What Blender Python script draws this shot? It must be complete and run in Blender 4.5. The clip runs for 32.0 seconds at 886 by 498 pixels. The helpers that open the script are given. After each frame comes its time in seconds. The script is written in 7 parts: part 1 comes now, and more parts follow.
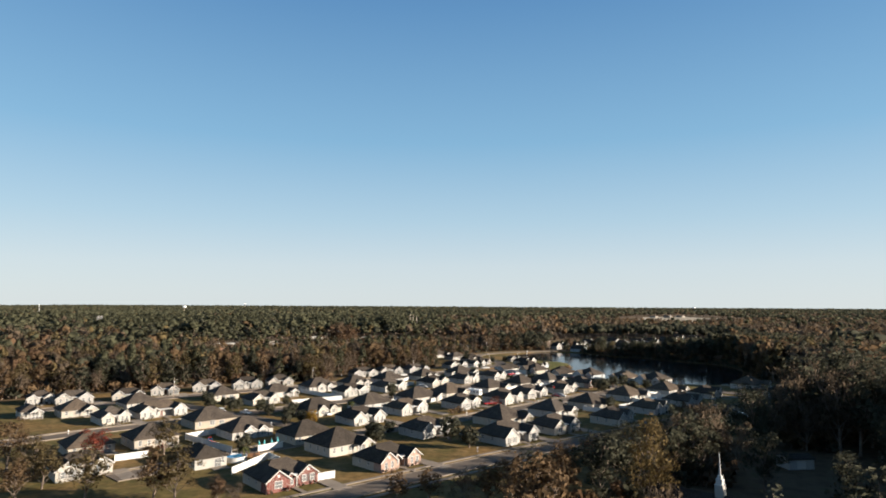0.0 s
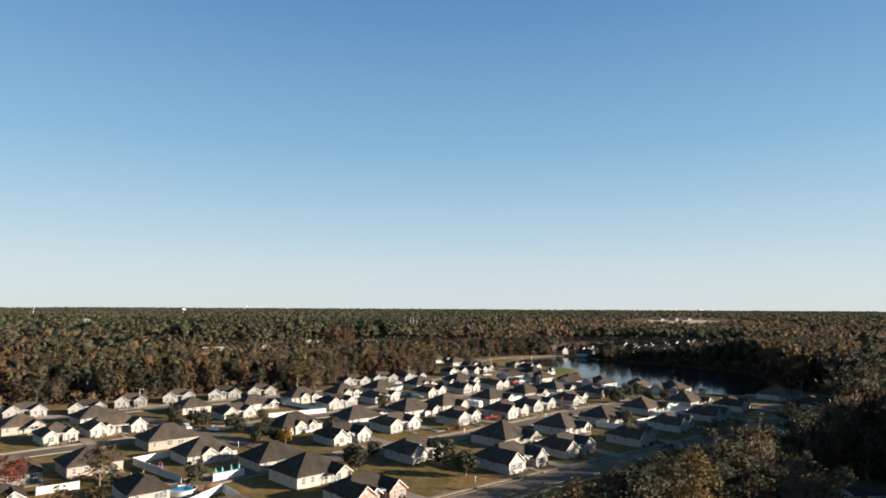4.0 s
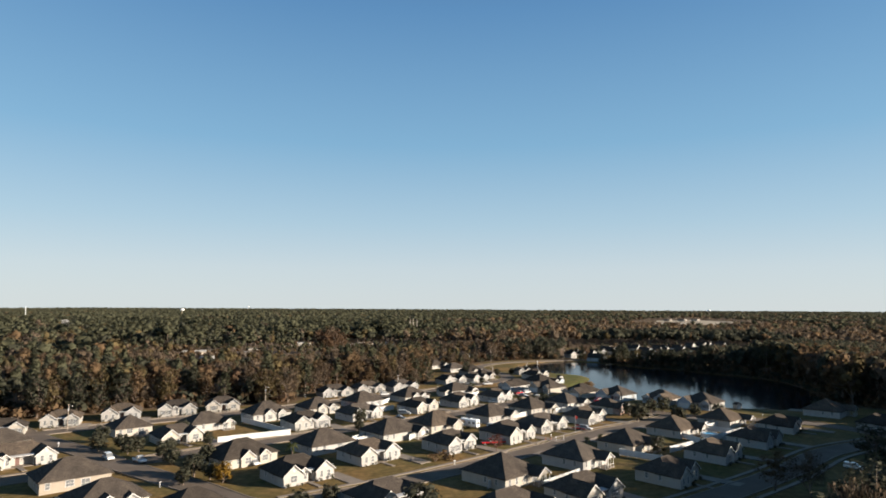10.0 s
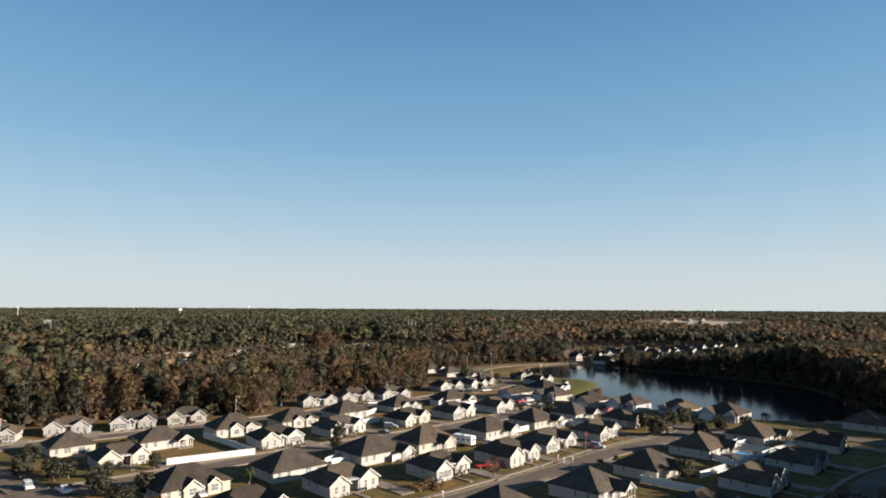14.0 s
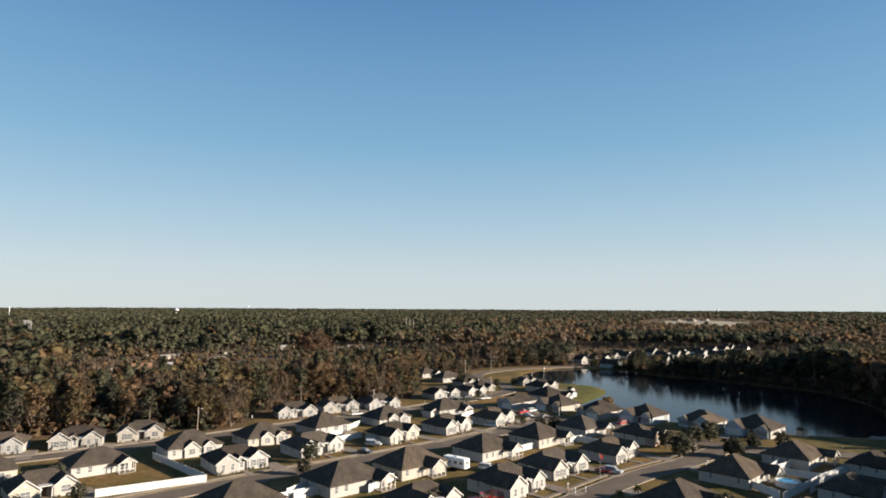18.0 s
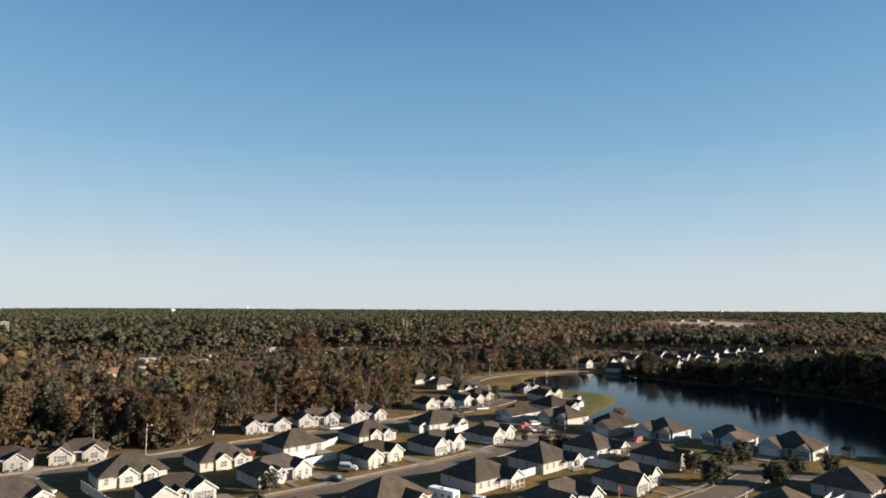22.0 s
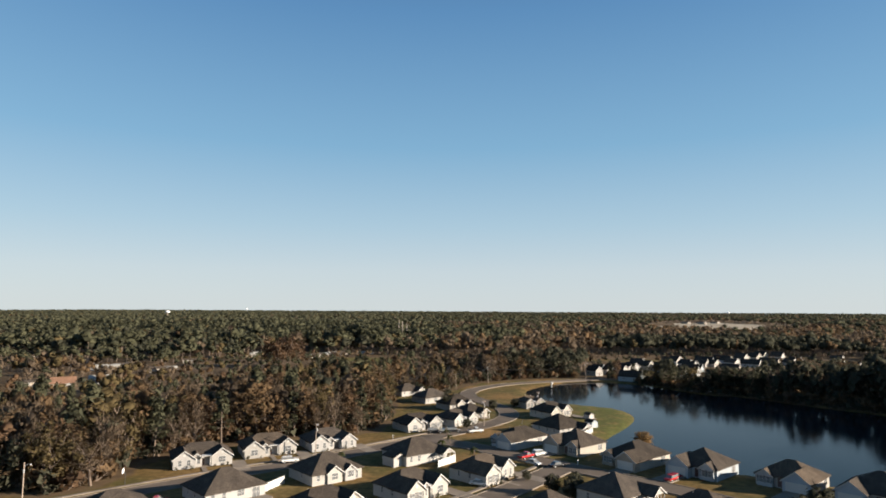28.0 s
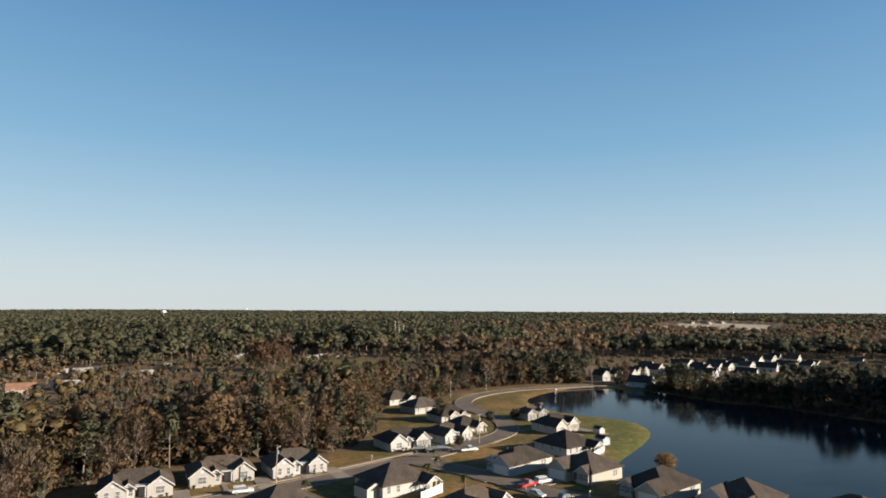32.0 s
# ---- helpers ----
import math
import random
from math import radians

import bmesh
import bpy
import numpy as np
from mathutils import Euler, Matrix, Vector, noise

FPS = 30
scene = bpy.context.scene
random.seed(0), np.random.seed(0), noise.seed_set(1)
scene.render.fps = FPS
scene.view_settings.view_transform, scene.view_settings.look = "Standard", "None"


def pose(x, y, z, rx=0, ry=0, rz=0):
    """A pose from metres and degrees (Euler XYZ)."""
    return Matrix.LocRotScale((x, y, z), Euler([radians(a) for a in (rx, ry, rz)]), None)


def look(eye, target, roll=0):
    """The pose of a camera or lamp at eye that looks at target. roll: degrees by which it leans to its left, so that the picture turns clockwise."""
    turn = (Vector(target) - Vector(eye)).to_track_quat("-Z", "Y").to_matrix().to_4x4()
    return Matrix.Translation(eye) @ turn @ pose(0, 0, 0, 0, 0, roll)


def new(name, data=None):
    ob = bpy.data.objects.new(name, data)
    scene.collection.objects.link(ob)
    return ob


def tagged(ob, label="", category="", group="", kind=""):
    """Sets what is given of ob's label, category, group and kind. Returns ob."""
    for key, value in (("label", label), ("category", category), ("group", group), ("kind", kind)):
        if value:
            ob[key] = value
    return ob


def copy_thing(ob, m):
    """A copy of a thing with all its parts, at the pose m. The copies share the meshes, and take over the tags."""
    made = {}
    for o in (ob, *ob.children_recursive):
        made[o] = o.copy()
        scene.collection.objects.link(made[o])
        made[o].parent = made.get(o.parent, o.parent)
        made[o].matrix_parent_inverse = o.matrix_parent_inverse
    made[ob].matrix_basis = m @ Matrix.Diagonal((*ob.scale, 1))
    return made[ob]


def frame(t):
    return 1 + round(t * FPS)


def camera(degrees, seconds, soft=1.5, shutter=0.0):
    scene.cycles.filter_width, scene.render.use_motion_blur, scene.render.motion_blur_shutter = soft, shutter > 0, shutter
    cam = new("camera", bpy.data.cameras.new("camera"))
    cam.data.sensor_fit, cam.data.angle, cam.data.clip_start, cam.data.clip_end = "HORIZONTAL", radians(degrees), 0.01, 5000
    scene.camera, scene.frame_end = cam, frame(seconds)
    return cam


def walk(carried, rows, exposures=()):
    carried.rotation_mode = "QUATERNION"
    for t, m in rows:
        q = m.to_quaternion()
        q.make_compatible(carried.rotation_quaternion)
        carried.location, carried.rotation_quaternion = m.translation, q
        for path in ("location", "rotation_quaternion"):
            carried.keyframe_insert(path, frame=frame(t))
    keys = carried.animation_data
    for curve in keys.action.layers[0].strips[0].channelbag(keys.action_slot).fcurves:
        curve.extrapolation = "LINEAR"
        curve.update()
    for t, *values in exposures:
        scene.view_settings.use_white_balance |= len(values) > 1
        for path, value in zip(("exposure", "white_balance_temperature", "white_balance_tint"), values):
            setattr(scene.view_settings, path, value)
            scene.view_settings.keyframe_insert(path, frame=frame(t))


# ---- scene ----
cam = camera(70, 32.0, soft=1.8)
PATH = [
    (0.0, (-0.000, -0.000, 42.925), (-10.830, 99.023, 51.713), 0.31),
    (1.0, (-0.112, 7.434, 42.841), (-11.049, 106.433, 51.753), 0.31),
    (2.0, (-0.208, 14.909, 42.764), (-11.257, 113.884, 51.813), 0.31),
    (3.0, (-0.278, 22.524, 42.693), (-11.452, 121.471, 51.892), 0.31),
    (4.0, (-0.288, 30.157, 42.659), (-11.600, 129.089, 51.845), 0.31),
    (5.0, (-0.170, 37.707, 42.724), (-11.634, 136.623, 51.901), 0.31),
    (6.0, (-0.021, 45.216, 42.789), (-11.643, 144.114, 51.958), 0.31),
    (7.0, (0.069, 52.677, 42.745), (-11.709, 151.564, 51.831), 0.31),
    (8.0, (0.136, 60.124, 42.678), (-11.782, 158.989, 51.828), 0.31),
    (9.0, (0.178, 67.594, 42.640), (-11.839, 166.440, 51.858), 0.31),
    (10.0, (0.219, 75.069, 42.622), (-11.884, 173.902, 51.863), 0.31),
    (11.0, (0.303, 82.535, 42.653), (-11.897, 181.356, 51.910), 0.31),
    (12.0, (0.369, 90.019, 42.664), (-11.922, 188.827, 51.931), 0.31),
    (13.0, (0.351, 97.549, 42.566), (-12.015, 196.348, 51.831), 0.31),
    (14.0, (0.311, 105.096, 42.445), (-12.124, 203.889, 51.673), 0.31),
    (15.0, (0.310, 112.662, 42.362), (-12.197, 211.448, 51.571), 0.31),
    (16.0, (0.292, 120.174, 42.311), (-12.283, 218.954, 51.506), 0.31),
    (17.0, (0.202, 127.522, 42.324), (-12.431, 226.295, 51.507), 0.31),
    (18.0, (0.100, 134.822, 42.349), (-12.582, 233.584, 51.583), 0.31),
    (19.0, (0.033, 142.157, 42.337), (-12.684, 240.911, 51.609), 0.31),
    (20.0, (-0.017, 149.520, 42.313), (-12.766, 248.269, 51.597), 0.31),
    (21.0, (-0.057, 156.947, 42.285), (-12.838, 255.690, 51.584), 0.31),
    (22.0, (-0.081, 164.392, 42.256), (-12.899, 263.129, 51.569), 0.31),
    (23.0, (-0.087, 171.776, 42.229), (-12.951, 270.506, 51.557), 0.31),
    (24.0, (-0.074, 179.237, 42.206), (-12.991, 277.956, 51.572), 0.31),
    (25.0, (-0.024, 186.961, 42.195), (-13.010, 285.667, 51.602), 0.31),
    (26.0, (0.027, 194.721, 42.188), (-13.033, 293.413, 51.644), 0.31),
    (27.0, (0.040, 202.314, 42.179), (-13.097, 300.991, 51.684), 0.31),
    (28.0, (0.052, 209.853, 42.171), (-13.158, 308.515, 51.726), 0.31),
    (29.0, (0.112, 217.379, 42.162), (-13.161, 316.033, 51.712), 0.31),
    (30.0, (0.149, 224.901, 42.156), (-13.181, 323.548, 51.700), 0.31),
    (31.0, (0.090, 232.448, 42.155), (-13.294, 331.088, 51.688), 0.31),
    (32.0, (0.000, 239.992, 42.155), (-13.435, 338.627, 51.676), 0.31),
]
walk(cam, [(t, look(eye, target, roll)) for t, eye, target, roll in PATH], [(0.0, 1.82), (7.0, 1.77), (12.0, 1.73), (32.0, 1.72)])

# ---- light: low afternoon sun from the side, clear sky ----
SUN_AZ, SUN_EL = -2.0, 15.3          # degrees; azimuth counted from +x towards +y
world = bpy.data.worlds.new("sky")
scene.world = world
world.use_nodes = True
wn = world.node_tree
sky = wn.nodes.new("ShaderNodeTexSky")
sky.sky_type = 'NISHITA'
sky.sun_disc = False
sky.sun_elevation = radians(SUN_EL)
sky.sun_rotation = radians(90 - SUN_AZ)
sky.altitude = 50
sky.air_density = 1.0
sky.dust_density = 0.3
sky.ozone_density = 2.0
# pale haze low in the sky, thinning upwards
tc = wn.nodes.new("ShaderNodeTexCoord")
sp = wn.nodes.new("ShaderNodeSeparateXYZ")
wn.links.new(tc.outputs["Generated"], sp.inputs[0])


def sky_ramp(stops):
    r = wn.nodes.new("ShaderNodeValToRGB")
    while len(r.color_ramp.elements) < len(stops):
        r.color_ramp.elements.new(0.5)
    for el, (p, c) in zip(r.color_ramp.elements, stops):
        el.position, el.color = p, (*c, 1)
    wn.links.new(sp.outputs[2], r.inputs[0])
    return r.outputs[0]


haze = sky_ramp([(0.0, (0.655, 0.73, 0.762)), (0.06, (0.60, 0.70, 0.765)), (0.13, (0.44, 0.62, 0.75)), (0.25, (0.235, 0.47, 0.69)), (0.44, (0.11, 0.29, 0.55)), (0.62, (0.035, 0.10, 0.22))])
gain = wn.nodes.new("ShaderNodeVectorMath")
gain.operation = 'SCALE'
gain.inputs[3].default_value = 5.75
wn.links.new(haze, gain.inputs[0])
amount = sky_ramp([(0.0, (0.92,) * 3), (0.45, (0.8,) * 3), (0.62, (0.88,) * 3)])
blend = wn.nodes.new("ShaderNodeMix")
blend.data_type = 'RGBA'
wn.links.new(amount, blend.inputs[0])
wn.links.new(sky.outputs[0], blend.inputs[6])
wn.links.new(gain.outputs[0], blend.inputs[7])
wn.links.new(blend.outputs[2], wn.nodes["Background"].inputs[0])
wn.nodes["Background"].inputs[1].default_value = 0.05
sun_data = bpy.data.lights.new("sun", 'SUN')
sun_data.energy = 3.9
sun_data.angle = radians(0.5)
sun_data.color = (1.0, 0.87, 0.71)
sun = new("sun", sun_data)
a, e = radians(SUN_AZ), radians(SUN_EL)
sun.matrix_world = look((400 * math.cos(a) * math.cos(e), 400 * math.sin(a) * math.cos(e), 400 * math.sin(e)), (0, 0, 0))
sun.location = (300, 250, 200)


# ---- materials ----
def ramp(nt, src, stops):
    r = nt.nodes.new("ShaderNodeValToRGB")
    while len(r.color_ramp.elements) < len(stops):
        r.color_ramp.elements.new(0.5)
    for el, (p, c) in zip(r.color_ramp.elements, stops):
        el.position, el.color = p, (*c, 1)
    nt.links.new(src, r.inputs[0])
    return r.outputs[0]


def noise_tex(nt, scale, detail=4, coord="Object", stretch=None):
    tc = nt.nodes.new("ShaderNodeTexCoord")
    n = nt.nodes.new("ShaderNodeTexNoise")
    n.inputs["Scale"].default_value, n.inputs["Detail"].default_value = scale, detail
    if stretch:
        mp = nt.nodes.new("ShaderNodeMapping")
        mp.inputs["Scale"].default_value = stretch
        nt.links.new(tc.outputs[coord], mp.inputs[0])
        nt.links.new(mp.outputs[0], n.inputs["Vector"])
    else:
        nt.links.new(tc.outputs[coord], n.inputs["Vector"])
    return n.outputs["Fac"]


def mix(nt, fac, a, b, mode='MIX'):
    m = nt.nodes.new("ShaderNodeMix")
    m.data_type, m.blend_type = 'RGBA', mode
    for i, v in ((0, fac), (6, a), (7, b)):
        if hasattr(v, "is_linked"):
            nt.links.new(v, m.inputs[i])
        else:
            m.inputs[i].default_value = v if i == 0 else (*v, 1)
    return m.outputs[2]


def material(name, rough=0.8, metal=0.0, spec=0.5):
    m = bpy.data.materials.new(name)
    m.use_nodes = True
    b = m.node_tree.nodes["Principled BSDF"]
    b.inputs["Roughness"].default_value, b.inputs["Metallic"].default_value = rough, metal
    b.inputs["Specular IOR Level"].default_value = spec
    return m, m.node_tree, b


def bump(nt, b, height, strength, distance):
    bp = nt.nodes.new("ShaderNodeBump")
    bp.inputs["Strength"].default_value, bp.inputs["Distance"].default_value = strength, distance
    nt.links.new(height, bp.inputs["Height"])
    nt.links.new(bp.outputs[0], b.inputs["Normal"])


def plain(name, c, vary=0.12, scale=0.8, rough=0.7, metal=0.0, spec=0.4, rnd=0.0):
    """Paint or plastic: a colour with weathering at two scales, and a drift from object to object."""
    m, nt, b = material(name, rough, metal, spec)
    lo = tuple(x * (1 - vary) for x in c)
    hi = tuple(min(1, x * (1 + vary)) for x in c)
    col = ramp(nt, noise_tex(nt, scale, 6), [(0.3, lo), (0.7, hi)])
    col = mix(nt, ramp(nt, noise_tex(nt, scale * 9, 3), [(0.35, (0, 0, 0)), (0.75, (0.35, 0.35, 0.35))]), col, lo)
    if rnd:
        oi = nt.nodes.new("ShaderNodeObjectInfo")
        col = mix(nt, 1.0, col, ramp(nt, oi.outputs["Random"], [(0, (1 - rnd,) * 3), (1, (1, 1, 1))]), 'MULTIPLY')
    nt.links.new(col, b.inputs["Base Color"])
    return m


def siding(name, c):
    """Horizontal lap siding: boards 0.18 m high, a shadow line darkened into their colour, light weathering."""
    m, nt, b = material(name, 0.6, 0, 0.35)
    tc = nt.nodes.new("ShaderNodeTexCoord")
    sx = nt.nodes.new("ShaderNodeSeparateXYZ")
    nt.links.new(tc.outputs["Object"], sx.inputs[0])
    md = nt.nodes.new("ShaderNodeMath")
    md.operation = 'FRACT'
    mu = nt.nodes.new("ShaderNodeMath")
    mu.operation = 'DIVIDE'
    mu.inputs[1].default_value = 0.18
    nt.links.new(sx.outputs[2], mu.inputs[0])
    nt.links.new(mu.outputs[0], md.inputs[0])
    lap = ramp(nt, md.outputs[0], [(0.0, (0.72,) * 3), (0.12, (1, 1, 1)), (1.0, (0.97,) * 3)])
    col = ramp(nt, noise_tex(nt, 0.5, 6), [(0.3, tuple(x * 0.9 for x in c)), (0.7, c)])
    oi = nt.nodes.new("ShaderNodeObjectInfo")
    col = mix(nt, 1.0, col, ramp(nt, oi.outputs["Random"], [(0, (0.86, 0.85, 0.82)), (0.5, (1, 0.98, 0.95)), (1, (0.94, 0.95, 0.97))]), 'MULTIPLY')
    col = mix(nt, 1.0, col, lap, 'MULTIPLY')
    nt.links.new(col, b.inputs["Base Color"])
    bump(nt, b, md.outputs[0], 0.4, 0.02)
    return m


def shingle_mat(name, c):
    """Asphalt shingles: tabs in courses, streaks and faded patches."""
    m, nt, b = material(name, 0.95, 0, 0.05)
    tc = nt.nodes.new("ShaderNodeTexCoord")
    br = nt.nodes.new("ShaderNodeTexBrick")
    br.inputs["Scale"].default_value = 1.0
    br.inputs["Brick Width"].default_value, br.inputs["Row Height"].default_value = 0.33, 0.16
    br.inputs["Mortar Size"].default_value = 0.012
    br.inputs["Color1"].default_value = (*[x * 0.72 for x in c], 1)
    br.inputs["Color2"].default_value = (*[x * 1.25 for x in c], 1)
    br.inputs["Mortar"].default_value = (*[x * 0.5 for x in c], 1)
    nt.links.new(tc.outputs["UV"], br.inputs["Vector"])
    streak = ramp(nt, noise_tex(nt, 0.6, 5, stretch=(1, 1, 0.2)), [(0.3, (0.72,) * 3), (0.7, (1.15, 1.12, 1.08))])
    col = mix(nt, 1.0, br.outputs[0], streak, 'MULTIPLY')
    nt.links.new(col, b.inputs["Base Color"])
    bump(nt, b, br.outputs[1], 0.2, 0.008)
    return m


def brick_mat(name, c):
    m, nt, b = material(name, 0.85, 0, 0.25)
    tc = nt.nodes.new("ShaderNodeTexCoord")
    br = nt.nodes.new("ShaderNodeTexBrick")
    br.inputs["Scale"].default_value = 1.0
    br.inputs["Brick Width"].default_value, br.inputs["Row Height"].default_value = 0.22, 0.075
    br.inputs["Mortar Size"].default_value = 0.01
    br.inputs["Color1"].default_value = (*[x * 0.75 for x in c], 1)
    br.inputs["Color2"].default_value = (*[x * 1.2 for x in c], 1)
    br.inputs["Mortar"].default_value = (0.20, 0.17, 0.15, 1)
    nt.links.new(tc.outputs["UV"], br.inputs["Vector"])
    col = mix(nt, 1.0, br.outputs[0], ramp(nt, noise_tex(nt, 0.7, 5), [(0.3, (0.8,) * 3), (0.7, (1.1,) * 3)]), 'MULTIPLY')
    nt.links.new(col, b.inputs["Base Color"])
    bump(nt, b, br.outputs[1], 0.4, 0.008)
    return m


def leaf_mat(name, stops, scale=0.09):
    """Foliage: the mesh's own tone drifts from tree to tree, and each spray a little."""
    m, nt, b = material(name, 0.9, 0, 0.08)
    geo = nt.nodes.new("ShaderNodeNewGeometry")
    own = nt.nodes.new("ShaderNodeAttribute")
    own.attribute_name = "tone"
    big = nt.nodes.new("ShaderNodeTexNoise")
    big.inputs["Scale"].default_value, big.inputs["Detail"].default_value = scale, 2
    nt.links.new(geo.outputs["Position"], big.inputs["Vector"])
    add = nt.nodes.new("ShaderNodeMath")
    add.operation = 'ADD'
    nt.links.new(own.outputs["Fac"], add.inputs[0])
    nt.links.new(big.outputs["Fac"], add.inputs[1])
    col = ramp(nt, add.outputs[0], stops)
    col = mix(nt, 1.0, col, ramp(nt, geo.outputs["Random Per Island"], [(0, (0.9,) * 3), (1, (1.07,) * 3)]), 'MULTIPLY')
    nt.links.new(col, b.inputs["Base Color"])
    thin = nt.nodes.new("ShaderNodeBsdfTranslucent")
    nt.links.new(col, thin.inputs["Color"])
    both = nt.nodes.new("ShaderNodeMixShader")
    both.inputs[0].default_value = 0.36
    nt.links.new(b.outputs[0], both.inputs[1])
    nt.links.new(thin.outputs[0], both.inputs[2])
    nt.links.new(both.outputs[0], nt.nodes["Material Output"].inputs[0])
    return m


MAT = {
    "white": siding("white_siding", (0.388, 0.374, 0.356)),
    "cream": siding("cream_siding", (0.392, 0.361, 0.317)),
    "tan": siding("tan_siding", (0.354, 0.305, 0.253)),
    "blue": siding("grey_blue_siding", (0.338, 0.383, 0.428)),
    "red_brick": brick_mat("red_brick", (0.154, 0.032, 0.026)),
    "tan_brick": brick_mat("tan_brick", (0.371, 0.237, 0.186)),
    "roof": shingle_mat("brown_grey_shingles", (0.080, 0.067, 0.057)),
    "roof_dark": shingle_mat("charcoal_shingles", (0.058, 0.049, 0.042)),
    "roof_warm": shingle_mat("weathered_brown_shingles", (0.103, 0.082, 0.065)),
    "roof_grey": shingle_mat("faded_grey_shingles", (0.094, 0.080, 0.069)),
    "trim": plain("white_trim", (0.466, 0.456, 0.440), 0.05, 0.8, 0.5),
    "vinyl": plain("white_vinyl", (0.550, 0.548, 0.536), 0.05, 0.3, 0.4, rnd=0.08),
    "garage": plain("garage_door_paint", (0.486, 0.473, 0.445), 0.05, 0.6, 0.5),
    "door": plain("front_door_paint", (0.128, 0.070, 0.058), 0.2, 1.0, 0.5, rnd=0.4),
    "shutter": plain("shutter_paint", (0.058, 0.064, 0.070), 0.2, 1.0, 0.6),
    "concrete": plain("pale_concrete", (0.192, 0.157, 0.124), 0.2, 0.25, 0.9),
    "asphalt": plain("worn_asphalt", (0.124, 0.098, 0.077), 0.22, 0.12, 0.95, spec=0.2),
    "bark": plain("bark", (0.166, 0.128, 0.102), 0.3, 1.2, 0.95, spec=0.1),
    "bark_pale": plain("pale_bark", (0.384, 0.333, 0.282), 0.3, 1.2, 0.95, spec=0.1),
    "pole": plain("weathered_pole", (0.333, 0.269, 0.218), 0.25, 1.0, 0.9, spec=0.1),
    "metal": plain("galvanised_metal", (0.576, 0.589, 0.602), 0.12, 1.0, 0.4, 0.8),
    "dark": plain("dark_plastic", (0.038, 0.038, 0.041), 0.2, 1.0, 0.6),
    "rubber": plain("tyre_rubber", (0.026, 0.026, 0.026), 0.2, 2.0, 0.85),
}
m, nt, b = material("window_glass", 0.06, 0, 0.6)
b.inputs["Base Color"].default_value = (0.15, 0.155, 0.16, 1)
MAT["glass"] = m


# ---- small mesh helpers ----
def part(name, bm, mat, parent=None, label="", uv=False):
    """Links a bmesh as one mesh object under parent, in its local space."""
    if uv:
        bm.normal_update()
        lay = bm.loops.layers.uv.new("UVMap")
        for fc in bm.faces:
            n = fc.normal
            side = Vector((0, 0, 1)).cross(n)
            side = side.normalized() if side.length > 1e-4 else Vector((1, 0, 0))
            up = n.cross(side)
            for lp in fc.loops:
                lp[lay].uv = (lp.vert.co.dot(side), lp.vert.co.dot(up))
    me = bpy.data.meshes.new(name)
    bm.to_mesh(me)
    bm.free()
    me.materials.append(MAT[mat] if isinstance(mat, str) else mat)
    return shared(name, me, parent, label)


def shared(name, me, parent=None, label="", at=None):
    ob = new(name, me)
    ob.parent = parent
    if at is not None:
        ob.matrix_basis = at
    if label:
        ob["label"] = label
    return ob


def box(bm, x0, x1, y0, y1, z0, z1):
    v = [bm.verts.new(p) for p in ((x0, y0, z0), (x1, y0, z0), (x1, y1, z0), (x0, y1, z0), (x0, y0, z1), (x1, y0, z1), (x1, y1, z1), (x0, y1, z1))]
    for q in ((0, 3, 2, 1), (4, 5, 6, 7), (0, 1, 5, 4), (1, 2, 6, 5), (2, 3, 7, 6), (3, 0, 4, 7)):
        bm.faces.new([v[i] for i in q])
    return v


def poly(bm, pts):
    return bm.faces.new([bm.verts.new(p) for p in pts])


def tube(bm, p0, p1, r0, r1, n=6):
    """A tapered round bar from p0 to p1."""
    p0, p1 = Vector(p0), Vector(p1)
    q = (p1 - p0).to_track_quat('Z', 'Y')
    rings = []
    for p, r in ((p0, r0), (p1, r1)):
        rings.append([bm.verts.new(p + q @ Vector((r * math.cos(2 * math.pi * i / n), r * math.sin(2 * math.pi * i / n), 0))) for i in range(n)])
    for i in range(n):
        j = (i + 1) % n
        bm.faces.new((rings[0][i], rings[0][j], rings[1][j], rings[1][i]))
    bm.faces.new(rings[1])
    bm.faces.new(rings[0][::-1])


def root(name, x, y, z=0.0, rz=0.0, **tags):
    ob = new(name)
    ob.empty_display_size = 0.5
    ob.matrix_basis = pose(x, y, z, 0, 0, rz)
    return tagged(ob, **tags)


CACHE = {}


# ---- the lie of the land ----
LAKE = [(23, 414), (28, 434), (37, 455), (43, 474), (43, 490), (38, 502), (24, 510), (13, 518), (4, 532), (0, 550), (5, 568), (15, 586), (32, 603), (58, 598), (76, 576), (88, 556), (105, 549),
        (123, 525), (140, 507), (151, 490), (154, 465), (151, 438), (144, 412), (134, 391), (122, 376), (111, 371), (92, 374), (74, 384), (57, 392), (42, 402)]
LAWN = [(-300, 150), (-240, 228), (-212, 272), (-174, 303), (-157, 323), (-140, 336), (-125, 338), (-117, 343), (-107, 341.5), (-99.5, 353), (-103, 378), (-93, 396), (-76, 411), (-60, 419), (-52, 428), (-50, 440), (-54, 470), (-58, 500), (-68, 522), (-40, 545), (-26, 585), (10, 612),
        (45, 622), (68, 594), (82, 574), (92, 558), (106, 551), (124, 527), (142, 509), (153, 491), (155, 465), (151, 438), (144, 414), (136, 394), (150, 374), (168, 350), (160, 318), (137, 286), (110, 254), (82, 222), (52, 190), (24, 160), (4, 134), (-20, 108), (-70, 96), (-170, 90)]


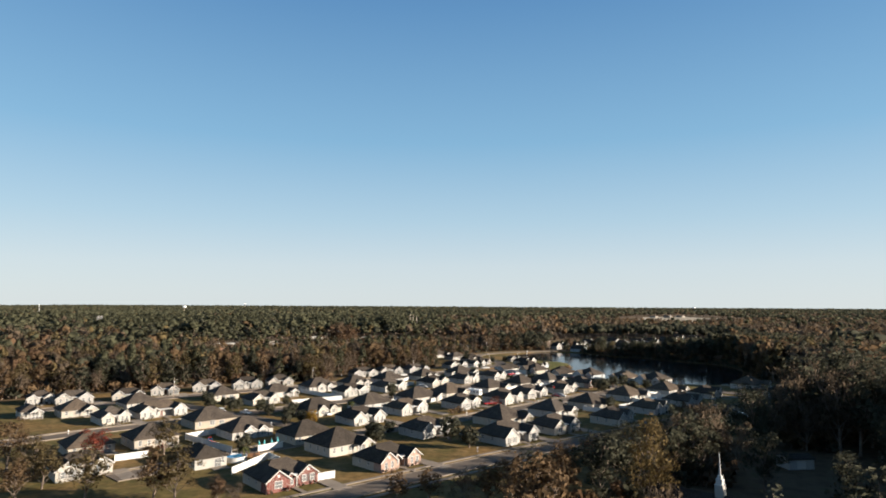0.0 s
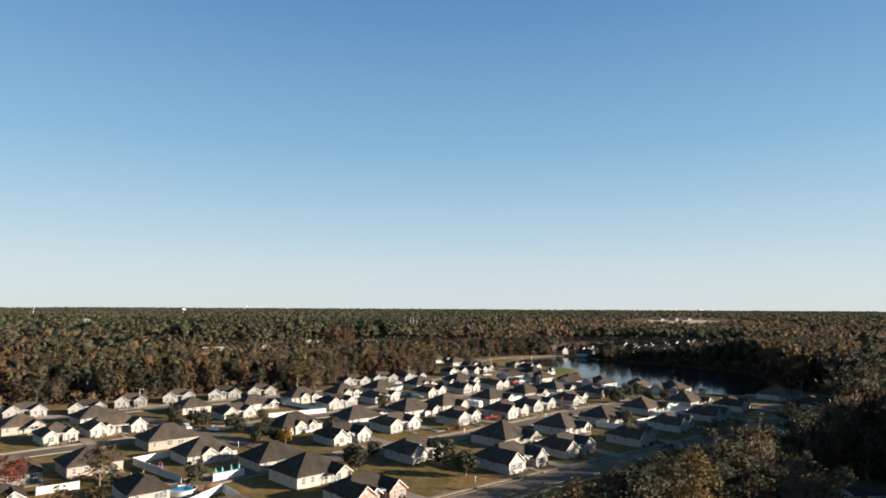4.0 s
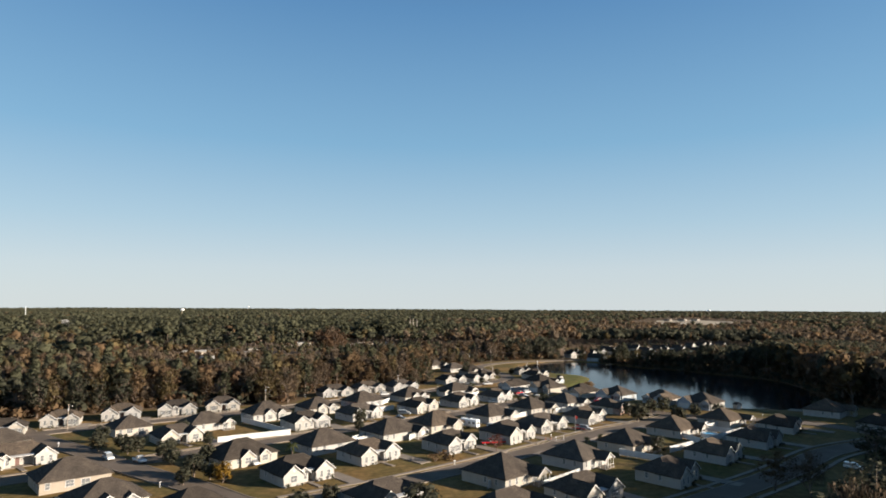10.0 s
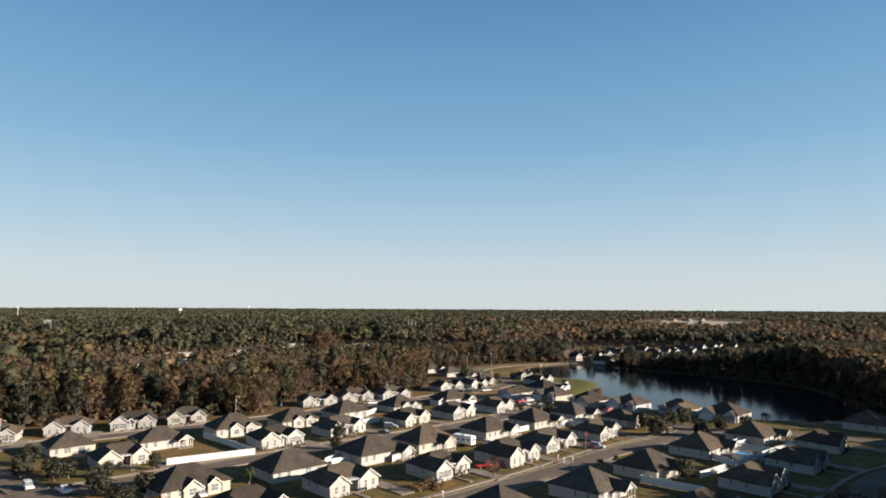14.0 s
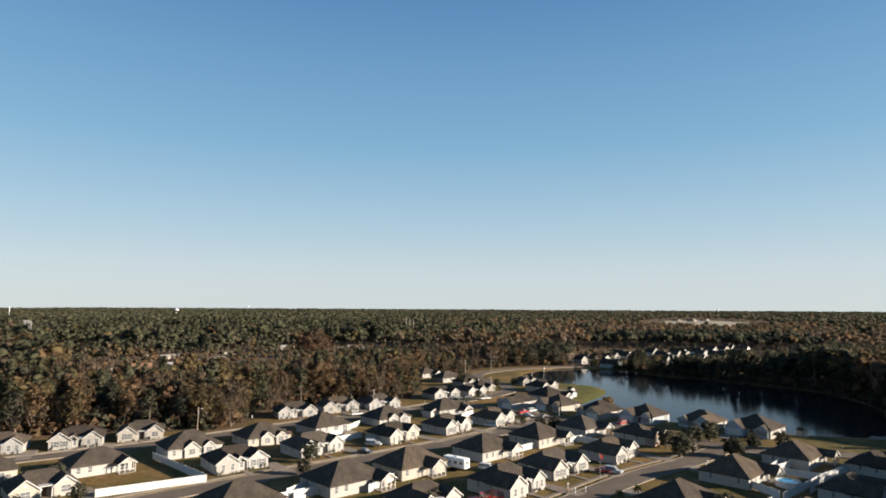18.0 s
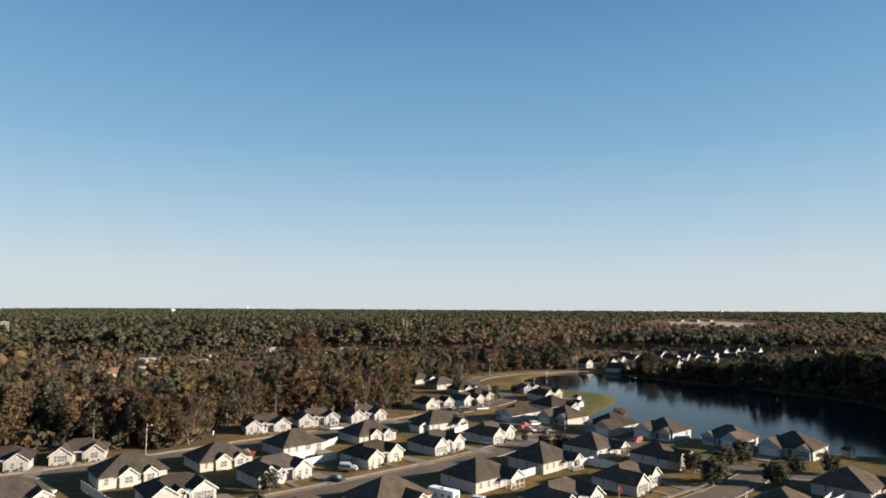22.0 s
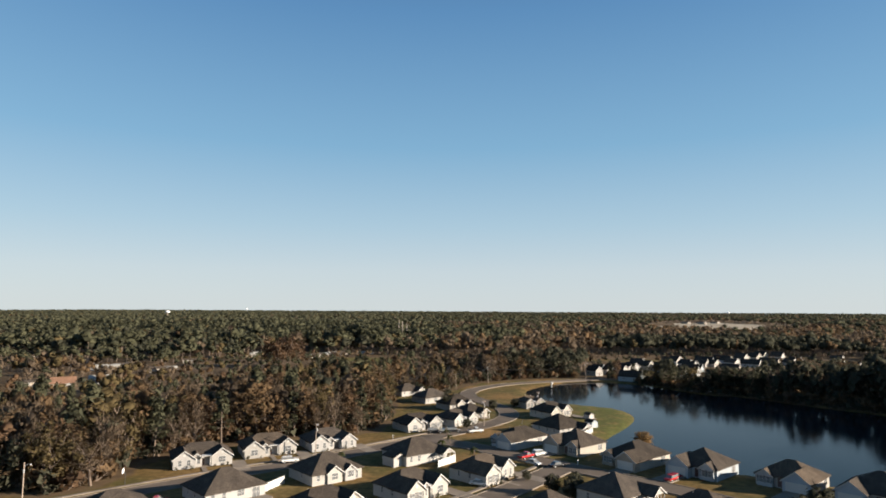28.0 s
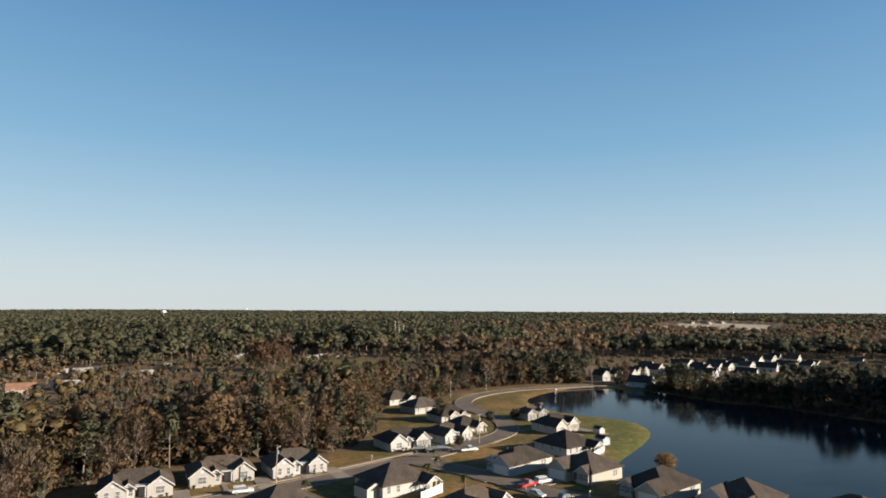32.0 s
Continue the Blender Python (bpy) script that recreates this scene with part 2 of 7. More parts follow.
def inside(px, py, pts):
    """How many metres the points lie inside the outline; negative outside."""
    px, py = np.asarray(px, float), np.asarray(py, float)
    odd, near = np.zeros(px.shape, bool), np.full(px.shape, 1e9)
    for (x0, y0), (x1, y1) in zip(pts, pts[1:] + pts[:1]):
        cross = (y0 > py) != (y1 > py)
        odd ^= cross & (px < (x1 - x0) * (py - y0) / ((y1 - y0) or 1e-9) + x0)
        dx, dy = x1 - x0, y1 - y0
        s = np.clip(((px - x0) * dx + (py - y0) * dy) / (dx * dx + dy * dy), 0, 1)
        near = np.minimum(near, np.hypot(px - x0 - s * dx, py - y0 - s * dy))
    return np.where(odd, near, -near)


def smooth(pts, n=6, closed=False):
    """A Catmull-Rom curve through the points."""
    p = [Vector(q) for q in pts]
    p = [p[-1]] + p + [p[0], p[1]] if closed else [2 * p[0] - p[1]] + p + [2 * p[-1] - p[-2]]
    out = []
    for i in range(1, len(p) - 2):
        for k in range(n):
            u = k / n
            a, b, c, d = p[i - 1:i + 3]
            out.append(0.5 * (2 * b + (c - a) * u + (2 * a - 5 * b + 4 * c - d) * u * u + (3 * b - a - 3 * c + d) * u ** 3))
    if not closed:
        out.append(p[-2])
    return out


LAKE = [tuple(q) for q in smooth(LAKE, 3, True)]
POND = [(89, 573), (95, 570), (101, 580), (107, 600), (110, 620), (104, 626), (96, 610), (90, 590)]      # behind the wooded strip on the far bank


def rise(y):
    """The land swells gently towards the horizon."""
    return 13.0 * np.clip((np.asarray(y, float) - 2000) / 2900, 0, 1)


xs = np.unique(np.concatenate([np.linspace(-6000, -420, 14), np.arange(-400, 260, 4.0), np.linspace(280, 6000, 14)]))
ys = np.unique(np.concatenate([np.linspace(-1500, 60, 8), np.arange(80, 640, 4.0), np.arange(640, 840, 8.0), np.linspace(860, 2000, 8), np.linspace(2200, 9000, 22)]))
gx, gy = np.meshgrid(xs, ys)
deep = np.maximum(inside(gx, gy, LAKE), inside(gx, gy, POND))
roll_z = np.array([noise.noise(Vector((x / 60, y / 60, 0))) for x, y in zip(gx.ravel(), gy.ravel())]).reshape(gx.shape) * 0.12 - 0.12
gz = roll_z - np.clip((deep + 4) / 7, 0, 1) * 1.9 + rise(gy)
me = bpy.data.meshes.new("ground")
nx, ny = len(xs), len(ys)
idx = np.arange(nx * ny).reshape(ny, nx)
quads = np.stack([idx[:-1, :-1], idx[:-1, 1:], idx[1:, 1:], idx[1:, :-1]], -1).reshape(-1, 4)
me.from_pydata(np.stack([gx, gy, gz], -1).reshape(-1, 3).tolist(), [], quads.tolist())
at = me.attributes.new("lawn", 'FLOAT', 'POINT')
lawn_d = inside(gx, gy, LAWN)
at.data.foreach_set("value", np.clip(np.maximum(lawn_d, np.maximum(30 - np.hypot(gx + 132, (gy - 720) * 0.8), np.maximum(12 - np.abs(gy - 762 - 0.12 * gx), 34 - np.hypot(gx - 80, gy - 668)))) / 8 + 0.5, 0, 1).ravel().astype(np.float32))
at = me.attributes.new("spit", 'FLOAT', 'POINT')
green = np.clip(1 - np.hypot((gx - 31) / 16, (gy - 478) / 75), 0, 1) * 2
at.data.foreach_set("value", np.clip(green + np.clip(1.4 - np.hypot((gx + 132) / 36, (gy - 715) / 44), 0, 1), 0, 1).ravel().astype(np.float32))
for p in me.polygons:
    p.use_smooth = True
m, nt, b = material("grass_and_leaf_litter", 0.95, 0, 0.1)
an = nt.nodes.new("ShaderNodeAttribute")
an.attribute_name = "lawn"
a2 = nt.nodes.new("ShaderNodeAttribute")
a2.attribute_name = "spit"
yard = ramp(nt, noise_tex(nt, 0.045, 3), [(0.30, (0.201, 0.122, 0.048)), (0.45, (0.140, 0.096, 0.036)), (0.58, (0.095, 0.081, 0.028)), (0.76, (0.171, 0.106, 0.044))])
yard = mix(nt, a2.outputs["Fac"], yard, (0.094, 0.098, 0.029))
yard = mix(nt, ramp(nt, noise_tex(nt, 0.16, 5), [(0.5, (0, 0, 0)), (0.72, (0.7, 0.7, 0.7))]), yard, (0.220, 0.144, 0.064))
yard = mix(nt, 1.0, yard, ramp(nt, noise_tex(nt, 0.55, 6), [(0.3, (0.62, 0.64, 0.6)), (0.7, (1.25, 1.2, 1.2))]), 'MULTIPLY')
litter = ramp(nt, noise_tex(nt, 0.2, 6), [(0.3, (0.070, 0.048, 0.029)), (0.55, (0.130, 0.088, 0.052)), (0.75, (0.092, 0.080, 0.037))])
edge = nt.nodes.new("ShaderNodeMath")
edge.operation = 'ADD'
nt.links.new(an.outputs["Fac"], edge.inputs[0])
jit = nt.nodes.new("ShaderNodeMath")
jit.operation = 'MULTIPLY_ADD'
jit.inputs[1].default_value, jit.inputs[2].default_value = 0.9, -0.45
nt.links.new(noise_tex(nt, 0.12, 4), jit.inputs[0])
nt.links.new(jit.outputs[0], edge.inputs[1])
nt.links.new(mix(nt, ramp(nt, edge.outputs[0], [(0.42, (0, 0, 0)), (0.6, (1, 1, 1))]), litter, yard), b.inputs["Base Color"])
bump(nt, b, noise_tex(nt, 3.0, 5), 0.5, 0.08)
me.materials.append(m)
tagged(new("ground", me), "dry winter lawns and brown woodland floor", "ground", kind="structure")

m, nt, b = material("lake_water", 0.07, 0, 0.07)
b.inputs["Base Color"].default_value = (0.008, 0.012, 0.017, 1)
b.inputs["Specular Tint"].default_value = (0.27, 0.45, 0.68, 1)
b.inputs["IOR"].default_value = 1.33
bump(nt, b, noise_tex(nt, 0.9, 7, stretch=(1, 0.7, 1)), 0.28, 0.09)
MAT["water"] = m
bm = bmesh.new()
poly(bm, [(x, y, -0.85) for x, y in smooth([(14, 405), (30, 470), (0, 520), (-8, 555), (8, 590), (34, 612), (74, 594), (112, 636), (124, 616), (112, 560), (150, 515), (172, 480), (178, 430), (166, 382), (112, 362), (60, 380)], 6, True) for x, y in [(x, y)]])
bmesh.ops.triangulate(bm, faces=bm.faces)
tagged(part("water", bm, "water"), "still dark blue lake reflecting trees and sky", "lake", kind="structure")


# ---- streets: slabs with kerbs as real steps, pavements and drives ----
def ribbon(bm, pts, off0, off1, z0, z1):
    """A slab that follows a line of points, between two offsets to its left."""
    p = [Vector((q[0], q[1])) for q in pts]
    rows = []
    for i, q in enumerate(p):
        t = (p[min(i + 1, len(p) - 1)] - p[max(i - 1, 0)]).normalized()
        n = Vector((-t.y, t.x))
        a, c = q + n * off0, q + n * off1
        rows.append([bm.verts.new(v) for v in ((a.x, a.y, z0), (a.x, a.y, z1), (c.x, c.y, z1), (c.x, c.y, z0))])
    for r, s in zip(rows, rows[1:]):
        for k in range(3):
            bm.faces.new((r[k], r[k + 1], s[k + 1], s[k]))
    bm.faces.new(rows[0])
    bm.faces.new(rows[-1][::-1])


def runs(line, offs, others, gap):
    """The stretches of a line, shifted sideways, that keep clear of the other streets."""
    p = [Vector((q[0], q[1])) for q in line]
    out, run = [], []
    for i, q in enumerate(p):
        t = (p[min(i + 1, len(p) - 1)] - p[max(i - 1, 0)]).normalized()
        s = q + Vector((-t.y, t.x)) * offs
        if all((s - Vector(o)).length > gap for o in others):
            run.append(q)
        else:
            if len(run) > 1:
                out.append(run)
            run = []
    return out + ([run] if len(run) > 1 else [])


def street(i, pts, width=7.4, walk_side=0, label="worn grey-brown asphalt street"):
    line = LINES[i]
    others = [q for k, ln in enumerate(LINES) if k != i for q in ln]
    z = 0.05 + 0.008 * i
    h = width / 2
    bm = bmesh.new()
    ribbon(bm, line, -h, h, -0.4, z)
    tagged(part("road", bm, "asphalt"), label, "street", kind="structure")
    for s in (-1, 1):
        for run in runs(line, s * h, others, h + 0.6):
            bm = bmesh.new()
            ribbon(bm, run, *((h, h + 0.3) if s > 0 else (-h - 0.3, -h)), -0.4, z + 0.09)
            tagged(part("kerb", bm, "concrete"), "pale concrete kerb along the street", "kerb", kind="structure")
        if walk_side in (s, 2):
            for run in runs(line, s * (h + 2.5), others, h + 1.5):
                bm = bmesh.new()
                ribbon(bm, run, *((h + 1.9, h + 3.0) if s > 0 else (-h - 3.0, -h - 1.9)), -0.4, z + 0.05)
                tagged(part("pavement", bm, "concrete"), "pale concrete pavement beside the lawn", "pavement", kind="structure")


STREETS = [
    ([(-190, -30), (-140, 32), (-90, 88), (-47, 135), (-6, 181), (23, 210), (48, 234), (70, 257), (92, 283), (118, 302)], 2),
    ([(-98, 150), (-62, 199), (-29, 232), (4, 272), (26, 302), (46, 324), (62, 345)], 1),
    ([(-175, 150), (-144, 196), (-108, 238), (-70, 284), (-36, 322), (-12, 352), (9, 388)], 1),
    ([(-190, 235), (-150, 285), (-112, 323), (-84, 358), (-56, 390), (-31, 424), (-16, 446)], 1),
    ([(-34, 420), (-15, 409), (4, 394), (20, 382), (40, 366), (62, 345), (84, 340), (112, 330), (132, 300)], 0),
    ([(-176, 281), (-158, 268.5), (-141, 258.5), (-126, 250.5), (-108, 239), (-90, 228.5), (-75, 220.5), (-60, 211), (-46, 209)], 0),
    ([(-20, 440), (-9, 462), (-9, 482), (-18, 503), (-28, 522), (-30, 540), (-24, 560), (-8, 582), (22, 603), (46, 617), (75, 640)], 0),
]
LINES = [[q for q in smooth(pts, 14)] for pts, ws in STREETS]
for i, (pts, ws) in enumerate(STREETS):
    street(i, pts, 7.4, ws)


# ---- houses ----
EAVE = 2.75


def wall_face(bm, p0, p1, z0, z1, holes=()):
    """One outside wall from p0 to p1 (outside on its right) with openings (s0, s1, h0, h1) and their reveals."""
    p0, p1 = Vector(p0), Vector(p1)
    d = p1 - p0
    ln = d.length
    d = d / ln
    n_in = Vector((-d.y, d.x)) * 0.1
    ss = sorted({0, ln, *[h[0] for h in holes], *[h[1] for h in holes]})
    zs = sorted({z0, z1, *[h[2] for h in holes], *[h[3] for h in holes]})
    at = lambda s, z, k=0: (p0.x + d.x * s + n_in.x * k, p0.y + d.y * s + n_in.y * k, z)
    for sa, sb in zip(ss, ss[1:]):
        for za, zb in zip(zs, zs[1:]):
            if any(h[0] <= sa and sb <= h[1] and h[2] <= za and zb <= h[3] for h in holes):
                continue
            poly(bm, [at(sa, za), at(sb, za), at(sb, zb), at(sa, zb)])
    for sa, sb, za, zb in holes:
        for q in (((sa, za), (sb, za)), ((sb, za), (sb, zb)), ((sb, zb), (sa, zb)), ((sa, zb), (sa, za))):
            (s0, h0), (s1, h1) = q
            poly(bm, [at(s0, h0), at(s1, h1), at(s1, h1, 1), at(s0, h0, 1)])


def hip_roof(bm, x0, x1, y0, y1, ze, pitch, over=0.45, cut=0.0):
    """A closed hip roof with eaves 0.2 m deep; its ridge runs along the longer side. cut: share of the hip cut to a gable."""
    x0, x1, y0, y1 = x0 - over, x1 + over, y0 - over, y1 + over
    ze -= over * pitch * 0.5
    lx, ly = x1 - x0, y1 - y0
    if lx >= ly:
        r = ly / 2
        a, c = (x0 + r, (y0 + y1) / 2), (x1 - r, (y0 + y1) / 2)
    else:
        r = lx / 2
        a, c = ((x0 + x1) / 2, y0 + r), ((x0 + x1) / 2, y1 - r)
    zr = ze + r * pitch
    e = [bm.verts.new(p) for p in ((x0, y0, ze), (x1, y0, ze), (x1, y1, ze), (x0, y1, ze))]
    f = [bm.verts.new((v.co.x, v.co.y, ze - 0.2)) for v in e]
    A = bm.verts.new((*a, zr))
    C = bm.verts.new((*c, zr)) if (Vector(a) - Vector(c)).length > 0.05 else A
    if lx >= ly:
        fs = [(e[0], e[1], C, A), (e[1], e[2], C), (e[2], e[3], A, C), (e[3], e[0], A)]
    else:
        fs = [(e[0], e[1], A), (e[1], e[2], C, A), (e[2], e[3], C), (e[3], e[0], A, C)]
    for q in fs:
        bm.faces.new(list(dict.fromkeys(q)))
    for i in range(4):
        j = (i + 1) % 4
        bm.faces.new((f[i], f[j], e[j], e[i]))
    bm.faces.new(f[::-1])
    return zr


def gable_roof(bm, a0, a1, c, half, ze, pitch, axis, over=0.4, t=0.2):
    """A closed gable roof slab from a0 to a1 along axis 0 or 1, centred at c, half its width to the wall."""
    w = half + over
    z0, zr = ze - over * pitch, ze + half * pitch
    sec = [(-w, z0), (0, zr), (w, z0), (w, z0 - t), (0, zr - t), (-w, z0 - t)]
    ends = []
    for a in (a0, a1):
        ends.append([bm.verts.new((a, c + s, z) if axis == 0 else (c + s, a, z)) for s, z in sec])
    n = len(sec)
    for i in range(n):
        j = (i + 1) % n
        bm.faces.new((ends[0][i], ends[0][j], ends[1][j], ends[1][i]))
    for q in ((0, 1, 4, 5), (1, 2, 3, 4)):
        bm.faces.new([ends[0][i] for i in q])
        bm.faces.new([ends[1][i] for i in q][::-1])
    bmesh.ops.recalc_face_normals(bm, faces=bm.faces)
    return zr


def lattice(bm, xs, zs, solid, y0, y1):
    """One connected plate from y0 to y1 made of the solid cells of a grid."""
    vs = {}

    def v(i, j, y):
        if (i, j, y) not in vs:
            vs[i, j, y] = bm.verts.new((xs[i], y, zs[j]))
        return vs[i, j, y]
    nx_, nz_ = len(xs) - 1, len(zs) - 1
    on = lambda i, j: 0 <= i < nx_ and 0 <= j < nz_ and solid(i, j)
    for i in range(nx_):
        for j in range(nz_):
            if not on(i, j):
                continue
            bm.faces.new((v(i, j, y0), v(i + 1, j, y0), v(i + 1, j + 1, y0), v(i, j + 1, y0)))
            bm.faces.new((v(i, j, y1), v(i, j + 1, y1), v(i + 1, j + 1, y1), v(i + 1, j, y1)))
            for di, dj, a, b in ((-1, 0, (i, j), (i, j + 1)), (1, 0, (i + 1, j + 1), (i + 1, j)), (0, -1, (i + 1, j), (i, j)), (0, 1, (i, j + 1), (i + 1, j + 1))):
                if not on(i + di, j + dj):
                    bm.faces.new((v(*a, y1), v(*a, y0), v(*b, y0), v(*b, y1)))


def window_meshes(w, h):
    """Frame with sash bars, and its pane: built once for each size. x along the wall, outside towards -y."""
    key = ("win", w, h)
    if key not in CACHE:
        bm = bmesh.new()
        t, bars = 0.09, (1 if w < 1.2 else 2)
        xs_ = [-w / 2 - t, -w / 2]
        for k in range(1, bars):
            xs_ += [-w / 2 + w * k / bars - 0.022, -w / 2 + w * k / bars + 0.022]
        xs_ += [w / 2, w / 2 + t]
        zs_ = [-t, 0, h / 2 - 0.035, h / 2 + 0.035, h, h + t * 1.4]
        lattice(bm, xs_, zs_, lambda i, j: i % 2 == 0 or j % 2 == 0, -0.05, 0.05)
        fr = bpy.data.meshes.new("window_frame")
        bm.to_mesh(fr)
        bm.free()
        fr.materials.append(MAT["trim"])
        bm = bmesh.new()
        box(bm, -w / 2, w / 2, 0.055, 0.08, 0, h)
        pn = bpy.data.meshes.new("pane")
        bm.to_mesh(pn)
        bm.free()
        pn.materials.append(MAT["glass"])
        bm = bmesh.new()
        n_ = max(4, int(h / 0.22))
        zs_ = [-0.05 + (h + 0.1) * k / (2 * n_) for k in range(2 * n_ + 1)]
        lattice(bm, [-0.2, -0.15, 0.15, 0.2], zs_, lambda i, j: i != 1 or j % 2 == 0 or j == 2 * n_ - 1, -0.05, -0.01)
        sh = bpy.data.meshes.new("shutter")
        bm.to_mesh(sh)
        bm.free()
        sh.materials.append(MAT["shutter"])
        CACHE[key] = fr, pn, sh
    return CACHE[key]


def put_window(parent, p0, p1, s, z, w, h, shutters=False):
    p0, p1 = Vector(p0), Vector(p1)
    d = (p1 - p0).normalized()
    q = p0 + d * s
    rz = math.degrees(math.atan2(d.y, d.x))
    fr, pn, sh = window_meshes(w, h)
    win = shared("window", fr, parent, "", pose(q.x, q.y, z, 0, 0, rz))
    shared("pane", pn, win)
    if shutters:
        for k in (-1, 1):
            shared("shutter", sh, win, "", pose(k * (w / 2 + 0.31), 0, 0))


def panel_door(parent, name, p0, p1, s, z, w, h, mat, rows, cols, label=""):
    """A panelled door or garage door, set in its opening."""
    p0, p1 = Vector(p0), Vector(p1)
    d = (p1 - p0).normalized()
    q = p0 + d * s
    key = (name, w, h, mat)
    if key not in CACHE:
        bm = bmesh.new()
        lattice(bm, [-w / 2 + w * c / cols for c in range(cols + 1)], [h * r / rows for r in range(rows + 1)], lambda i, j: True, 0.05, 0.1)
        bmesh.ops.inset_individual(bm, faces=[f for f in bm.faces if f.calc_center_median().y < 0.051 and f.normal.y < -0.5], thickness=0.06, depth=-0.02)
        me = bpy.data.meshes.new(name)
        bm.to_mesh(me)
        bm.free()
        me.materials.append(MAT[mat])
        CACHE[key] = me
    return shared(name, CACHE[key], parent, label, pose(q.x, q.y, z, 0, 0, math.degrees(math.atan2(d.y, d.x))))


class Wing:
    """Walls of one rectangular mass, with openings collected before the mesh is made."""

    def __init__(self, x0, x1, y0, y1, top):
        self.c = [(x0, y0), (x1, y0), (x1, y1), (x0, y1)]
        self.box, self.top, self.holes = (x0, x1, y0, y1), top, [[], [], [], []]

    def side(self, i):
        return self.c[i], self.c[(i + 1) % 4]

    def length(self, i):
        a, b = self.side(i)
        return math.hypot(b[0] - a[0], b[1] - a[1])

    def opening(self, i, s, z, w, h):
        self.holes[i].append((s - w / 2, s + w / 2, z, z + h))

    def window(self, house_root, i, s, w=0.95, h=1.5, z=0.85, shutters=False):
        self.opening(i, s, z, w, h)
        put_window(house_root, *self.side(i), s, z, w, h, shutters)

    def mesh(self, bm, skip=()):
        for i in range(4):
            if i not in skip:
                wall_face(bm, *self.side(i), -0.3, self.top, self.holes[i])
        bmesh.ops.remove_doubles(bm, verts=bm.verts, dist=0.001)


def gable_end(bm, p0, p1, ze, pitch):
    p0, p1 = Vector(p0), Vector(p1)
    mid = (p0 + p1) / 2
    poly(bm, [(*p0, ze), (*p1, ze), (*mid, ze + (p1 - p0).length / 2 * pitch)])


def rake_trim(parent, c, half, y, ze, pitch, axis=1, sgn=-1, vent=True):
    """White boards under the edge of a gable roof, and a louvred vent."""
    bm = bmesh.new()
    w = half + 0.4
    lo, hi = ze - 0.4 * pitch - 0.02, ze + half * pitch - 0.02
    pts = [(-w, lo), (0, hi), (w, lo), (w, lo - 0.28), (0, hi - 0.28), (-w, lo - 0.28)]
    f, g = [], []
    for a, z in pts:
        f.append(bm.verts.new((c + a, y, z) if axis == 1 else (y, c + a, z)))
        g.append(bm.verts.new((c + a, y - sgn * 0.06, z) if axis == 1 else (y - sgn * 0.06, c + a, z)))
    for q in ((0, 1, 4, 5), (1, 2, 3, 4)):
        bm.faces.new([f[i] for i in q])
        bm.faces.new([g[i] for i in q][::-1])
    for i in range(6):
        j = (i + 1) % 6
        bm.faces.new((f[i], f[j], g[j], g[i]))
    bmesh.ops.recalc_face_normals(bm, faces=bm.faces)
    part("fascia", bm, "trim", parent, "white painted rake boards")


FOOT = []
GARDENS = []


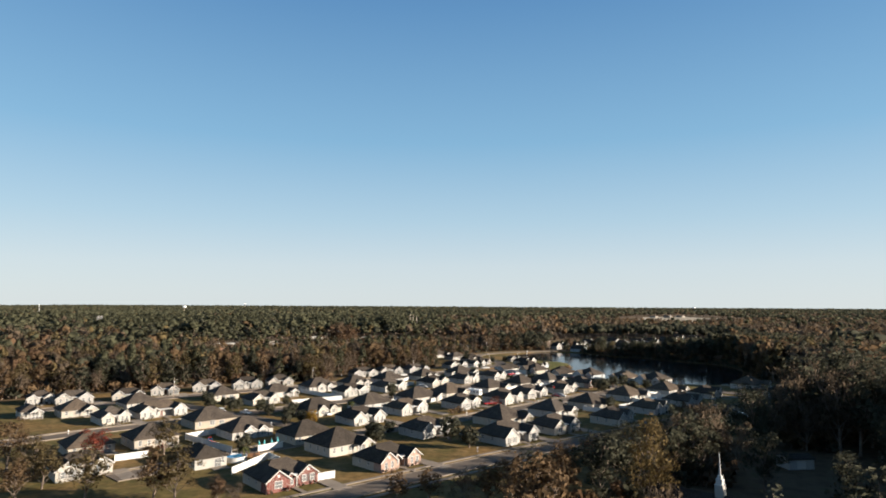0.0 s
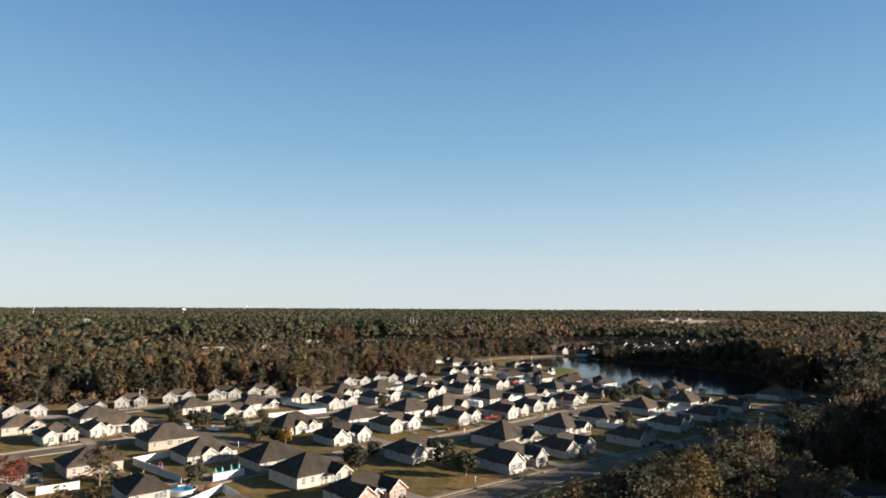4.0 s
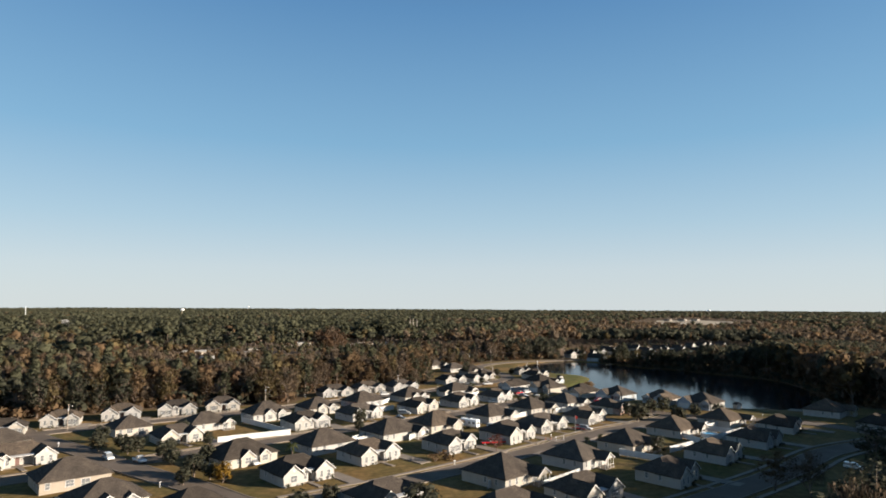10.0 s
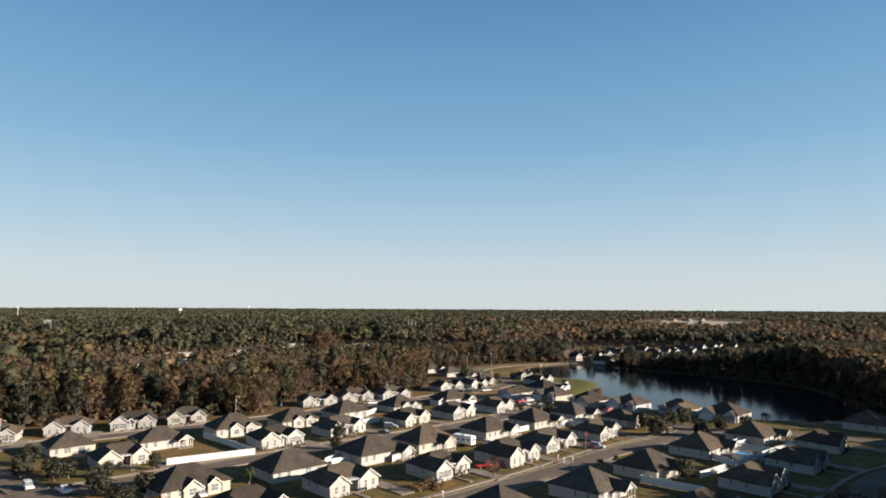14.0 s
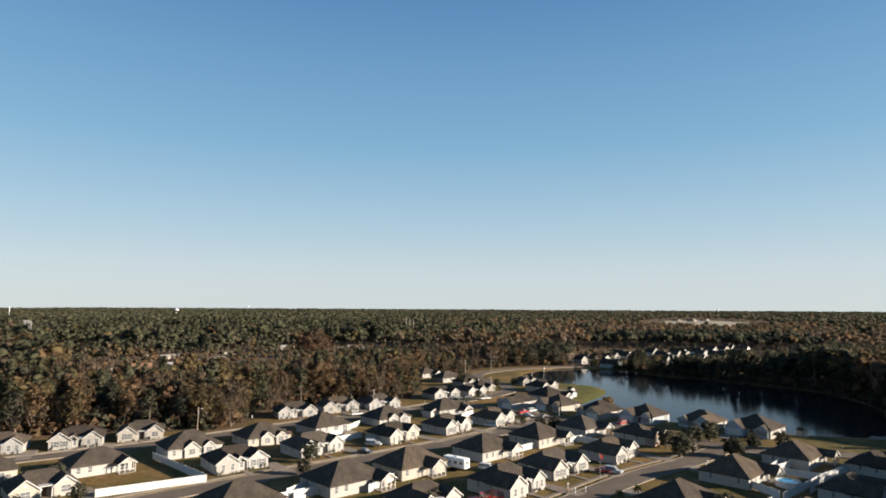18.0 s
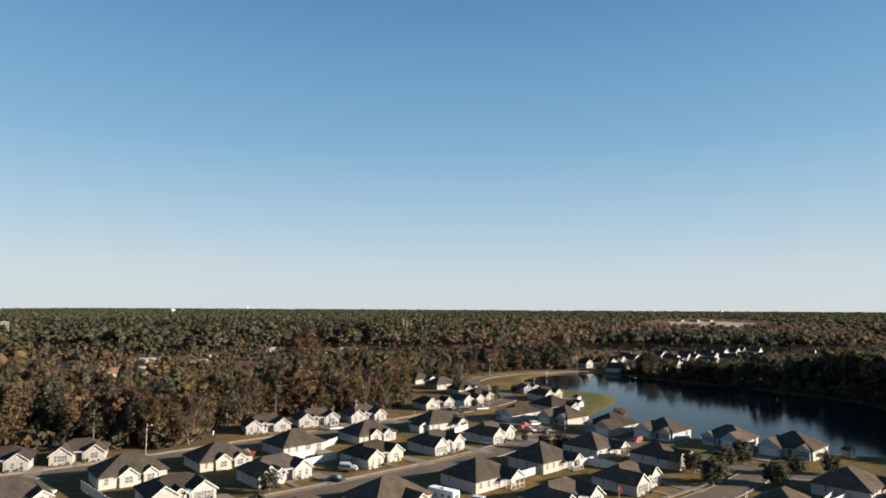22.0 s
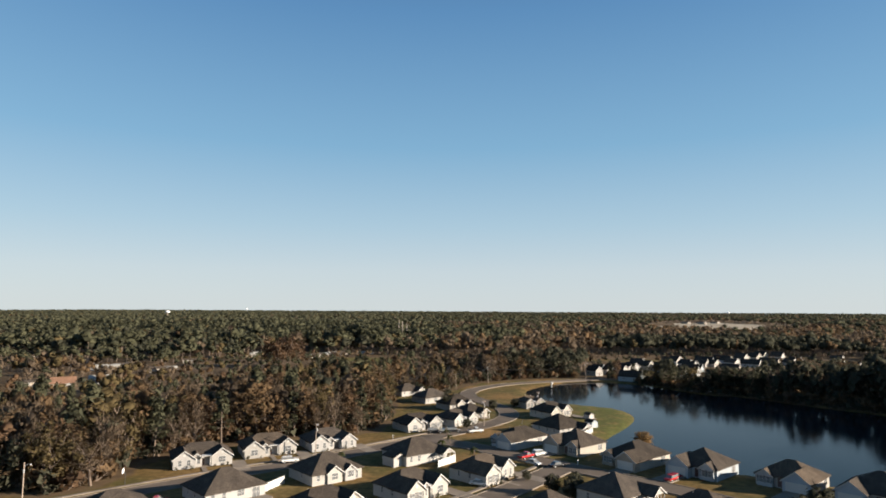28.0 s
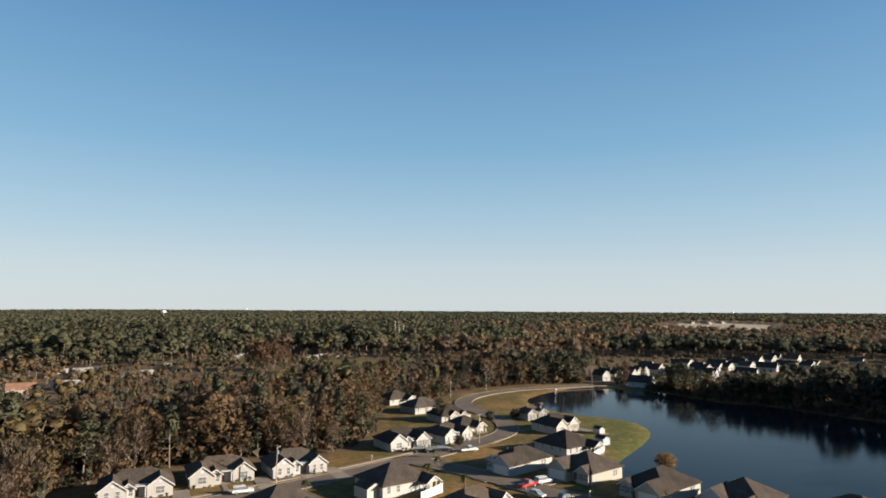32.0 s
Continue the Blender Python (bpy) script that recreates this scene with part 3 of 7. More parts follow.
def house(x, y, th, wr, wl, kind, brick="", tone="", porch=0, dormer=0, drive=True):
    """A one-storey house; x, y is its nearest corner, th the heading of its sunlit side (wr long), wl its other side.
    F: two gabled wings on the sunlit street side; B: hip roof, garden side to the sun; L: garage front on the shaded side."""
    rng = random.Random(int(x * 7 + y * 13))
    pit = rng.uniform(0.68, 0.78) * 0.77
    wallmat = {"red": "red_brick", "tan": "tan_brick"}.get(brick) or tone or rng.choice(["white", "white", "white", "cream"])
    roofmat = rng.choice(["roof", "roof_warm", "roof_grey", "roof", "roof_dark"])
    side_mat = "cream" if brick else wallmat
    what = {"F": "one-storey house with two street gables", "B": "one-storey house with a hip roof", "L": "one-storey lakeside house with a garage gable", "M": "one-storey lakeside house with a garage gable"}[kind]
    colour = {"white": "White-sided", "cream": "Cream-sided", "tan": "Tan-sided", "blue": "Blue-grey-sided", "red_brick": "Red brick", "tan_brick": "Pinkish brick"}[wallmat]
    H = root("house", x, y, 0, th, label=colour + " " + what + " and " + ("dark " if roofmat == "roof_dark" else "brown-grey ") + "shingles", category="house", group="houses of the estate")
    wb = bmesh.new()      # side walls
    rb = bmesh.new()
    E0 = EAVE + rng.uniform(-0.1, 0.2)
    FOOT.append((x, y, th, wr, wl))
    if kind == "F":
        w1 = min(rng.uniform(5.2, 6.2), wr * 0.42)
        w2 = min(rng.uniform(4.6, 5.6), wr * 0.38)
        p = 3.0
        off = rng.choice([0.0, 0.8, 1.6])
        main = Wing(0, wr, p, wl, E0)
        a = Wing(0, w1, 0, p + 0.02, E0)
        b = Wing(wr - w2, wr, off, p + 0.02, E0)
        for wg, ww in ((a, w1), (b, w2)):
            sh = rng.random() < 0.3
            if rng.random() < 0.75:
                for s in (0.3, 0.7):
                    wg.window(H, 0, ww * s, 0.85, 1.5, 0.75, sh)
            else:
                wg.window(H, 0, ww / 2, 1.8, 1.5, 0.8, sh)
        mid0, mid1 = w1, wr - w2
        main.opening(0, (mid0 + mid1) / 2, 0.05, 1.0, 2.1)
        panel_door(H, "front_door", *main.side(0), (mid0 + mid1) / 2, 0.05, 1.0, 2.1, "door", 3, 2)
        if mid1 - mid0 > 3.6:
            main.window(H, 0, mid0 + 0.9, 0.8, 1.4, 0.85)
        for s in (0.35, 0.75):
            main.window(H, 3, (wl - p) * s, 0.8, 1.2, 1.1)
        main.window(H, 1, (wl - p) * 0.5, 0.9, 1.3, 1.0)
        main.window(H, 2, wr * 0.3, 1.7, 1.4, 0.9)
        main.mesh(wb)
        for wg in (a, b):
            fb = bmesh.new()
            wg.mesh(fb, (2,))
            gable_end(fb, *wg.side(0), E0, pit * 1.36)
            bmesh.ops.remove_doubles(fb, verts=fb.verts, dist=0.001)
            part("wall", fb, wallmat, H, "", True)
        zr = hip_roof(rb, 0, wr, p, wl, E0, pit)
        rmain = part("roof", rb, roofmat, H, "", True)
        for c, half, y0 in ((w1 / 2, w1 / 2, 0), (wr - w2 / 2, w2 / 2, off)):
            rb = bmesh.new()
            gable_roof(rb, y0 - 0.35, min(wl * 0.55, p + half * 1.5 + 0.8), c, half, E0, pit * 1.36, 1)
            part("roof", rb, roofmat, H, "", True)
            rake_trim(H, c, half, y0 - 0.36, E0, pit * 1.36)
            bm = bmesh.new()
            box(bm, c - 0.28, c + 0.28, y0 - 0.05, y0 + 0.02, E0 + 0.45, E0 + 1.05)
            part("vent", bm, "trim", H, "white louvred gable vent")
        if rng.random() < 0.6 and mid1 - mid0 > 2.6:
            # a lower gable nested beside the big one
            nw, n0, ny = 2.9, w1 - 1.1, 1.0
            nest = Wing(w1 + 0.02, n0 + nw, ny, p + 0.02, E0)
            nest.window(H, 0, (n0 + nw - w1) / 2, 0.8, 1.5, 0.75)
            fb = bmesh.new()
            nest.mesh(fb, (2, 3))
            gable_end(fb, (n0, ny - 0.6), (n0 + nw, ny - 0.6), E0, pit * 1.34)
            part("wall", fb, wallmat, H, "", True)
            rb = bmesh.new()
            gable_roof(rb, ny - 0.9, p + 2.4, n0 + nw / 2, nw / 2, E0, pit * 1.34, 1, 0.3)
            part("roof", rb, roofmat, H, "", True)
            rake_trim(H, n0 + nw / 2, nw / 2, ny - 0.91, E0, pit * 1.34)
        # porch roof between the wings with a post
        bm = bmesh.new()
        box(bm, mid0 - 0.05, mid1 + 0.05, max(off, 0.8), p, E0 - 0.15, E0 + 0.02)
        part("porch_roof", bm, "trim", H)
        for s in (mid0 + 0.3, mid1 - 0.3):
            bm = bmesh.new()
            box(bm, s - 0.1, s + 0.1, max(off, 0.8) + 0.1, max(off, 0.8) + 0.3, 0, E0 - 0.15)
            part("post", bm, "trim", H)
        bm = bmesh.new()
        box(bm, mid0, mid1, max(off, 0.8) - 0.5, p, -0.3, 0.05)
        part("porch_floor", bm, "concrete", H)
        part("wall", wb, side_mat, H, "", True)
        if drive:
            bm = bmesh.new()
            box(bm, wr - 0.2, wr + 3.6, -8.3, 4.0, -0.3, 0.075)
            part("driveway", bm, "concrete", H, "pale concrete drive")
            bm = bmesh.new()
            box(bm, (mid0 + mid1) / 2 - 0.6, (mid0 + mid1) / 2 + 0.6, -5.0, max(off, 0.8) - 0.5, -0.3, 0.07)
            part("path", bm, "concrete", H, "pale concrete garden path")
            GARDENS.append((H, w1, off, wr, w2))
    elif kind == "B":
        main = Wing(0, wr, 0, wl, E0)
        bw = rng.uniform(3.6, 4.6)
        bx = rng.choice([wr - bw - 0.6, wr - bw, wr * 0.5])
        main.window(H, 0, 1.6, 0.9, 1.4, 0.9)
        main.window(H, 0, bx - 1.4 if bx > 5 else wr - 1.5, 1.7, 1.4, 0.9)
        main.opening(0, bx + bw * 0.5, 0.05, 1.8, 2.05)
        put_window(H, *main.side(0), bx + bw * 0.5, 0.05, 1.8, 2.05)
        if bx > 8:
            main.window(H, 0, 4.2, 0.9, 1.4, 0.9)
        for s in (0.25, 0.55, 0.8):
            if rng.random() < 0.7:
                main.window(H, 3, wl * s, 0.8, 1.2, 1.0)
        main.window(H, 1, wl * 0.5, 0.9, 1.3, 1.0)
        main.opening(2, wr * 0.25, 0.05, 4.8, 2.2)
        panel_door(H, "garage_door", *main.side(2), wr * 0.25, 0.05, 4.8, 2.2, "garage", 4, 6)
        main.window(H, 2, wr * 0.75, 1.7, 1.4, 0.9)
        main.mesh(wb)
        hip_roof(rb, 0, wr, 0, wl, E0, pit)
        part("roof", rb, roofmat, H, "", True)
        porch = porch or (not dormer and rng.random() < 0.45)
        if porch:
            # screened garden porch under its own gable
            d = 3.0
            rb = bmesh.new()
            gable_roof(rb, -d - 0.3, wl * 0.42, bx + bw / 2, bw / 2, E0 - 0.05, pit * 1.25, 1)
            part("porch_roof", rb, roofmat, H, "", True)
            gb = bmesh.new()
            gable_end(gb, (bx, -d), (bx + bw, -d), E0 - 0.05, pit * 1.25)
            box(gb, bx, bx + bw, -d, -d + 0.1, E0 - 0.3, E0 - 0.05)
            box(gb, bx, bx + 0.1, -d + 0.1, 0, E0 - 0.3, E0 - 0.05)
            box(gb, bx + bw - 0.1, bx + bw, -d + 0.1, 0, E0 - 0.3, E0 - 0.05)
            part("gable", gb, wallmat, H)
            rake_trim(H, bx + bw / 2, bw / 2, -d - 0.31, E0 - 0.05, pit * 1.25)
            for px_, py_ in [(bx + bw * k / 3, -d) for k in range(4)] + [(bx, -d / 2), (bx + bw, -d / 2)]:
                bm = bmesh.new()
                box(bm, px_ - 0.06, px_ + 0.06, py_ + 0.01, py_ + 0.13, 0.05, E0 - 0.3)
                part("post", bm, "trim", H)
            bm = bmesh.new()
            box(bm, bx - 0.06, bx + bw + 0.06, -d, -d + 0.08, 0.85, 0.97)
            part("rail", bm, "trim", H)
            bm = bmesh.new()
            box(bm, bx - 0.2, bx + bw + 0.2, -d - 0.2, 0, -0.3, 0.05)
            part("porch_floor", bm, "concrete", H)
        elif dormer:
            # a gabled bay that breaks the eaves
            for c, half in ((wr * 0.42, 2.0), (wr * 0.74, 1.5)):
                rb = bmesh.new()
                gable_roof(rb, -0.95, wl * 0.42, c, half, E0, pit * 1.34, 1)
                part("roof", rb, roofmat, H, "", True)
                bay = Wing(c - half, c + half, -0.6, 0.02, E0)
                bay.window(H, 0, half, 1.7, 1.5, 0.75)
                fb = bmesh.new()
                bay.mesh(fb, (2,))
                gable_end(fb, *bay.side(0), E0, pit * 1.34)
                bmesh.ops.remove_doubles(fb, verts=fb.verts, dist=0.001)
                part("wall", fb, wallmat, H, "", True)
                rake_trim(H, c, half, -0.96, E0, pit * 1.34)
        else:
            bm = bmesh.new()
            box(bm, bx - 0.3, bx + bw + 0.3, -3.2, 0, -0.3, 0.05)
            part("patio", bm, "concrete", H, "pale concrete patio slab")
        part("wall", wb, wallmat, H, "", True)
        bm = bmesh.new()
        box(bm, wr * 0.75 - 2.6, wr * 0.75 + 2.6, wl + 0.02, wl + 8.5, -0.3, 0.075)
        part("driveway", bm, "concrete", H, "pale concrete drive")
    else:
        # L and M: garage gable and a small gabled bay face -x
        gw = 6.0
        main = Wing(0, wr, 0, wl, E0)
        g0, b0 = (0.0, wl - 4.2) if kind == "M" else (wl - gw, 0.6)
        gar = Wing(-2.4, 0.02, g0, g0 + gw, E0)
        bay = Wing(-0.8, 0.02, b0, b0 + 3.6, E0)
        main.window(H, 0, wr * 0.72, 0.8, 1.5, 0.7)
        main.window(H, 0, wr * 0.80, 0.8, 1.5, 0.7)
        main.window(H, 1, wl * 0.5, 1.7, 1.4, 0.9)
        main.window(H, 2, wr * 0.5, 0.9, 1.3, 1.0)
        s_door = wl - ((gw + wl - 4.2) / 2 if kind == "M" else (wl - gw + 4.2) / 2)
        main.opening(3, s_door, 0.05, 1.0, 2.1)
        panel_door(H, "front_door", *main.side(3), s_door, 0.05, 1.0, 2.1, "door", 3, 2)
        gar.opening(3, gw / 2, 0.05, 4.8, 2.2)
        panel_door(H, "garage_door", *gar.side(3), gw / 2, 0.05, 4.8, 2.2, "garage", 4, 6)
        bay.window(H, 3, 1.0, 0.85, 1.5, 0.75, True)
        bay.window(H, 3, 2.6, 0.85, 1.5, 0.75, True)
        main.mesh(wb)
        for wg in (gar, bay):
            fb = bmesh.new()
            wg.mesh(fb, (1,))
            gable_end(fb, *wg.side(3), E0, pit * 1.34)
            bmesh.ops.remove_doubles(fb, verts=fb.verts, dist=0.001)
            part("wall", fb, {"white": "blue", "cream": "tan"}.get(wallmat, wallmat), H, "", True)
        hip_roof(rb, 0, wr, 0, wl, E0, pit)
        part("roof", rb, roofmat, H, "", True)
        for c, half, x0 in ((g0 + gw / 2, gw / 2, -2.4), (b0 + 1.8, 1.8, -0.8)):
            rb = bmesh.new()
            gable_roof(rb, x0 - 0.35, half * 1.6 + 0.6, c, half, E0, pit * 1.34, 0)
            part("roof", rb, roofmat, H, "", True)
            rake_trim(H, c, half, x0 - 0.36, E0, pit * 1.34, 0)
        part("wall", wb, wallmat, H, "", True)
        bm = bmesh.new()
        box(bm, -10.5, -2.42, g0 + 0.5, g0 + gw - 0.5, -0.3, 0.075)
        part("driveway", bm, "concrete", H, "pale concrete drive")
    # plumbing vents on the roof
    for k in range(2):
        bm = bmesh.new()
        tube(bm, (wr * (0.35 + 0.3 * k), wl * 0.72, E0 + 0.8), (wr * (0.35 + 0.3 * k), wl * 0.72, E0 + 2.3), 0.06, 0.06)
        part("vent_pipe", bm, "trim", H)
    return H


house(-55.5, 142.4, 47, 14, 13, 'F', brick='red')
house(-33.5, 163.8, 52, 14, 12, 'F', brick='tan')
house(-51.2, 177.8, 51, 14, 13, 'B')
house(-81.7, 159.8, 48, 8.5, 13, 'B')
house(-110.4, 179.1, 50, 13, 12, 'B', tone='tan')
house(-107.8, 210.1, 50, 15, 12, 'B', tone='tan')
house(-87.6, 195.0, 50, 14, 12, 'B', dormer=1)
house(-65.8, 191.0, 50, 14, 12, 'B')
house(-122.9, 167.8, 48, 12, 12, 'B')
house(-108.8, 144.6, 48, 13, 12, 'F', tone='cream')
house(-136.8, 225.0, 52, 17.5, 12, 'F')
house(-154.0, 243.6, 55, 13, 11, 'B')
house(-143.3, 212.3, 52, 10, 12, 'F')
house(-167.3, 223.8, 50, 12, 11, 'B')
house(-180.4, 219.7, 48, 6.5, 11, 'B')
house(-202.2, 249.2, 42, 10, 11, 'F')
house(-191.2, 251.7, 40, 14, 11, 'F')
house(-172.8, 262.3, 35, 13, 11, 'F')
house(-167.1, 282.6, 30, 12, 11, 'F')
house(-130.6, 270.8, 50, 11.5, 11, 'B')
house(-108.5, 260.7, 50, 13, 11, 'F')
house(-110.5, 281.7, 50, 14, 11, 'B', porch=1)
house(-77.0, 236.8, 54, 16, 12, 'B', dormer=1)
house(-55.6, 223.5, 50, 14, 12, 'F')
house(-59.5, 255.5, 50, 15, 12, 'B')
house(-42.4, 245.8, 50, 14, 12, 'F', porch=1)
house(-28.7, 205.2, 50, 14, 12, 'F')
house(-139.1, 309.2, 30, 14, 12, 'F')
house(-126.0, 322.3, 30, 13, 12, 'F')
house(-154.2, 297.2, 30, 13, 12, 'F')
house(-97.9, 303.3, 46, 15, 12, 'B', dormer=1)
house(-77.1, 290.2, 46, 14, 12, 'F')
house(-82.7, 321.2, 48, 14, 12, 'B', dormer=1)
house(-61.9, 309.7, 50, 15, 12, 'F')
house(-68.3, 341.2, 52, 14, 12, 'B')
house(-42.8, 275.2, 50, 16, 13, 'B')
house(-41.2, 331.3, 54, 14, 12, 'F')
house(-29.9, 292.0, 50, 15, 12, 'B', porch=1)
house(-51.3, 360.2, 48, 14, 12, 'B', dormer=1)
house(-11.5, 313.1, 50, 14, 12, 'B')
house(-20.7, 262.7, 50, 13, 12, 'F')
house(-3.2, 279.3, 52, 14, 13, 'F')
house(-92.3, 369.3, 34, 15, 12, 'F')
house(-79.2, 383.6, 34, 15, 12, 'F')
house(-63.5, 395.1, 38, 14, 12, 'F')
house(-32.7, 382.6, 46, 14, 12, 'B', porch=1)
house(-41.0, 428.9, 42, 14, 11, 'F')
house(-26.4, 441.7, 50, 12, 11, 'F')
house(-45.8, 496.0, 45, 14, 11, 'B')
house(-32.5, 477.7, 40, 13, 11, 'B', dormer=1)
house(-23.5, 459.6, 45, 10, 9, 'B')
house(-61.0, 517.8, 45, 12, 10, 'B')
house(-25.9, 348.7, 52, 13, 12, 'F')
house(-10.1, 365.9, 54, 13, 12, 'F')
house(-2.1, 198.0, 50, 16, 13, 'F')
house(13.8, 216.8, 45, 14, 12, 'F')
house(37.7, 235.4, 50, 13, 12, 'F')
house(-3.5, 227.8, 52, 14, 14, 'B')
house(16.3, 248.9, 53, 12.5, 13, 'B')
house(32.8, 270.3, 52, 14, 12, 'B', porch=1)
house(52.4, 296.4, 52, 14, 12, 'B', porch=1)
house(55.9, 261.3, 50, 13, 12, 'F')
house(74.5, 283.4, 50, 13, 12, 'F')
house(74.7, 317.9, 50, 14, 12, 'B')
house(92.8, 309.7, 50, 13, 12, 'F')
house(124.5, 345.8, 52, 15, 13, 'B')
house(129.0, 316.4, 50, 14, 12, 'F')
house(7.1, 297.5, 48, 15, 12, 'F')
house(24.7, 316.3, 50, 14, 12, 'F')
house(39.6, 341.7, 52, 9, 14, 'F', brick='tan')
house(19.8, 351.0, 50, 12, 12, 'B', porch=1)
house(4.3, 332.9, 50, 13, 12, 'B', porch=1)
house(29.2, 387.6, 48, 15, 12, 'M')
house(46.6, 380.0, 50, 12.5, 12.5, 'L', tone='blue')
house(65.6, 371.6, 50, 11, 13, 'M')
house(80.0, 359.0, 50, 13, 14, 'L')
house(14.8, 401.5, 48, 12.5, 12, 'L')
house(-3.8, 407.8, 50, 15, 10, 'M')
house(10.4, 429.9, 44, 13, 13, 'B', porch=1)
house(-0.7, 489.1, 30, 9, 9, 'F')
house(8.9, 463.0, 44, 13, 12, 'F')


# ---- trees ----
MAT["pine"] = leaf_mat("pine_needles", [(0.22, (0.062, 0.063, 0.038)), (0.5, (0.082, 0.082, 0.050)), (0.8, (0.100, 0.098, 0.060))])
MAT["oak"] = leaf_mat("brown_oak_leaves", [(0.22, (0.100, 0.068, 0.040)), (0.5, (0.136, 0.089, 0.050)), (0.8, (0.161, 0.106, 0.061))])
MAT["russet"] = leaf_mat("russet_leaves", [(0.22, (0.106, 0.066, 0.040)), (0.5, (0.139, 0.086, 0.052)), (0.8, (0.161, 0.104, 0.064))])
MAT["twigs"] = leaf_mat("bare_grey_twigs", [(0.22, (0.096, 0.070, 0.047)), (0.5, (0.126, 0.094, 0.066)), (0.8, (0.148, 0.112, 0.080))])
MAT["olive"] = leaf_mat("olive_leaves", [(0.22, (0.077, 0.060, 0.030)), (0.5, (0.112, 0.085, 0.042)), (0.8, (0.141, 0.107, 0.052))])
MAT["evergreen"] = leaf_mat("dark_evergreen_leaves", [(0.22, (0.052, 0.053, 0.037)), (0.5, (0.064, 0.064, 0.044)), (0.8, (0.078, 0.076, 0.052))])
MAT["red_leaf"] = leaf_mat("red_maple_leaves", [(0.30, (0.144, 0.027, 0.022)), (0.7, (0.245, 0.061, 0.036))])
MAT["gold_oak"] = leaf_mat("golden_olive_leaves", [(0.30, (0.095, 0.068, 0.030)), (0.7, (0.150, 0.108, 0.048))])
MAT["red_twig"] = leaf_mat("dark_red_twigs", [(0.30, (0.085, 0.036, 0.030)), (0.7, (0.130, 0.055, 0.042))])
MAT["gold_leaf"] = leaf_mat("golden_leaves", [(0.30, (0.174, 0.103, 0.020)), (0.7, (0.266, 0.154, 0.030))])
TREE_RNG = np.random.RandomState(11)


def slivers(centres, out, size, rng, stretch=1.0):
    """One pointed leaf spray at each centre, facing roughly outwards. Returns vertices and faces."""
    n = len(centres)
    nrm = out + rng.normal(size=(n, 3)) * 0.28
    nrm /= np.linalg.norm(nrm, axis=1, keepdims=True) + 1e-9
    a = np.cross(nrm, rng.normal(size=(n, 3)))
    a[:, 2] *= stretch
    if stretch > 1.5:
        a = out * 0.5 + rng.normal(size=(n, 3)) * 0.35 + (0, 0, 1.0)
    a /= np.linalg.norm(a, axis=1, keepdims=True) + 1e-9
    b = np.cross(nrm, a)
    s = size * rng.uniform(0.6, 1.3, (n, 1))
    a, b = a * s * (0.7 + 0.3 * stretch), b * s * (0.42 if stretch > 1.5 else 0.8)
    j = lambda: rng.uniform(0.6, 1.2, (n, 1))
    v = np.stack([centres - a * j(), centres + b * j() + a * 0.3, centres + a * j() * 0.9 - b * 0.5], 1).reshape(-1, 3)
    f = np.arange(3 * n).reshape(n, 3)[:, ::-1].copy()
    # leaves hang every way: light scatters round the clump
    lit = out * 0.6 + rng.normal(size=(n, 3)) * 0.55
    return v, f, np.repeat(lit / np.linalg.norm(lit, axis=1, keepdims=True), 3, axis=0)


def limb(p0, p1, r0, r1, n=5):
    p0, p1 = np.array(p0, float), np.array(p1, float)
    d = p1 - p0
    d /= np.linalg.norm(d)
    u = np.cross(d, [0.3, 0.9, 0.1])
    u /= np.linalg.norm(u)
    w = np.cross(d, u)
    ang = np.arange(n) * 2 * np.pi / n
    ring = np.cos(ang)[:, None] * u + np.sin(ang)[:, None] * w
    v = np.concatenate([p0 + ring * r0, p1 + ring * r1])
    f = np.array([[i, (i + 1) % n, n + (i + 1) % n, n + i] for i in range(n)])
    return v, f


def join(pieces):
    vs, fs, k = [], [], 0
    for v, f in pieces:
        vs.append(v)
        fs.append(f + k)
        k += len(v)
    return np.concatenate(vs), np.concatenate(fs)


ICO = bmesh.new()
bmesh.ops.create_icosphere(ICO, subdivisions=1, radius=1.0)
ICO_V = np.array([v.co[:] for v in ICO.verts])
ICO_F = np.array([[v.index for v in fc.verts] for fc in ICO.faces])
ICO.free()


def core(c, r, tall, mid, rng):
    """The dense twiggy middle of a clump, under its leaf sprays."""
    v = ICO_V * rng.uniform(0.72, 1.22, (len(ICO_V), 1)) * (r, r, r * tall) + c
    nm = ICO_V * 0.7 + (v - mid) * 3.0 + rng.normal(size=v.shape) * 0.5
    return v, ICO_F, nm / np.linalg.norm(nm, axis=1, keepdims=True)


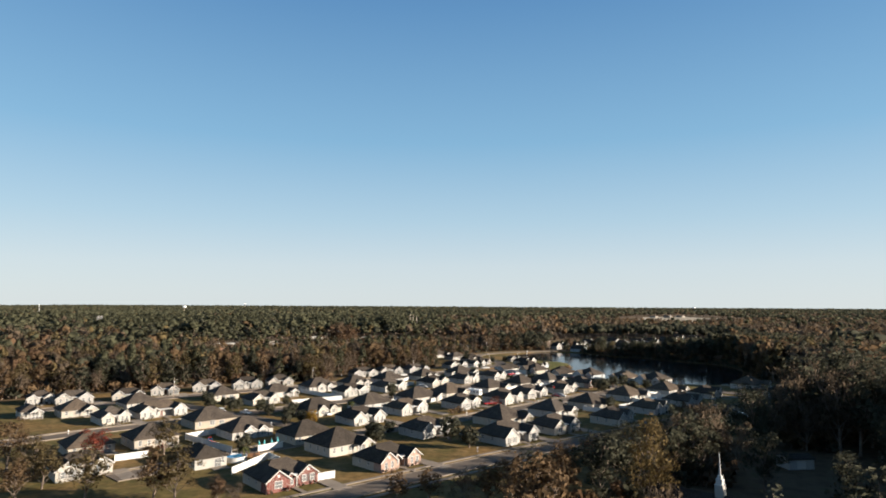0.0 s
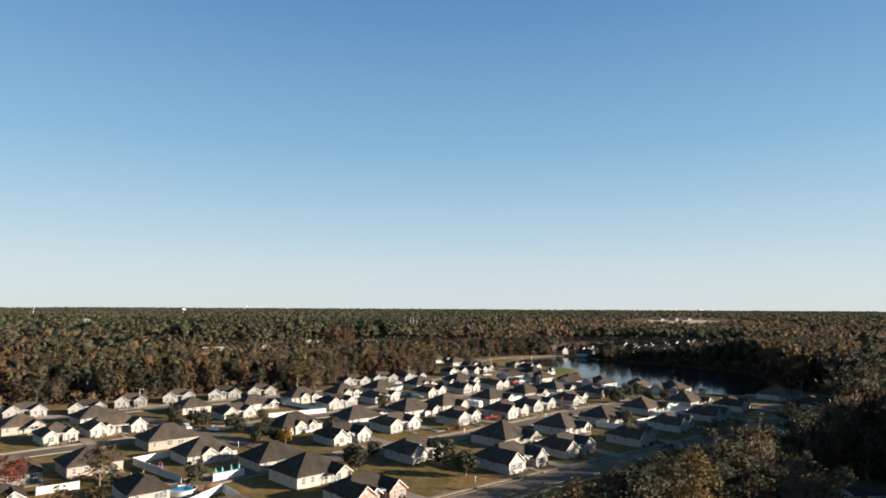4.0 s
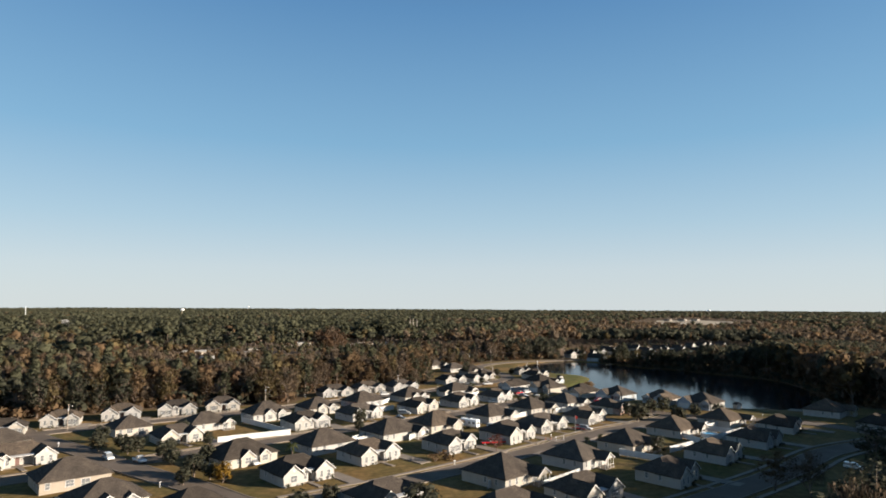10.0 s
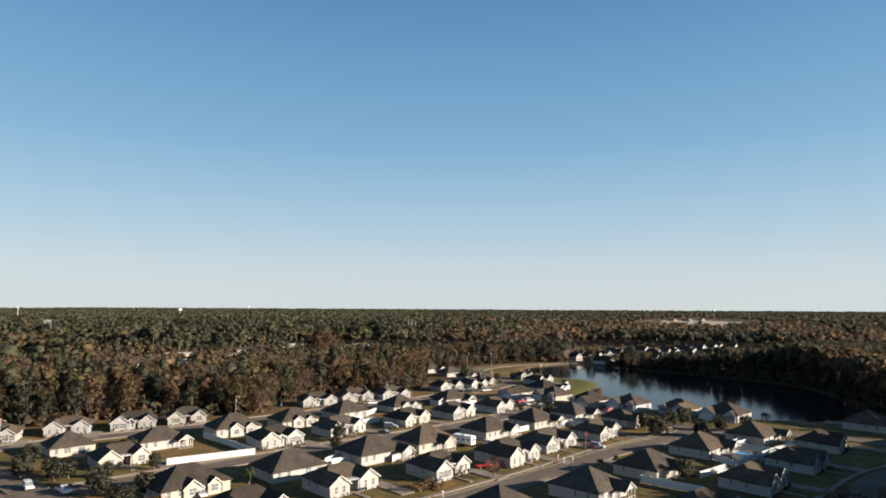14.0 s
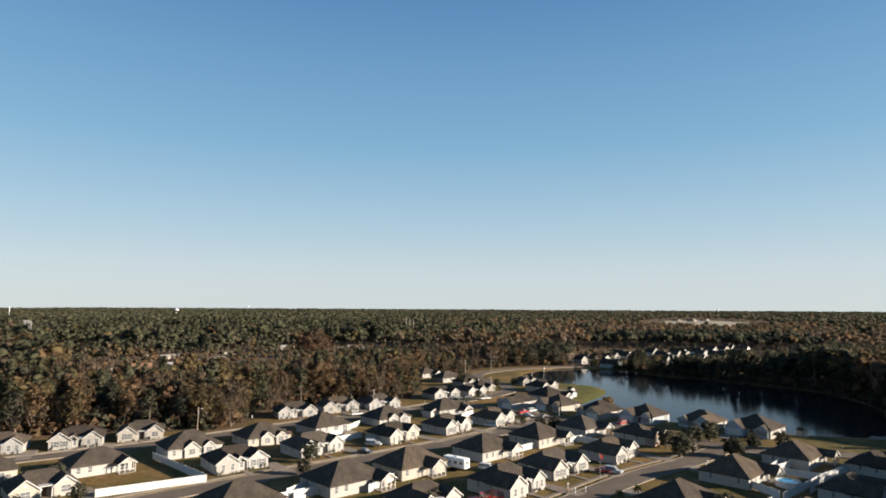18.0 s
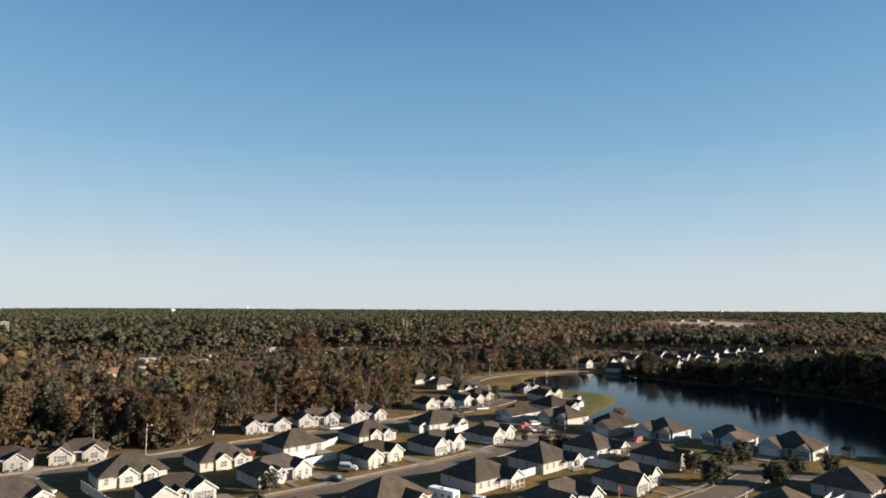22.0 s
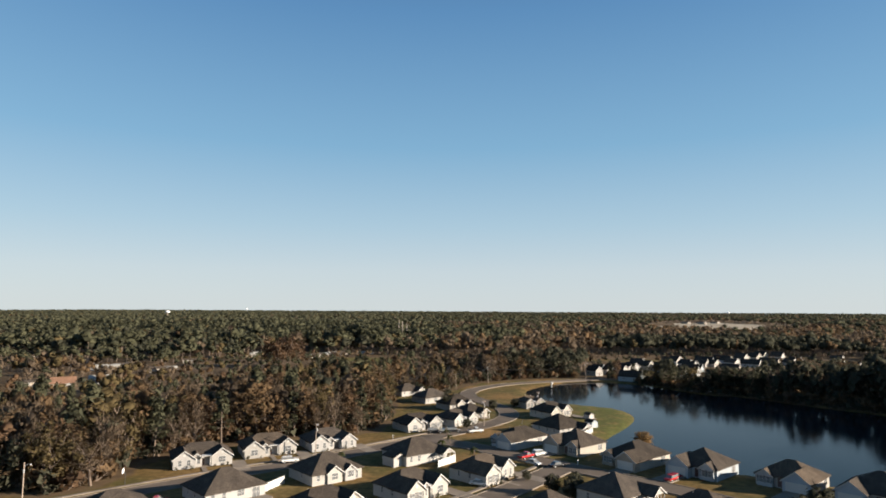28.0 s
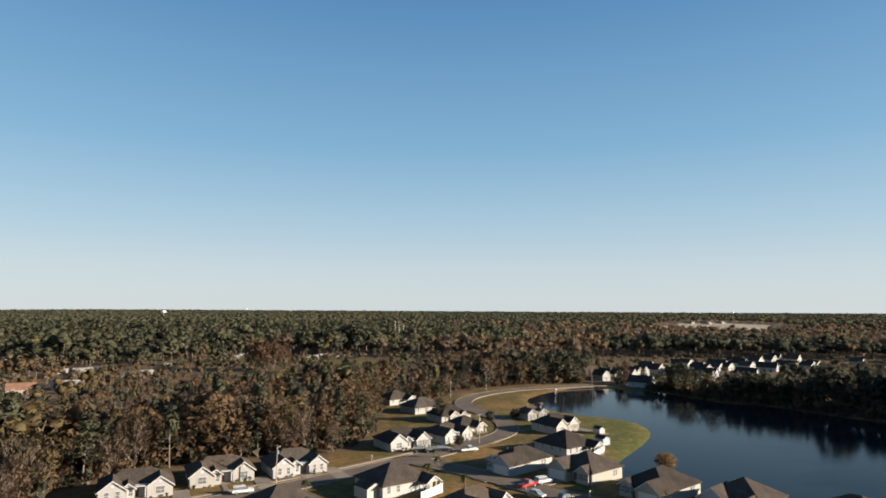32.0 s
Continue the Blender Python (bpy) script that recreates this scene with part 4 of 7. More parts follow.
def tree_shape(kind, leaves, seed):
    """Trunk with limbs, and a crown of leaf sprays in uneven clumps, for a tree 1 m high. kind: pine, broad, bare, bush."""
    rng = np.random.RandomState(seed)
    lean = rng.normal(0, 0.025, 2)
    wood, cen = [], []
    if kind == "pine":
        top = np.array([lean[0], lean[1], 0.97])
        wood.append(limb((0, 0, 0), top, 0.016, 0.004))
        tiers = 9 if leaves > 100 else 4
        for i in range(tiers):
            z = 0.34 + 0.62 * i / (tiers - 1) + rng.uniform(-0.02, 0.02)
            reach = 0.17 * (1.0 - max(0.0, (z - 0.34) / 0.66) ** 1.6) + 0.03
            for k in range(rng.randint(3, 6) if leaves > 100 else 2):
                a = rng.uniform(0, 6.28)
                c = np.array([math.cos(a) * reach * rng.uniform(0.5, 1.1) + lean[0] * z, math.sin(a) * reach * rng.uniform(0.5, 1.1) + lean[1] * z, z])
                if leaves > 120:
                    wood.append(limb((lean[0] * z, lean[1] * z, z - 0.02), c, 0.004, 0.002, 3))
                cen.append((c, (0.055 if leaves > 100 else 0.09) + 0.02 * rng.rand(), 0.6))
        size, flat, st = 0.030, 0.5, 1.3
    elif kind == "bush":
        for i in range(7):
            a = rng.uniform(0, 6.28)
            r = rng.uniform(0, 0.45)
            c = np.array([math.cos(a) * r, math.sin(a) * r, rng.uniform(0.25, 0.7)])
            wood.append(limb((0, 0, 0), c, 0.03, 0.01, 4))
            cen.append((c, 0.30, 0.9))
        size, flat, st = 0.11, 1.0, 1.0
    elif kind == "round":
        wood.append(limb((0, 0, 0), (lean[0], lean[1], 0.4), 0.03, 0.02, 5))
        for i in range(16):
            a = i * 2.4 + rng.uniform(-0.4, 0.4)
            up = 0.22 + 0.62 * (i + rng.rand()) / 16
            r = 0.30 * math.sqrt(max(0.05, 1 - ((up - 0.5) / 0.46) ** 2)) * rng.uniform(0.5, 0.85)
            c = np.array([math.cos(a) * r, math.sin(a) * r, up])
            wood.append(limb((lean[0], lean[1], max(0.1, up - 0.25)), c, 0.01, 0.004, 3))
            cen.append((c, rng.uniform(0.12, 0.17), 0.95))
        size, flat, st = 0.04, 1.0, 1.0
    else:
        fork = rng.uniform(0.20, 0.32)
        wood.append(limb((0, 0, 0), (lean[0], lean[1], fork), 0.020, 0.014, 4))
        few, tiny = leaves < 150, leaves < 100
        for i in range(11 if kind == "bare" else 13):
            a = i * 2.4 + rng.uniform(-0.5, 0.5)
            up = 0.30 + 0.66 * ((i + rng.rand()) / 13)
            r = rng.uniform(0.09, 0.24) * (1.15 - abs(up - 0.60) * 1.5)
            c = np.array([lean[0] + math.cos(a) * r, lean[1] + math.sin(a) * r, up - 0.03])
            if not tiny and (not few or i % 3 == 0):
                wood.append(limb((lean[0], lean[1], max(0.12, up - 0.32)), c, 0.008, 0.002, 3))
            cen.append((c, rng.uniform(0.08, 0.14), 0.95))
            if leaves > 350:
                for k in range(3):
                    e = c + rng.normal(0, 0.06, 3) + np.array([0, 0, 0.04])
                    wood.append(limb(c * 0.72 + np.array([lean[0], lean[1], fork]) * 0.28, e, 0.004, 0.0012, 3))
                    cen.append((e, 0.07, 0.9))
        size, flat, st = (0.034, 1.1, 1.1) if kind == "broad" else (0.036, 2.2, 1.7)
    per = max(2, leaves // len(cen))
    pts, outs = [], []
    mid = np.mean([c for c, r, fl in cen], axis=0)
    for c, r, fl in cen:
        q = rng.normal(size=(per, 3))
        q /= np.linalg.norm(q, axis=1, keepdims=True)
        q *= r * rng.uniform(0.35, 1.0, (per, 1)) ** 0.6
        q[:, 2] *= fl
        pts.append(c + q)
        away = q / r * 0.8 + (c - mid) * 6.0
        outs.append(away / (np.linalg.norm(away, axis=1, keepdims=True) + 1e-9))
    pts, outs = np.concatenate(pts), np.concatenate(outs)
    cores = []
    if kind == "round":
        for c, r, fl in cen:
            cores.append(core(c, r * 0.52, 1.0, mid, rng))
    elif leaves < 400 and kind in ("broad", "bare", "pine"):
        if leaves < 100:
            wide_r = 0.12 if kind == "pine" else 0.16
            for k in range(1):
                c = mid + rng.normal(0, 0.05, 3) * (1, 1, 0) + (0, 0, 0)
                cores.append(core(c, wide_r * 1.15, 1.35, mid, rng))
        else:
            for c, r, fl in cen[::2 if kind != "pine" else 5]:
                cores.append(core(c * (0.9, 0.9, 1) + mid * (0.1, 0.1, 0), r * (0.72 if kind != "pine" else 0.7), fl if kind != "pine" else 1.0, mid, rng))
    grow = (1.5 if leaves >= 400 else 1.3) * math.sqrt(420 / max(leaves, 20)) if kind != "bush" else math.sqrt(160 / leaves)
    leaf = slivers(pts, outs, size * min(grow, 3.0), rng, st)
    if cores:
        k = np.cumsum([len(leaf[0])] + [len(q[0]) for q in cores])
        leaf = (np.concatenate([leaf[0]] + [q[0] for q in cores]), np.concatenate([leaf[1]] + [q[1] + n for q, n in zip(cores, k)]), np.concatenate([leaf[2]] + [q[2] for q in cores]))
    return join(wood), leaf


def canopy_shape(kind, leaves, seed):
    """A tree inside the woods, 1 m high: a plain stem, and a crown of lobes thick with sprays on their upper sides."""
    rng = np.random.RandomState(seed)
    small = leaves < 100
    stem = limb((0, 0, 0), (0, 0, 0.55), 0.014, 0.008, 3)
    if kind == "pine":
        lobes = [((0.06, 0.02, 0.80), 0.14, 0.15), ((-0.08, 0.05, 0.67), 0.15, 0.14), ((0.03, -0.09, 0.55), 0.15, 0.14)] if small else [((0, 0, 0.56), 0.15, 0.13), ((0.02, 0.01, 0.70), 0.135, 0.14), ((-0.01, 0.02, 0.83), 0.095, 0.12), ((0, 0, 0.93), 0.05, 0.08)]
        size, st = (0.060, 1.2) if small else (0.030, 1.3)
    else:
        wide = rng.uniform(0.15, 0.19)
        lobes = [((0.05, 0, 0.74), wide * 0.9, 0.22), ((-0.09, 0.07, 0.60), wide * 0.85, 0.2), ((0.02, -0.10, 0.56), wide * 0.85, 0.19)]
        if not small:
            lobes = [((0, 0, 0.74), wide * 0.8, 0.23)]
            for k in range(4):
                a = k * 1.57 + rng.uniform(-0.5, 0.5)
                lobes.append(((math.cos(a) * wide * 0.72, math.sin(a) * wide * 0.72, rng.uniform(0.56, 0.82)), wide * rng.uniform(0.5, 0.72), rng.uniform(0.11, 0.16)))
        size, st = ((0.066, 1.0) if small else (0.031, 1.0)) if kind == "broad" else ((0.070, 1.7) if small else (0.038, 1.7))
    mid = np.array([0, 0, 0.60])
    vs, fs, ns, k = [], [], [], 0
    fill = 0.62 if kind == "bare" else 0.84
    for c, r, rz in lobes:
        c = np.array(c) + rng.normal(0, 0.012, 3)
        q = rng.normal(size=(max(3, leaves // len(lobes)), 3))
        q /= np.linalg.norm(q, axis=1, keepdims=True)
        q[:, 2] = np.where(q[:, 2] < -0.25, -q[:, 2], q[:, 2])
        p = c + q * (r, r, rz) * rng.uniform(0.75, 1.08, (len(q), 1))
        out = q * 0.55 + (p - mid) * (4.0, 4.0, 2.2)
        out /= np.linalg.norm(out, axis=1, keepdims=True)
        for v, f, nm in (slivers(p, out, size, rng, st), core(c, r * fill, rz / r, mid, rng)):
            vs.append(v)
            fs.append(f + k)
            ns.append(nm)
            k += len(v)
    return stem, (np.concatenate(vs), np.concatenate(fs), np.concatenate(ns))


def to_mesh(name, pieces, mats):
    """A mesh of (vertices, faces, slot) pieces; each piece has faces of one size."""
    me = bpy.data.meshes.new(name)
    v = np.concatenate([p[0] for p in pieces])
    base = np.cumsum([0] + [len(p[0]) for p in pieces[:-1]])
    loops = np.concatenate([(p[1] + k).ravel() for p, k in zip(pieces, base)])
    total = np.concatenate([np.full(len(p[1]), p[1].shape[1]) for p in pieces])
    me.vertices.add(len(v))
    me.vertices.foreach_set("co", v.astype(np.float32).ravel())
    me.loops.add(len(loops))
    me.loops.foreach_set("vertex_index", loops.astype(np.int32))
    me.polygons.add(len(total))
    me.polygons.foreach_set("loop_start", np.concatenate([[0], np.cumsum(total)[:-1]]).astype(np.int32))
    me.polygons.foreach_set("loop_total", total.astype(np.int32))
    for mt in mats:
        me.materials.append(MAT[mt])
    me.polygons.foreach_set("material_index", np.concatenate([np.full(len(p[1]), p[2]) for p in pieces]).astype(np.int32))
    me.update()
    me.validate()
    # sprays are lit as the clump they grow on
    me.shade_smooth()
    me.normals_split_custom_set_from_vertices(np.concatenate([p[3] if len(p) > 3 else np.zeros((len(p[0]), 3)) for p in pieces]).astype(np.float32))
    return me


SPECIES = {"pine": ("pine", "pine", "bark"), "oak": ("broad", "oak", "bark"), "russet": ("broad", "russet", "bark"), "bare": ("bare", "twigs", "bark"),
           "olive": ("broad", "olive", "bark"), "evergreen": ("broad", "evergreen", "bark")}


def grove(name, label, species, px, py, hs, leaves, variants=4, spread=1.0, shape=tree_shape):
    """Many trees of one kind as ONE mesh: trunks and crowns that nobody could count."""
    kind, leaf, bark = SPECIES[species]
    protos = [shape(kind, leaves, 100 + k * 7 + len(species)) for k in range(variants)]
    pieces, tones = [], []
    for i, (x, y, h) in enumerate(zip(px, py, hs)):
        a = TREE_RNG.uniform(0, 6.28)
        c, s = math.cos(a), math.sin(a)
        wide = h * TREE_RNG.uniform(0.85, 1.25) * spread
        m = np.array([[c * wide, -s * wide, 0], [s * wide, c * wide, 0], [0, 0, h]])
        turn = np.array([[c, -s, 0], [s, c, 0], [0, 0, 1]])
        tone = TREE_RNG.uniform(-0.14, 0.14) * (0.5 if leaves < 100 else 1)
        for slot, (v, f, *nm) in enumerate(protos[i % variants]):
            pieces.append((v @ m.T + (x, y, -0.3 + rise(y)), f, slot, *[q @ turn.T for q in nm]))
            tones.append(np.full(len(v), tone, np.float32))
    me = to_mesh(name, pieces, [bark, leaf])
    me.attributes.new("tone", 'FLOAT', 'POINT').data.foreach_set("value", np.concatenate(tones))
    return tagged(new(name, me), label, "woods", kind="stuff")


PROTO = {}


def tree(x, y, h, species="oak", seed=0, wide=1.0, leaves=700, label=""):
    """One tree of its own: trunk and crown."""
    key = (species, seed % 4, leaves)
    if key not in PROTO:
        kind, leaf, bark = SPECIES[species] if species in SPECIES else (species.split(":")[0] if ":" in species else "broad", species.split(":")[-1], "bark")
        wood, lf = tree_shape(kind, leaves, 900 + (seed % 4) * 31 + len(species))
        PROTO[key] = to_mesh("trunk", [(*wood, 0)], [bark]), to_mesh("crown", [(lf[0], lf[1], 0, lf[2])], [leaf])
    words = {"pine": "Tall green pine", "oak": "Tall oak with brown winter leaves", "russet": "Broad tree with russet autumn leaves", "bare": "Bare grey tree with fine twigs",
             "olive": "Broad tree with olive-green leaves", "evergreen": "Round dark evergreen tree"}
    shade = {"evergreen": "Round dark evergreen", "olive": "Round olive-green", "gold_leaf": "Golden-leaved", "red_leaf": "Red-leaved"}.get(species.split(":")[-1], "Brown-leaved")
    lab = label or words.get(species, shade + (" bush" if species.startswith("bush") else " garden tree")) + (" at the edge of the woods" if h > 11 else " on the lawn")
    t = root("bush" if species.startswith("bush") else "tree", x, y, -0.15, TREE_RNG.uniform(0, 360), label=lab, category="bush" if species.startswith("bush") else "tree")
    t.scale = (h * wide, h * wide, h)
    shared("trunk", PROTO[key][0], t)
    shared("crown", PROTO[key][1], t)
    return t


HOMES = [(-246, 530), (-241, 546), (-286, 619), (-284, 631), (-286, 643), (-265, 525), (-294, 610), (-246, 605), (-241, 606), (-240, 616), (-262, 680), (-259, 707), (-336, 665), (-404, 683), (-251, 738), (-245, 745), (-242, 758), (-233, 767), (-184, 751), (-182, 764), (-178, 779), (-171, 780), (-167, 788), (-158, 797), (-148, 799), (-163, 974), (-251, 1134), (-300, 1140)]


def clear(px, py):
    """Where woods may grow."""
    ok = (inside(px, py, LAWN) < -3) & (inside(px, py, LAKE) < -3) & (inside(px, py, POND) < -2)
    for cx, cy, rx, ry, turn in CLEARINGS + [(x * 0.965 - 0.5, y - 16, 30, 11, math.degrees(math.atan2(y - 230, x))) for x, y in HOMES[:5]] + [(x * 0.98 - 0.5, y - 9, 17, 7, math.degrees(math.atan2(y - 230, x))) for x, y in HOMES[5:]]:
        c, s = math.cos(radians(turn)), math.sin(radians(turn))
        u, v = (px - cx) * c + (py - cy) * s, -(px - cx) * s + (py - cy) * c
        ok &= (u / rx) ** 2 + (v / ry) ** 2 > 1
    return ok


CLEARINGS = [
    (-200, 752, 40, 10, 20), (-132, 722, 34, 38, 30), (-90, 760, 120, 7, 8), (-850, 1180, 110, 34, 125),
    (99, 685, 90, 20, 42), (185, 735, 110, 26, 4), (215, 715, 70, 22, 0), (262, 800, 60, 12, 4), (215, 815, 40, 24, 0), (172, 775, 25, 16, 0), (272, 800, 24, 26, 0), (60, 607, 22, 14, 0),
    (480, 1900, 170, 640, -14), (-960, 1330, 110, 40, 40), (-1000, 1500, 80, 50, 30),
    (-45, 78, 62, 62, 0), (-120, 95, 80, 60, 0), (38, 122, 30, 30, 20), (41, 140, 13, 22, 0), (78, 156, 24, 52, 0), (78, 166, 30, 18, 30), (72, 176, 24, 11, 68), (112, 326, 17, 14, 0), (150, 335, 28, 26, 0)]


def scatter(x0, x1, y0, y1, step, seed):
    rng = np.random.RandomState(seed)
    gx_, gy_ = np.meshgrid(np.arange(x0, x1, step), np.arange(y0, y1, step))
    px, py = gx_.ravel() + rng.uniform(-0.58, 0.58, gx_.size) * step, gy_.ravel() + rng.uniform(-0.58, 0.58, gx_.size) * step
    keep = (px > -0.95 * py - 40) & (px < 0.56 * py + 90)
    return px[keep], py[keep], rng


def field(px, py, scale, seed):
    return np.array([noise.noise(Vector((x / scale, y / scale, seed * 3.7))) for x, y in zip(px, py)])


def kinds(px, py, rng):
    """Which species grows where: pine stands, brown hardwoods, grey bottomland."""
    n1, n2 = field(px, py, 90, 1), field(px, py, 45, 2)
    r = rng.uniform(0, 1, len(px))
    west = np.clip((-px - 150 + (py - 480) * 0.3) / 160, 0, 1)      # the pines thicken to the north-west
    east = np.clip((px + 60) / 260, 0, 1)
    score = n1 + 0.5 * n2 + west * 0.30 - east * 0.34 - 0.20
    out = np.where(score > 0.12, "pine", np.where(n2 > 0.14, "russet", np.where(n2 < -0.16, "bare", "oak"))).astype(object)
    out[(r < 0.14) & (score <= 0.12)] = "olive"
    out[(r > 0.86)] = "bare"
    out[(r > 0.78) & (r < 0.86)] = "pine"
    r2 = rng.uniform(0, 1, len(px))
    grey = (px > -0.12 * py) & (py > 560)
    out[grey & (r2 < 0.55) & (out != "pine")] = "bare"
    brown = (px > -330) & (px < -60) & (py < 620) & (r > 0.5) & (out == "pine")
    out[brown] = np.where(n2[brown] > 0, "russet", "oak")
    # shade put into the leaf colour: dark evergreens where deep shade lies
    dark = ((px > 15) & (py < 330)) | ((px > 95) & (py < 620)) | ((px > 45) & (px < 280) & (py > 540) & (py < 770))
    out[dark & (r2 < np.where(((px > 180) & (py > 700)) | ((px > 135) & (py < 500)), 0.2, np.where(py > 500, 0.8, np.where((px > 55) | (py < 270), 0.85, 0.62))))] = "evergreen"
    out[(px > 12) & (px < 140) & (py < 250) & (r2 < 0.5)] = "bare"
    out[(px > 12) & (px < 140) & (py < 250) & (r2 > 0.85)] = "evergreen"
    stand = ((px > -14) & (px < 40) & (py > 596) & (py < 680)) | ((px > -175) & (px < -10) & (py > 930) & (py < 1150)) | ((px > 70) & (px < 310) & (py > 800) & (py < 990))
    out[stand & (r2 < 0.94)] = "evergreen"
    corner = (px < -70) & (px > -210) & (py > 290) & (py < 440)
    out[corner & (r2 < 0.3)] = "evergreen"
    out[corner & (r2 > 0.3) & (r2 < 0.6)] = "pine"
    out[corner & (r2 > 0.6) & (r2 < 0.8)] = "olive"
    grn = (px > -135) & (px < -35) & (py > 400) & (py < 600)
    out[grn & (r2 < 0.22)] = "pine"
    out[grn & (r2 > 0.65)] = "olive"
    # mixed brown hardwoods by the estate, dark pines beyond the clearings
    n3 = field(px, py, 320, 7)
    r3 = rng.uniform(0, 1, len(px)) + 0.5 * n1 + np.where(py > 640, 0.9 * n3, 0)
    west = (px < -40) & (py < 650)
    for lo, hi, s in ((-9, 0.13, "evergreen"), (0.13, 0.27, "pine"), (0.27, 0.46, "olive"), (0.46, 0.66, "oak"), (0.66, 0.73, "russet"), (0.73, 9, "bare")):
        out[west & (r3 >= lo) & (r3 < hi)] = s
    back = (px < -0.1 * py) & (py > 640)
    for lo, hi, s in ((-9, 0.55, "pine"), (0.55, 0.72, "evergreen"), (0.72, 0.86, "olive")):
        out[back & (r3 >= lo) & (r3 < hi)] = s
    out[(py > 950) & (r3 < 0.5)] = "pine"
    # grey bottomland hardwoods north of the lake
    low = (px > -0.12 * py) & (py > 640) & (py < 1800) & ~stand & (out != "evergreen")
    out[low & (r2 < 0.62)] = "bare"
    out[low & (r2 >= 0.62) & (r2 < 0.85)] = "oak"
    return out


# woods close to the estate, a middle belt, and the far forest to the horizon
LABELS = {"pine": "green pine woods", "oak": "brown oak woods in winter leaf", "russet": "russet hardwood trees", "bare": "bare grey hardwood trees", "olive": "olive-green hardwood trees", "evergreen": "dark evergreens"}
BELTS = [("close", 0, 140, 60, 260, 8.0, 1500, (14, 19)), ("near", -340, 240, 60, 700, 6.8, 210, (12, 19)), ("middle", -1150, 900, 300, 1400, 10.6, 42, (13, 19)), ("far", -3400, 2600, 1400, 4980, 31.0, 11, (15.5, 17.5))]
EDGE = []
for bname, x0, x1, y0, y1, step, leaves, (h0, h1) in BELTS:
    px, py, rng = scatter(x0, x1, y0, y1, step, len(bname))
    ok = clear(px, py)
    near_zone = (px > -340) & (px < 240) & (py < 700) & (inside(px, py, LAWN) > -130)
    if bname == "middle":
        ok &= ~near_zone
    if bname == "near":
        ok &= near_zone
    close = (px > 12) & (px < 140) & (py < 250)
    if bname == "near":
        ok &= ~close
    if bname == "close":
        ok &= close
    px, py = px[ok], py[ok]
    hs = rng.uniform(h0, h1, len(px)) * (1 + 0.18 * field(px, py, 60, 5))
    sp = kinds(px, py, rng)
    hs = np.where(sp == "pine", hs * 1.14, hs)
    if bname == "close":
        hs = hs * np.where(px > 62, 1.15, 0.95)
    hs = np.where((px > 62) & (py < 420) & (bname == "near"), hs * 1.15, hs)
    hs = np.where((px > 100) & (px < 300) & (py > 230) & (py < 350) & (bname == "near"), hs * 1.1, hs)
    hs = np.where((px > 100) & (px < 320) & (py > 380) & (py < 540), hs * 1.12, hs)
    east = ((px > 150) & (px < 330) & (py > 335) & (py < 530)) | ((px > 188) & (px < 330) & (py >= 530) & (py < 600))
    # mostly unseen trees, added height to block the sun and shade the estate
    wall = (px > 88) & (px < 175) & (py > 110) & (py < 320) & (bname in ("near", "close"))
    hs = np.where(wall, np.maximum(hs, 23.5 + 0.12 * hs), hs)
    far_bank = (px > 45) & (px < 300) & (py > 540) & (py < 845)
    shore = inside(px, py, LAKE) > -30
    hs = np.where(far_bank, hs * np.where(shore, np.clip(0.78 + (px - 105) / 110, 0.78, 1.1), np.where((px > 150) & (py < 660), 0.72, 0.27)), hs)
    hs = np.where(east, np.maximum(hs, 20 + 0.15 * hs), hs)
    mid_scrub = (px > -260) & (px < -30) & (py > 545) & (py < 790)
    hs = np.where(mid_scrub, hs * 0.66, hs)
    scrub = ((px < -125) & (py > 410) & (py < 700) & (py > 215 - 1.0 * px)) | ((px > -230) & (px < -60) & (py > 600) & (py < 790))
    hs = np.where(scrub, hs * np.where(py < 560, 0.5, 0.6), hs)
    if bname == "middle":
        hs = hs * rng.uniform(0.84, 1.12, len(hs)) * (1 + 0.35 * np.clip(field(px, py, 28, 12), -0.5, 0.5))
    if bname == "far":
        hs *= 1.05
    if bname == "near":
        d = -inside(px, py, LAWN)
        front = (d < 14) & (py < 640) & (px < 60)
        order = np.flatnonzero(front)[:260]
        for i in order:
            EDGE.append((px[i], py[i], hs[i] * 0.86, sp[i]))
        rest = np.ones(len(px), bool)
        rest[order] = False
        px, py, hs, sp = px[rest], py[rest], hs[rest], sp[rest]
    # only the outer ring of the woods shows its stems
    inner = np.full(len(px), bname in ("middle", "far"))
    if bname == "near":
        inner = (inside(px, py, LAWN) < -20) & (inside(px, py, LAKE) < -14)
    words = {"close": " close to the church", "near": " round the estate", "middle": " beyond the estate", "far": " reaching the horizon"}[bname]
    wide = {"close": 1.1, "near": 1.0, "middle": 1.4, "far": 2.4}[bname]
    for s in sorted(set(sp)):
        for deep in (False, True):
            q = (sp == s) & (inner == deep)
            if q.any():
                grove("woods", LABELS[s] + words, s, px[q], py[q], hs[q], leaves if not (deep and bname == "near") else 230, spread=wide, shape=canopy_shape if deep else tree_shape)
# brush along the edge of the woods
px, py, rng = scatter(-300, 230, 90, 640, 3.7, 77)
d = -inside(px, py, LAWN)
wet = inside(px, py, LAKE)
ok = ((d > 0) & (d < 22) & (wet < -3) & clear(px, py)) | ((wet < -0.8) & (wet > -9) & (d > -6) & (px > 62) & (py > 396))
SPECIES["brush"] = ("bush", "oak", "bark")
SPECIES["scrub"] = ("bare", "twigs", "bark")
SPECIES["green_brush"] = ("bush", "evergreen", "bark")
pick = rng.uniform(size=len(px)) < 0.4
SPECIES["red_brush"] = ("bush", "russet", "bark")
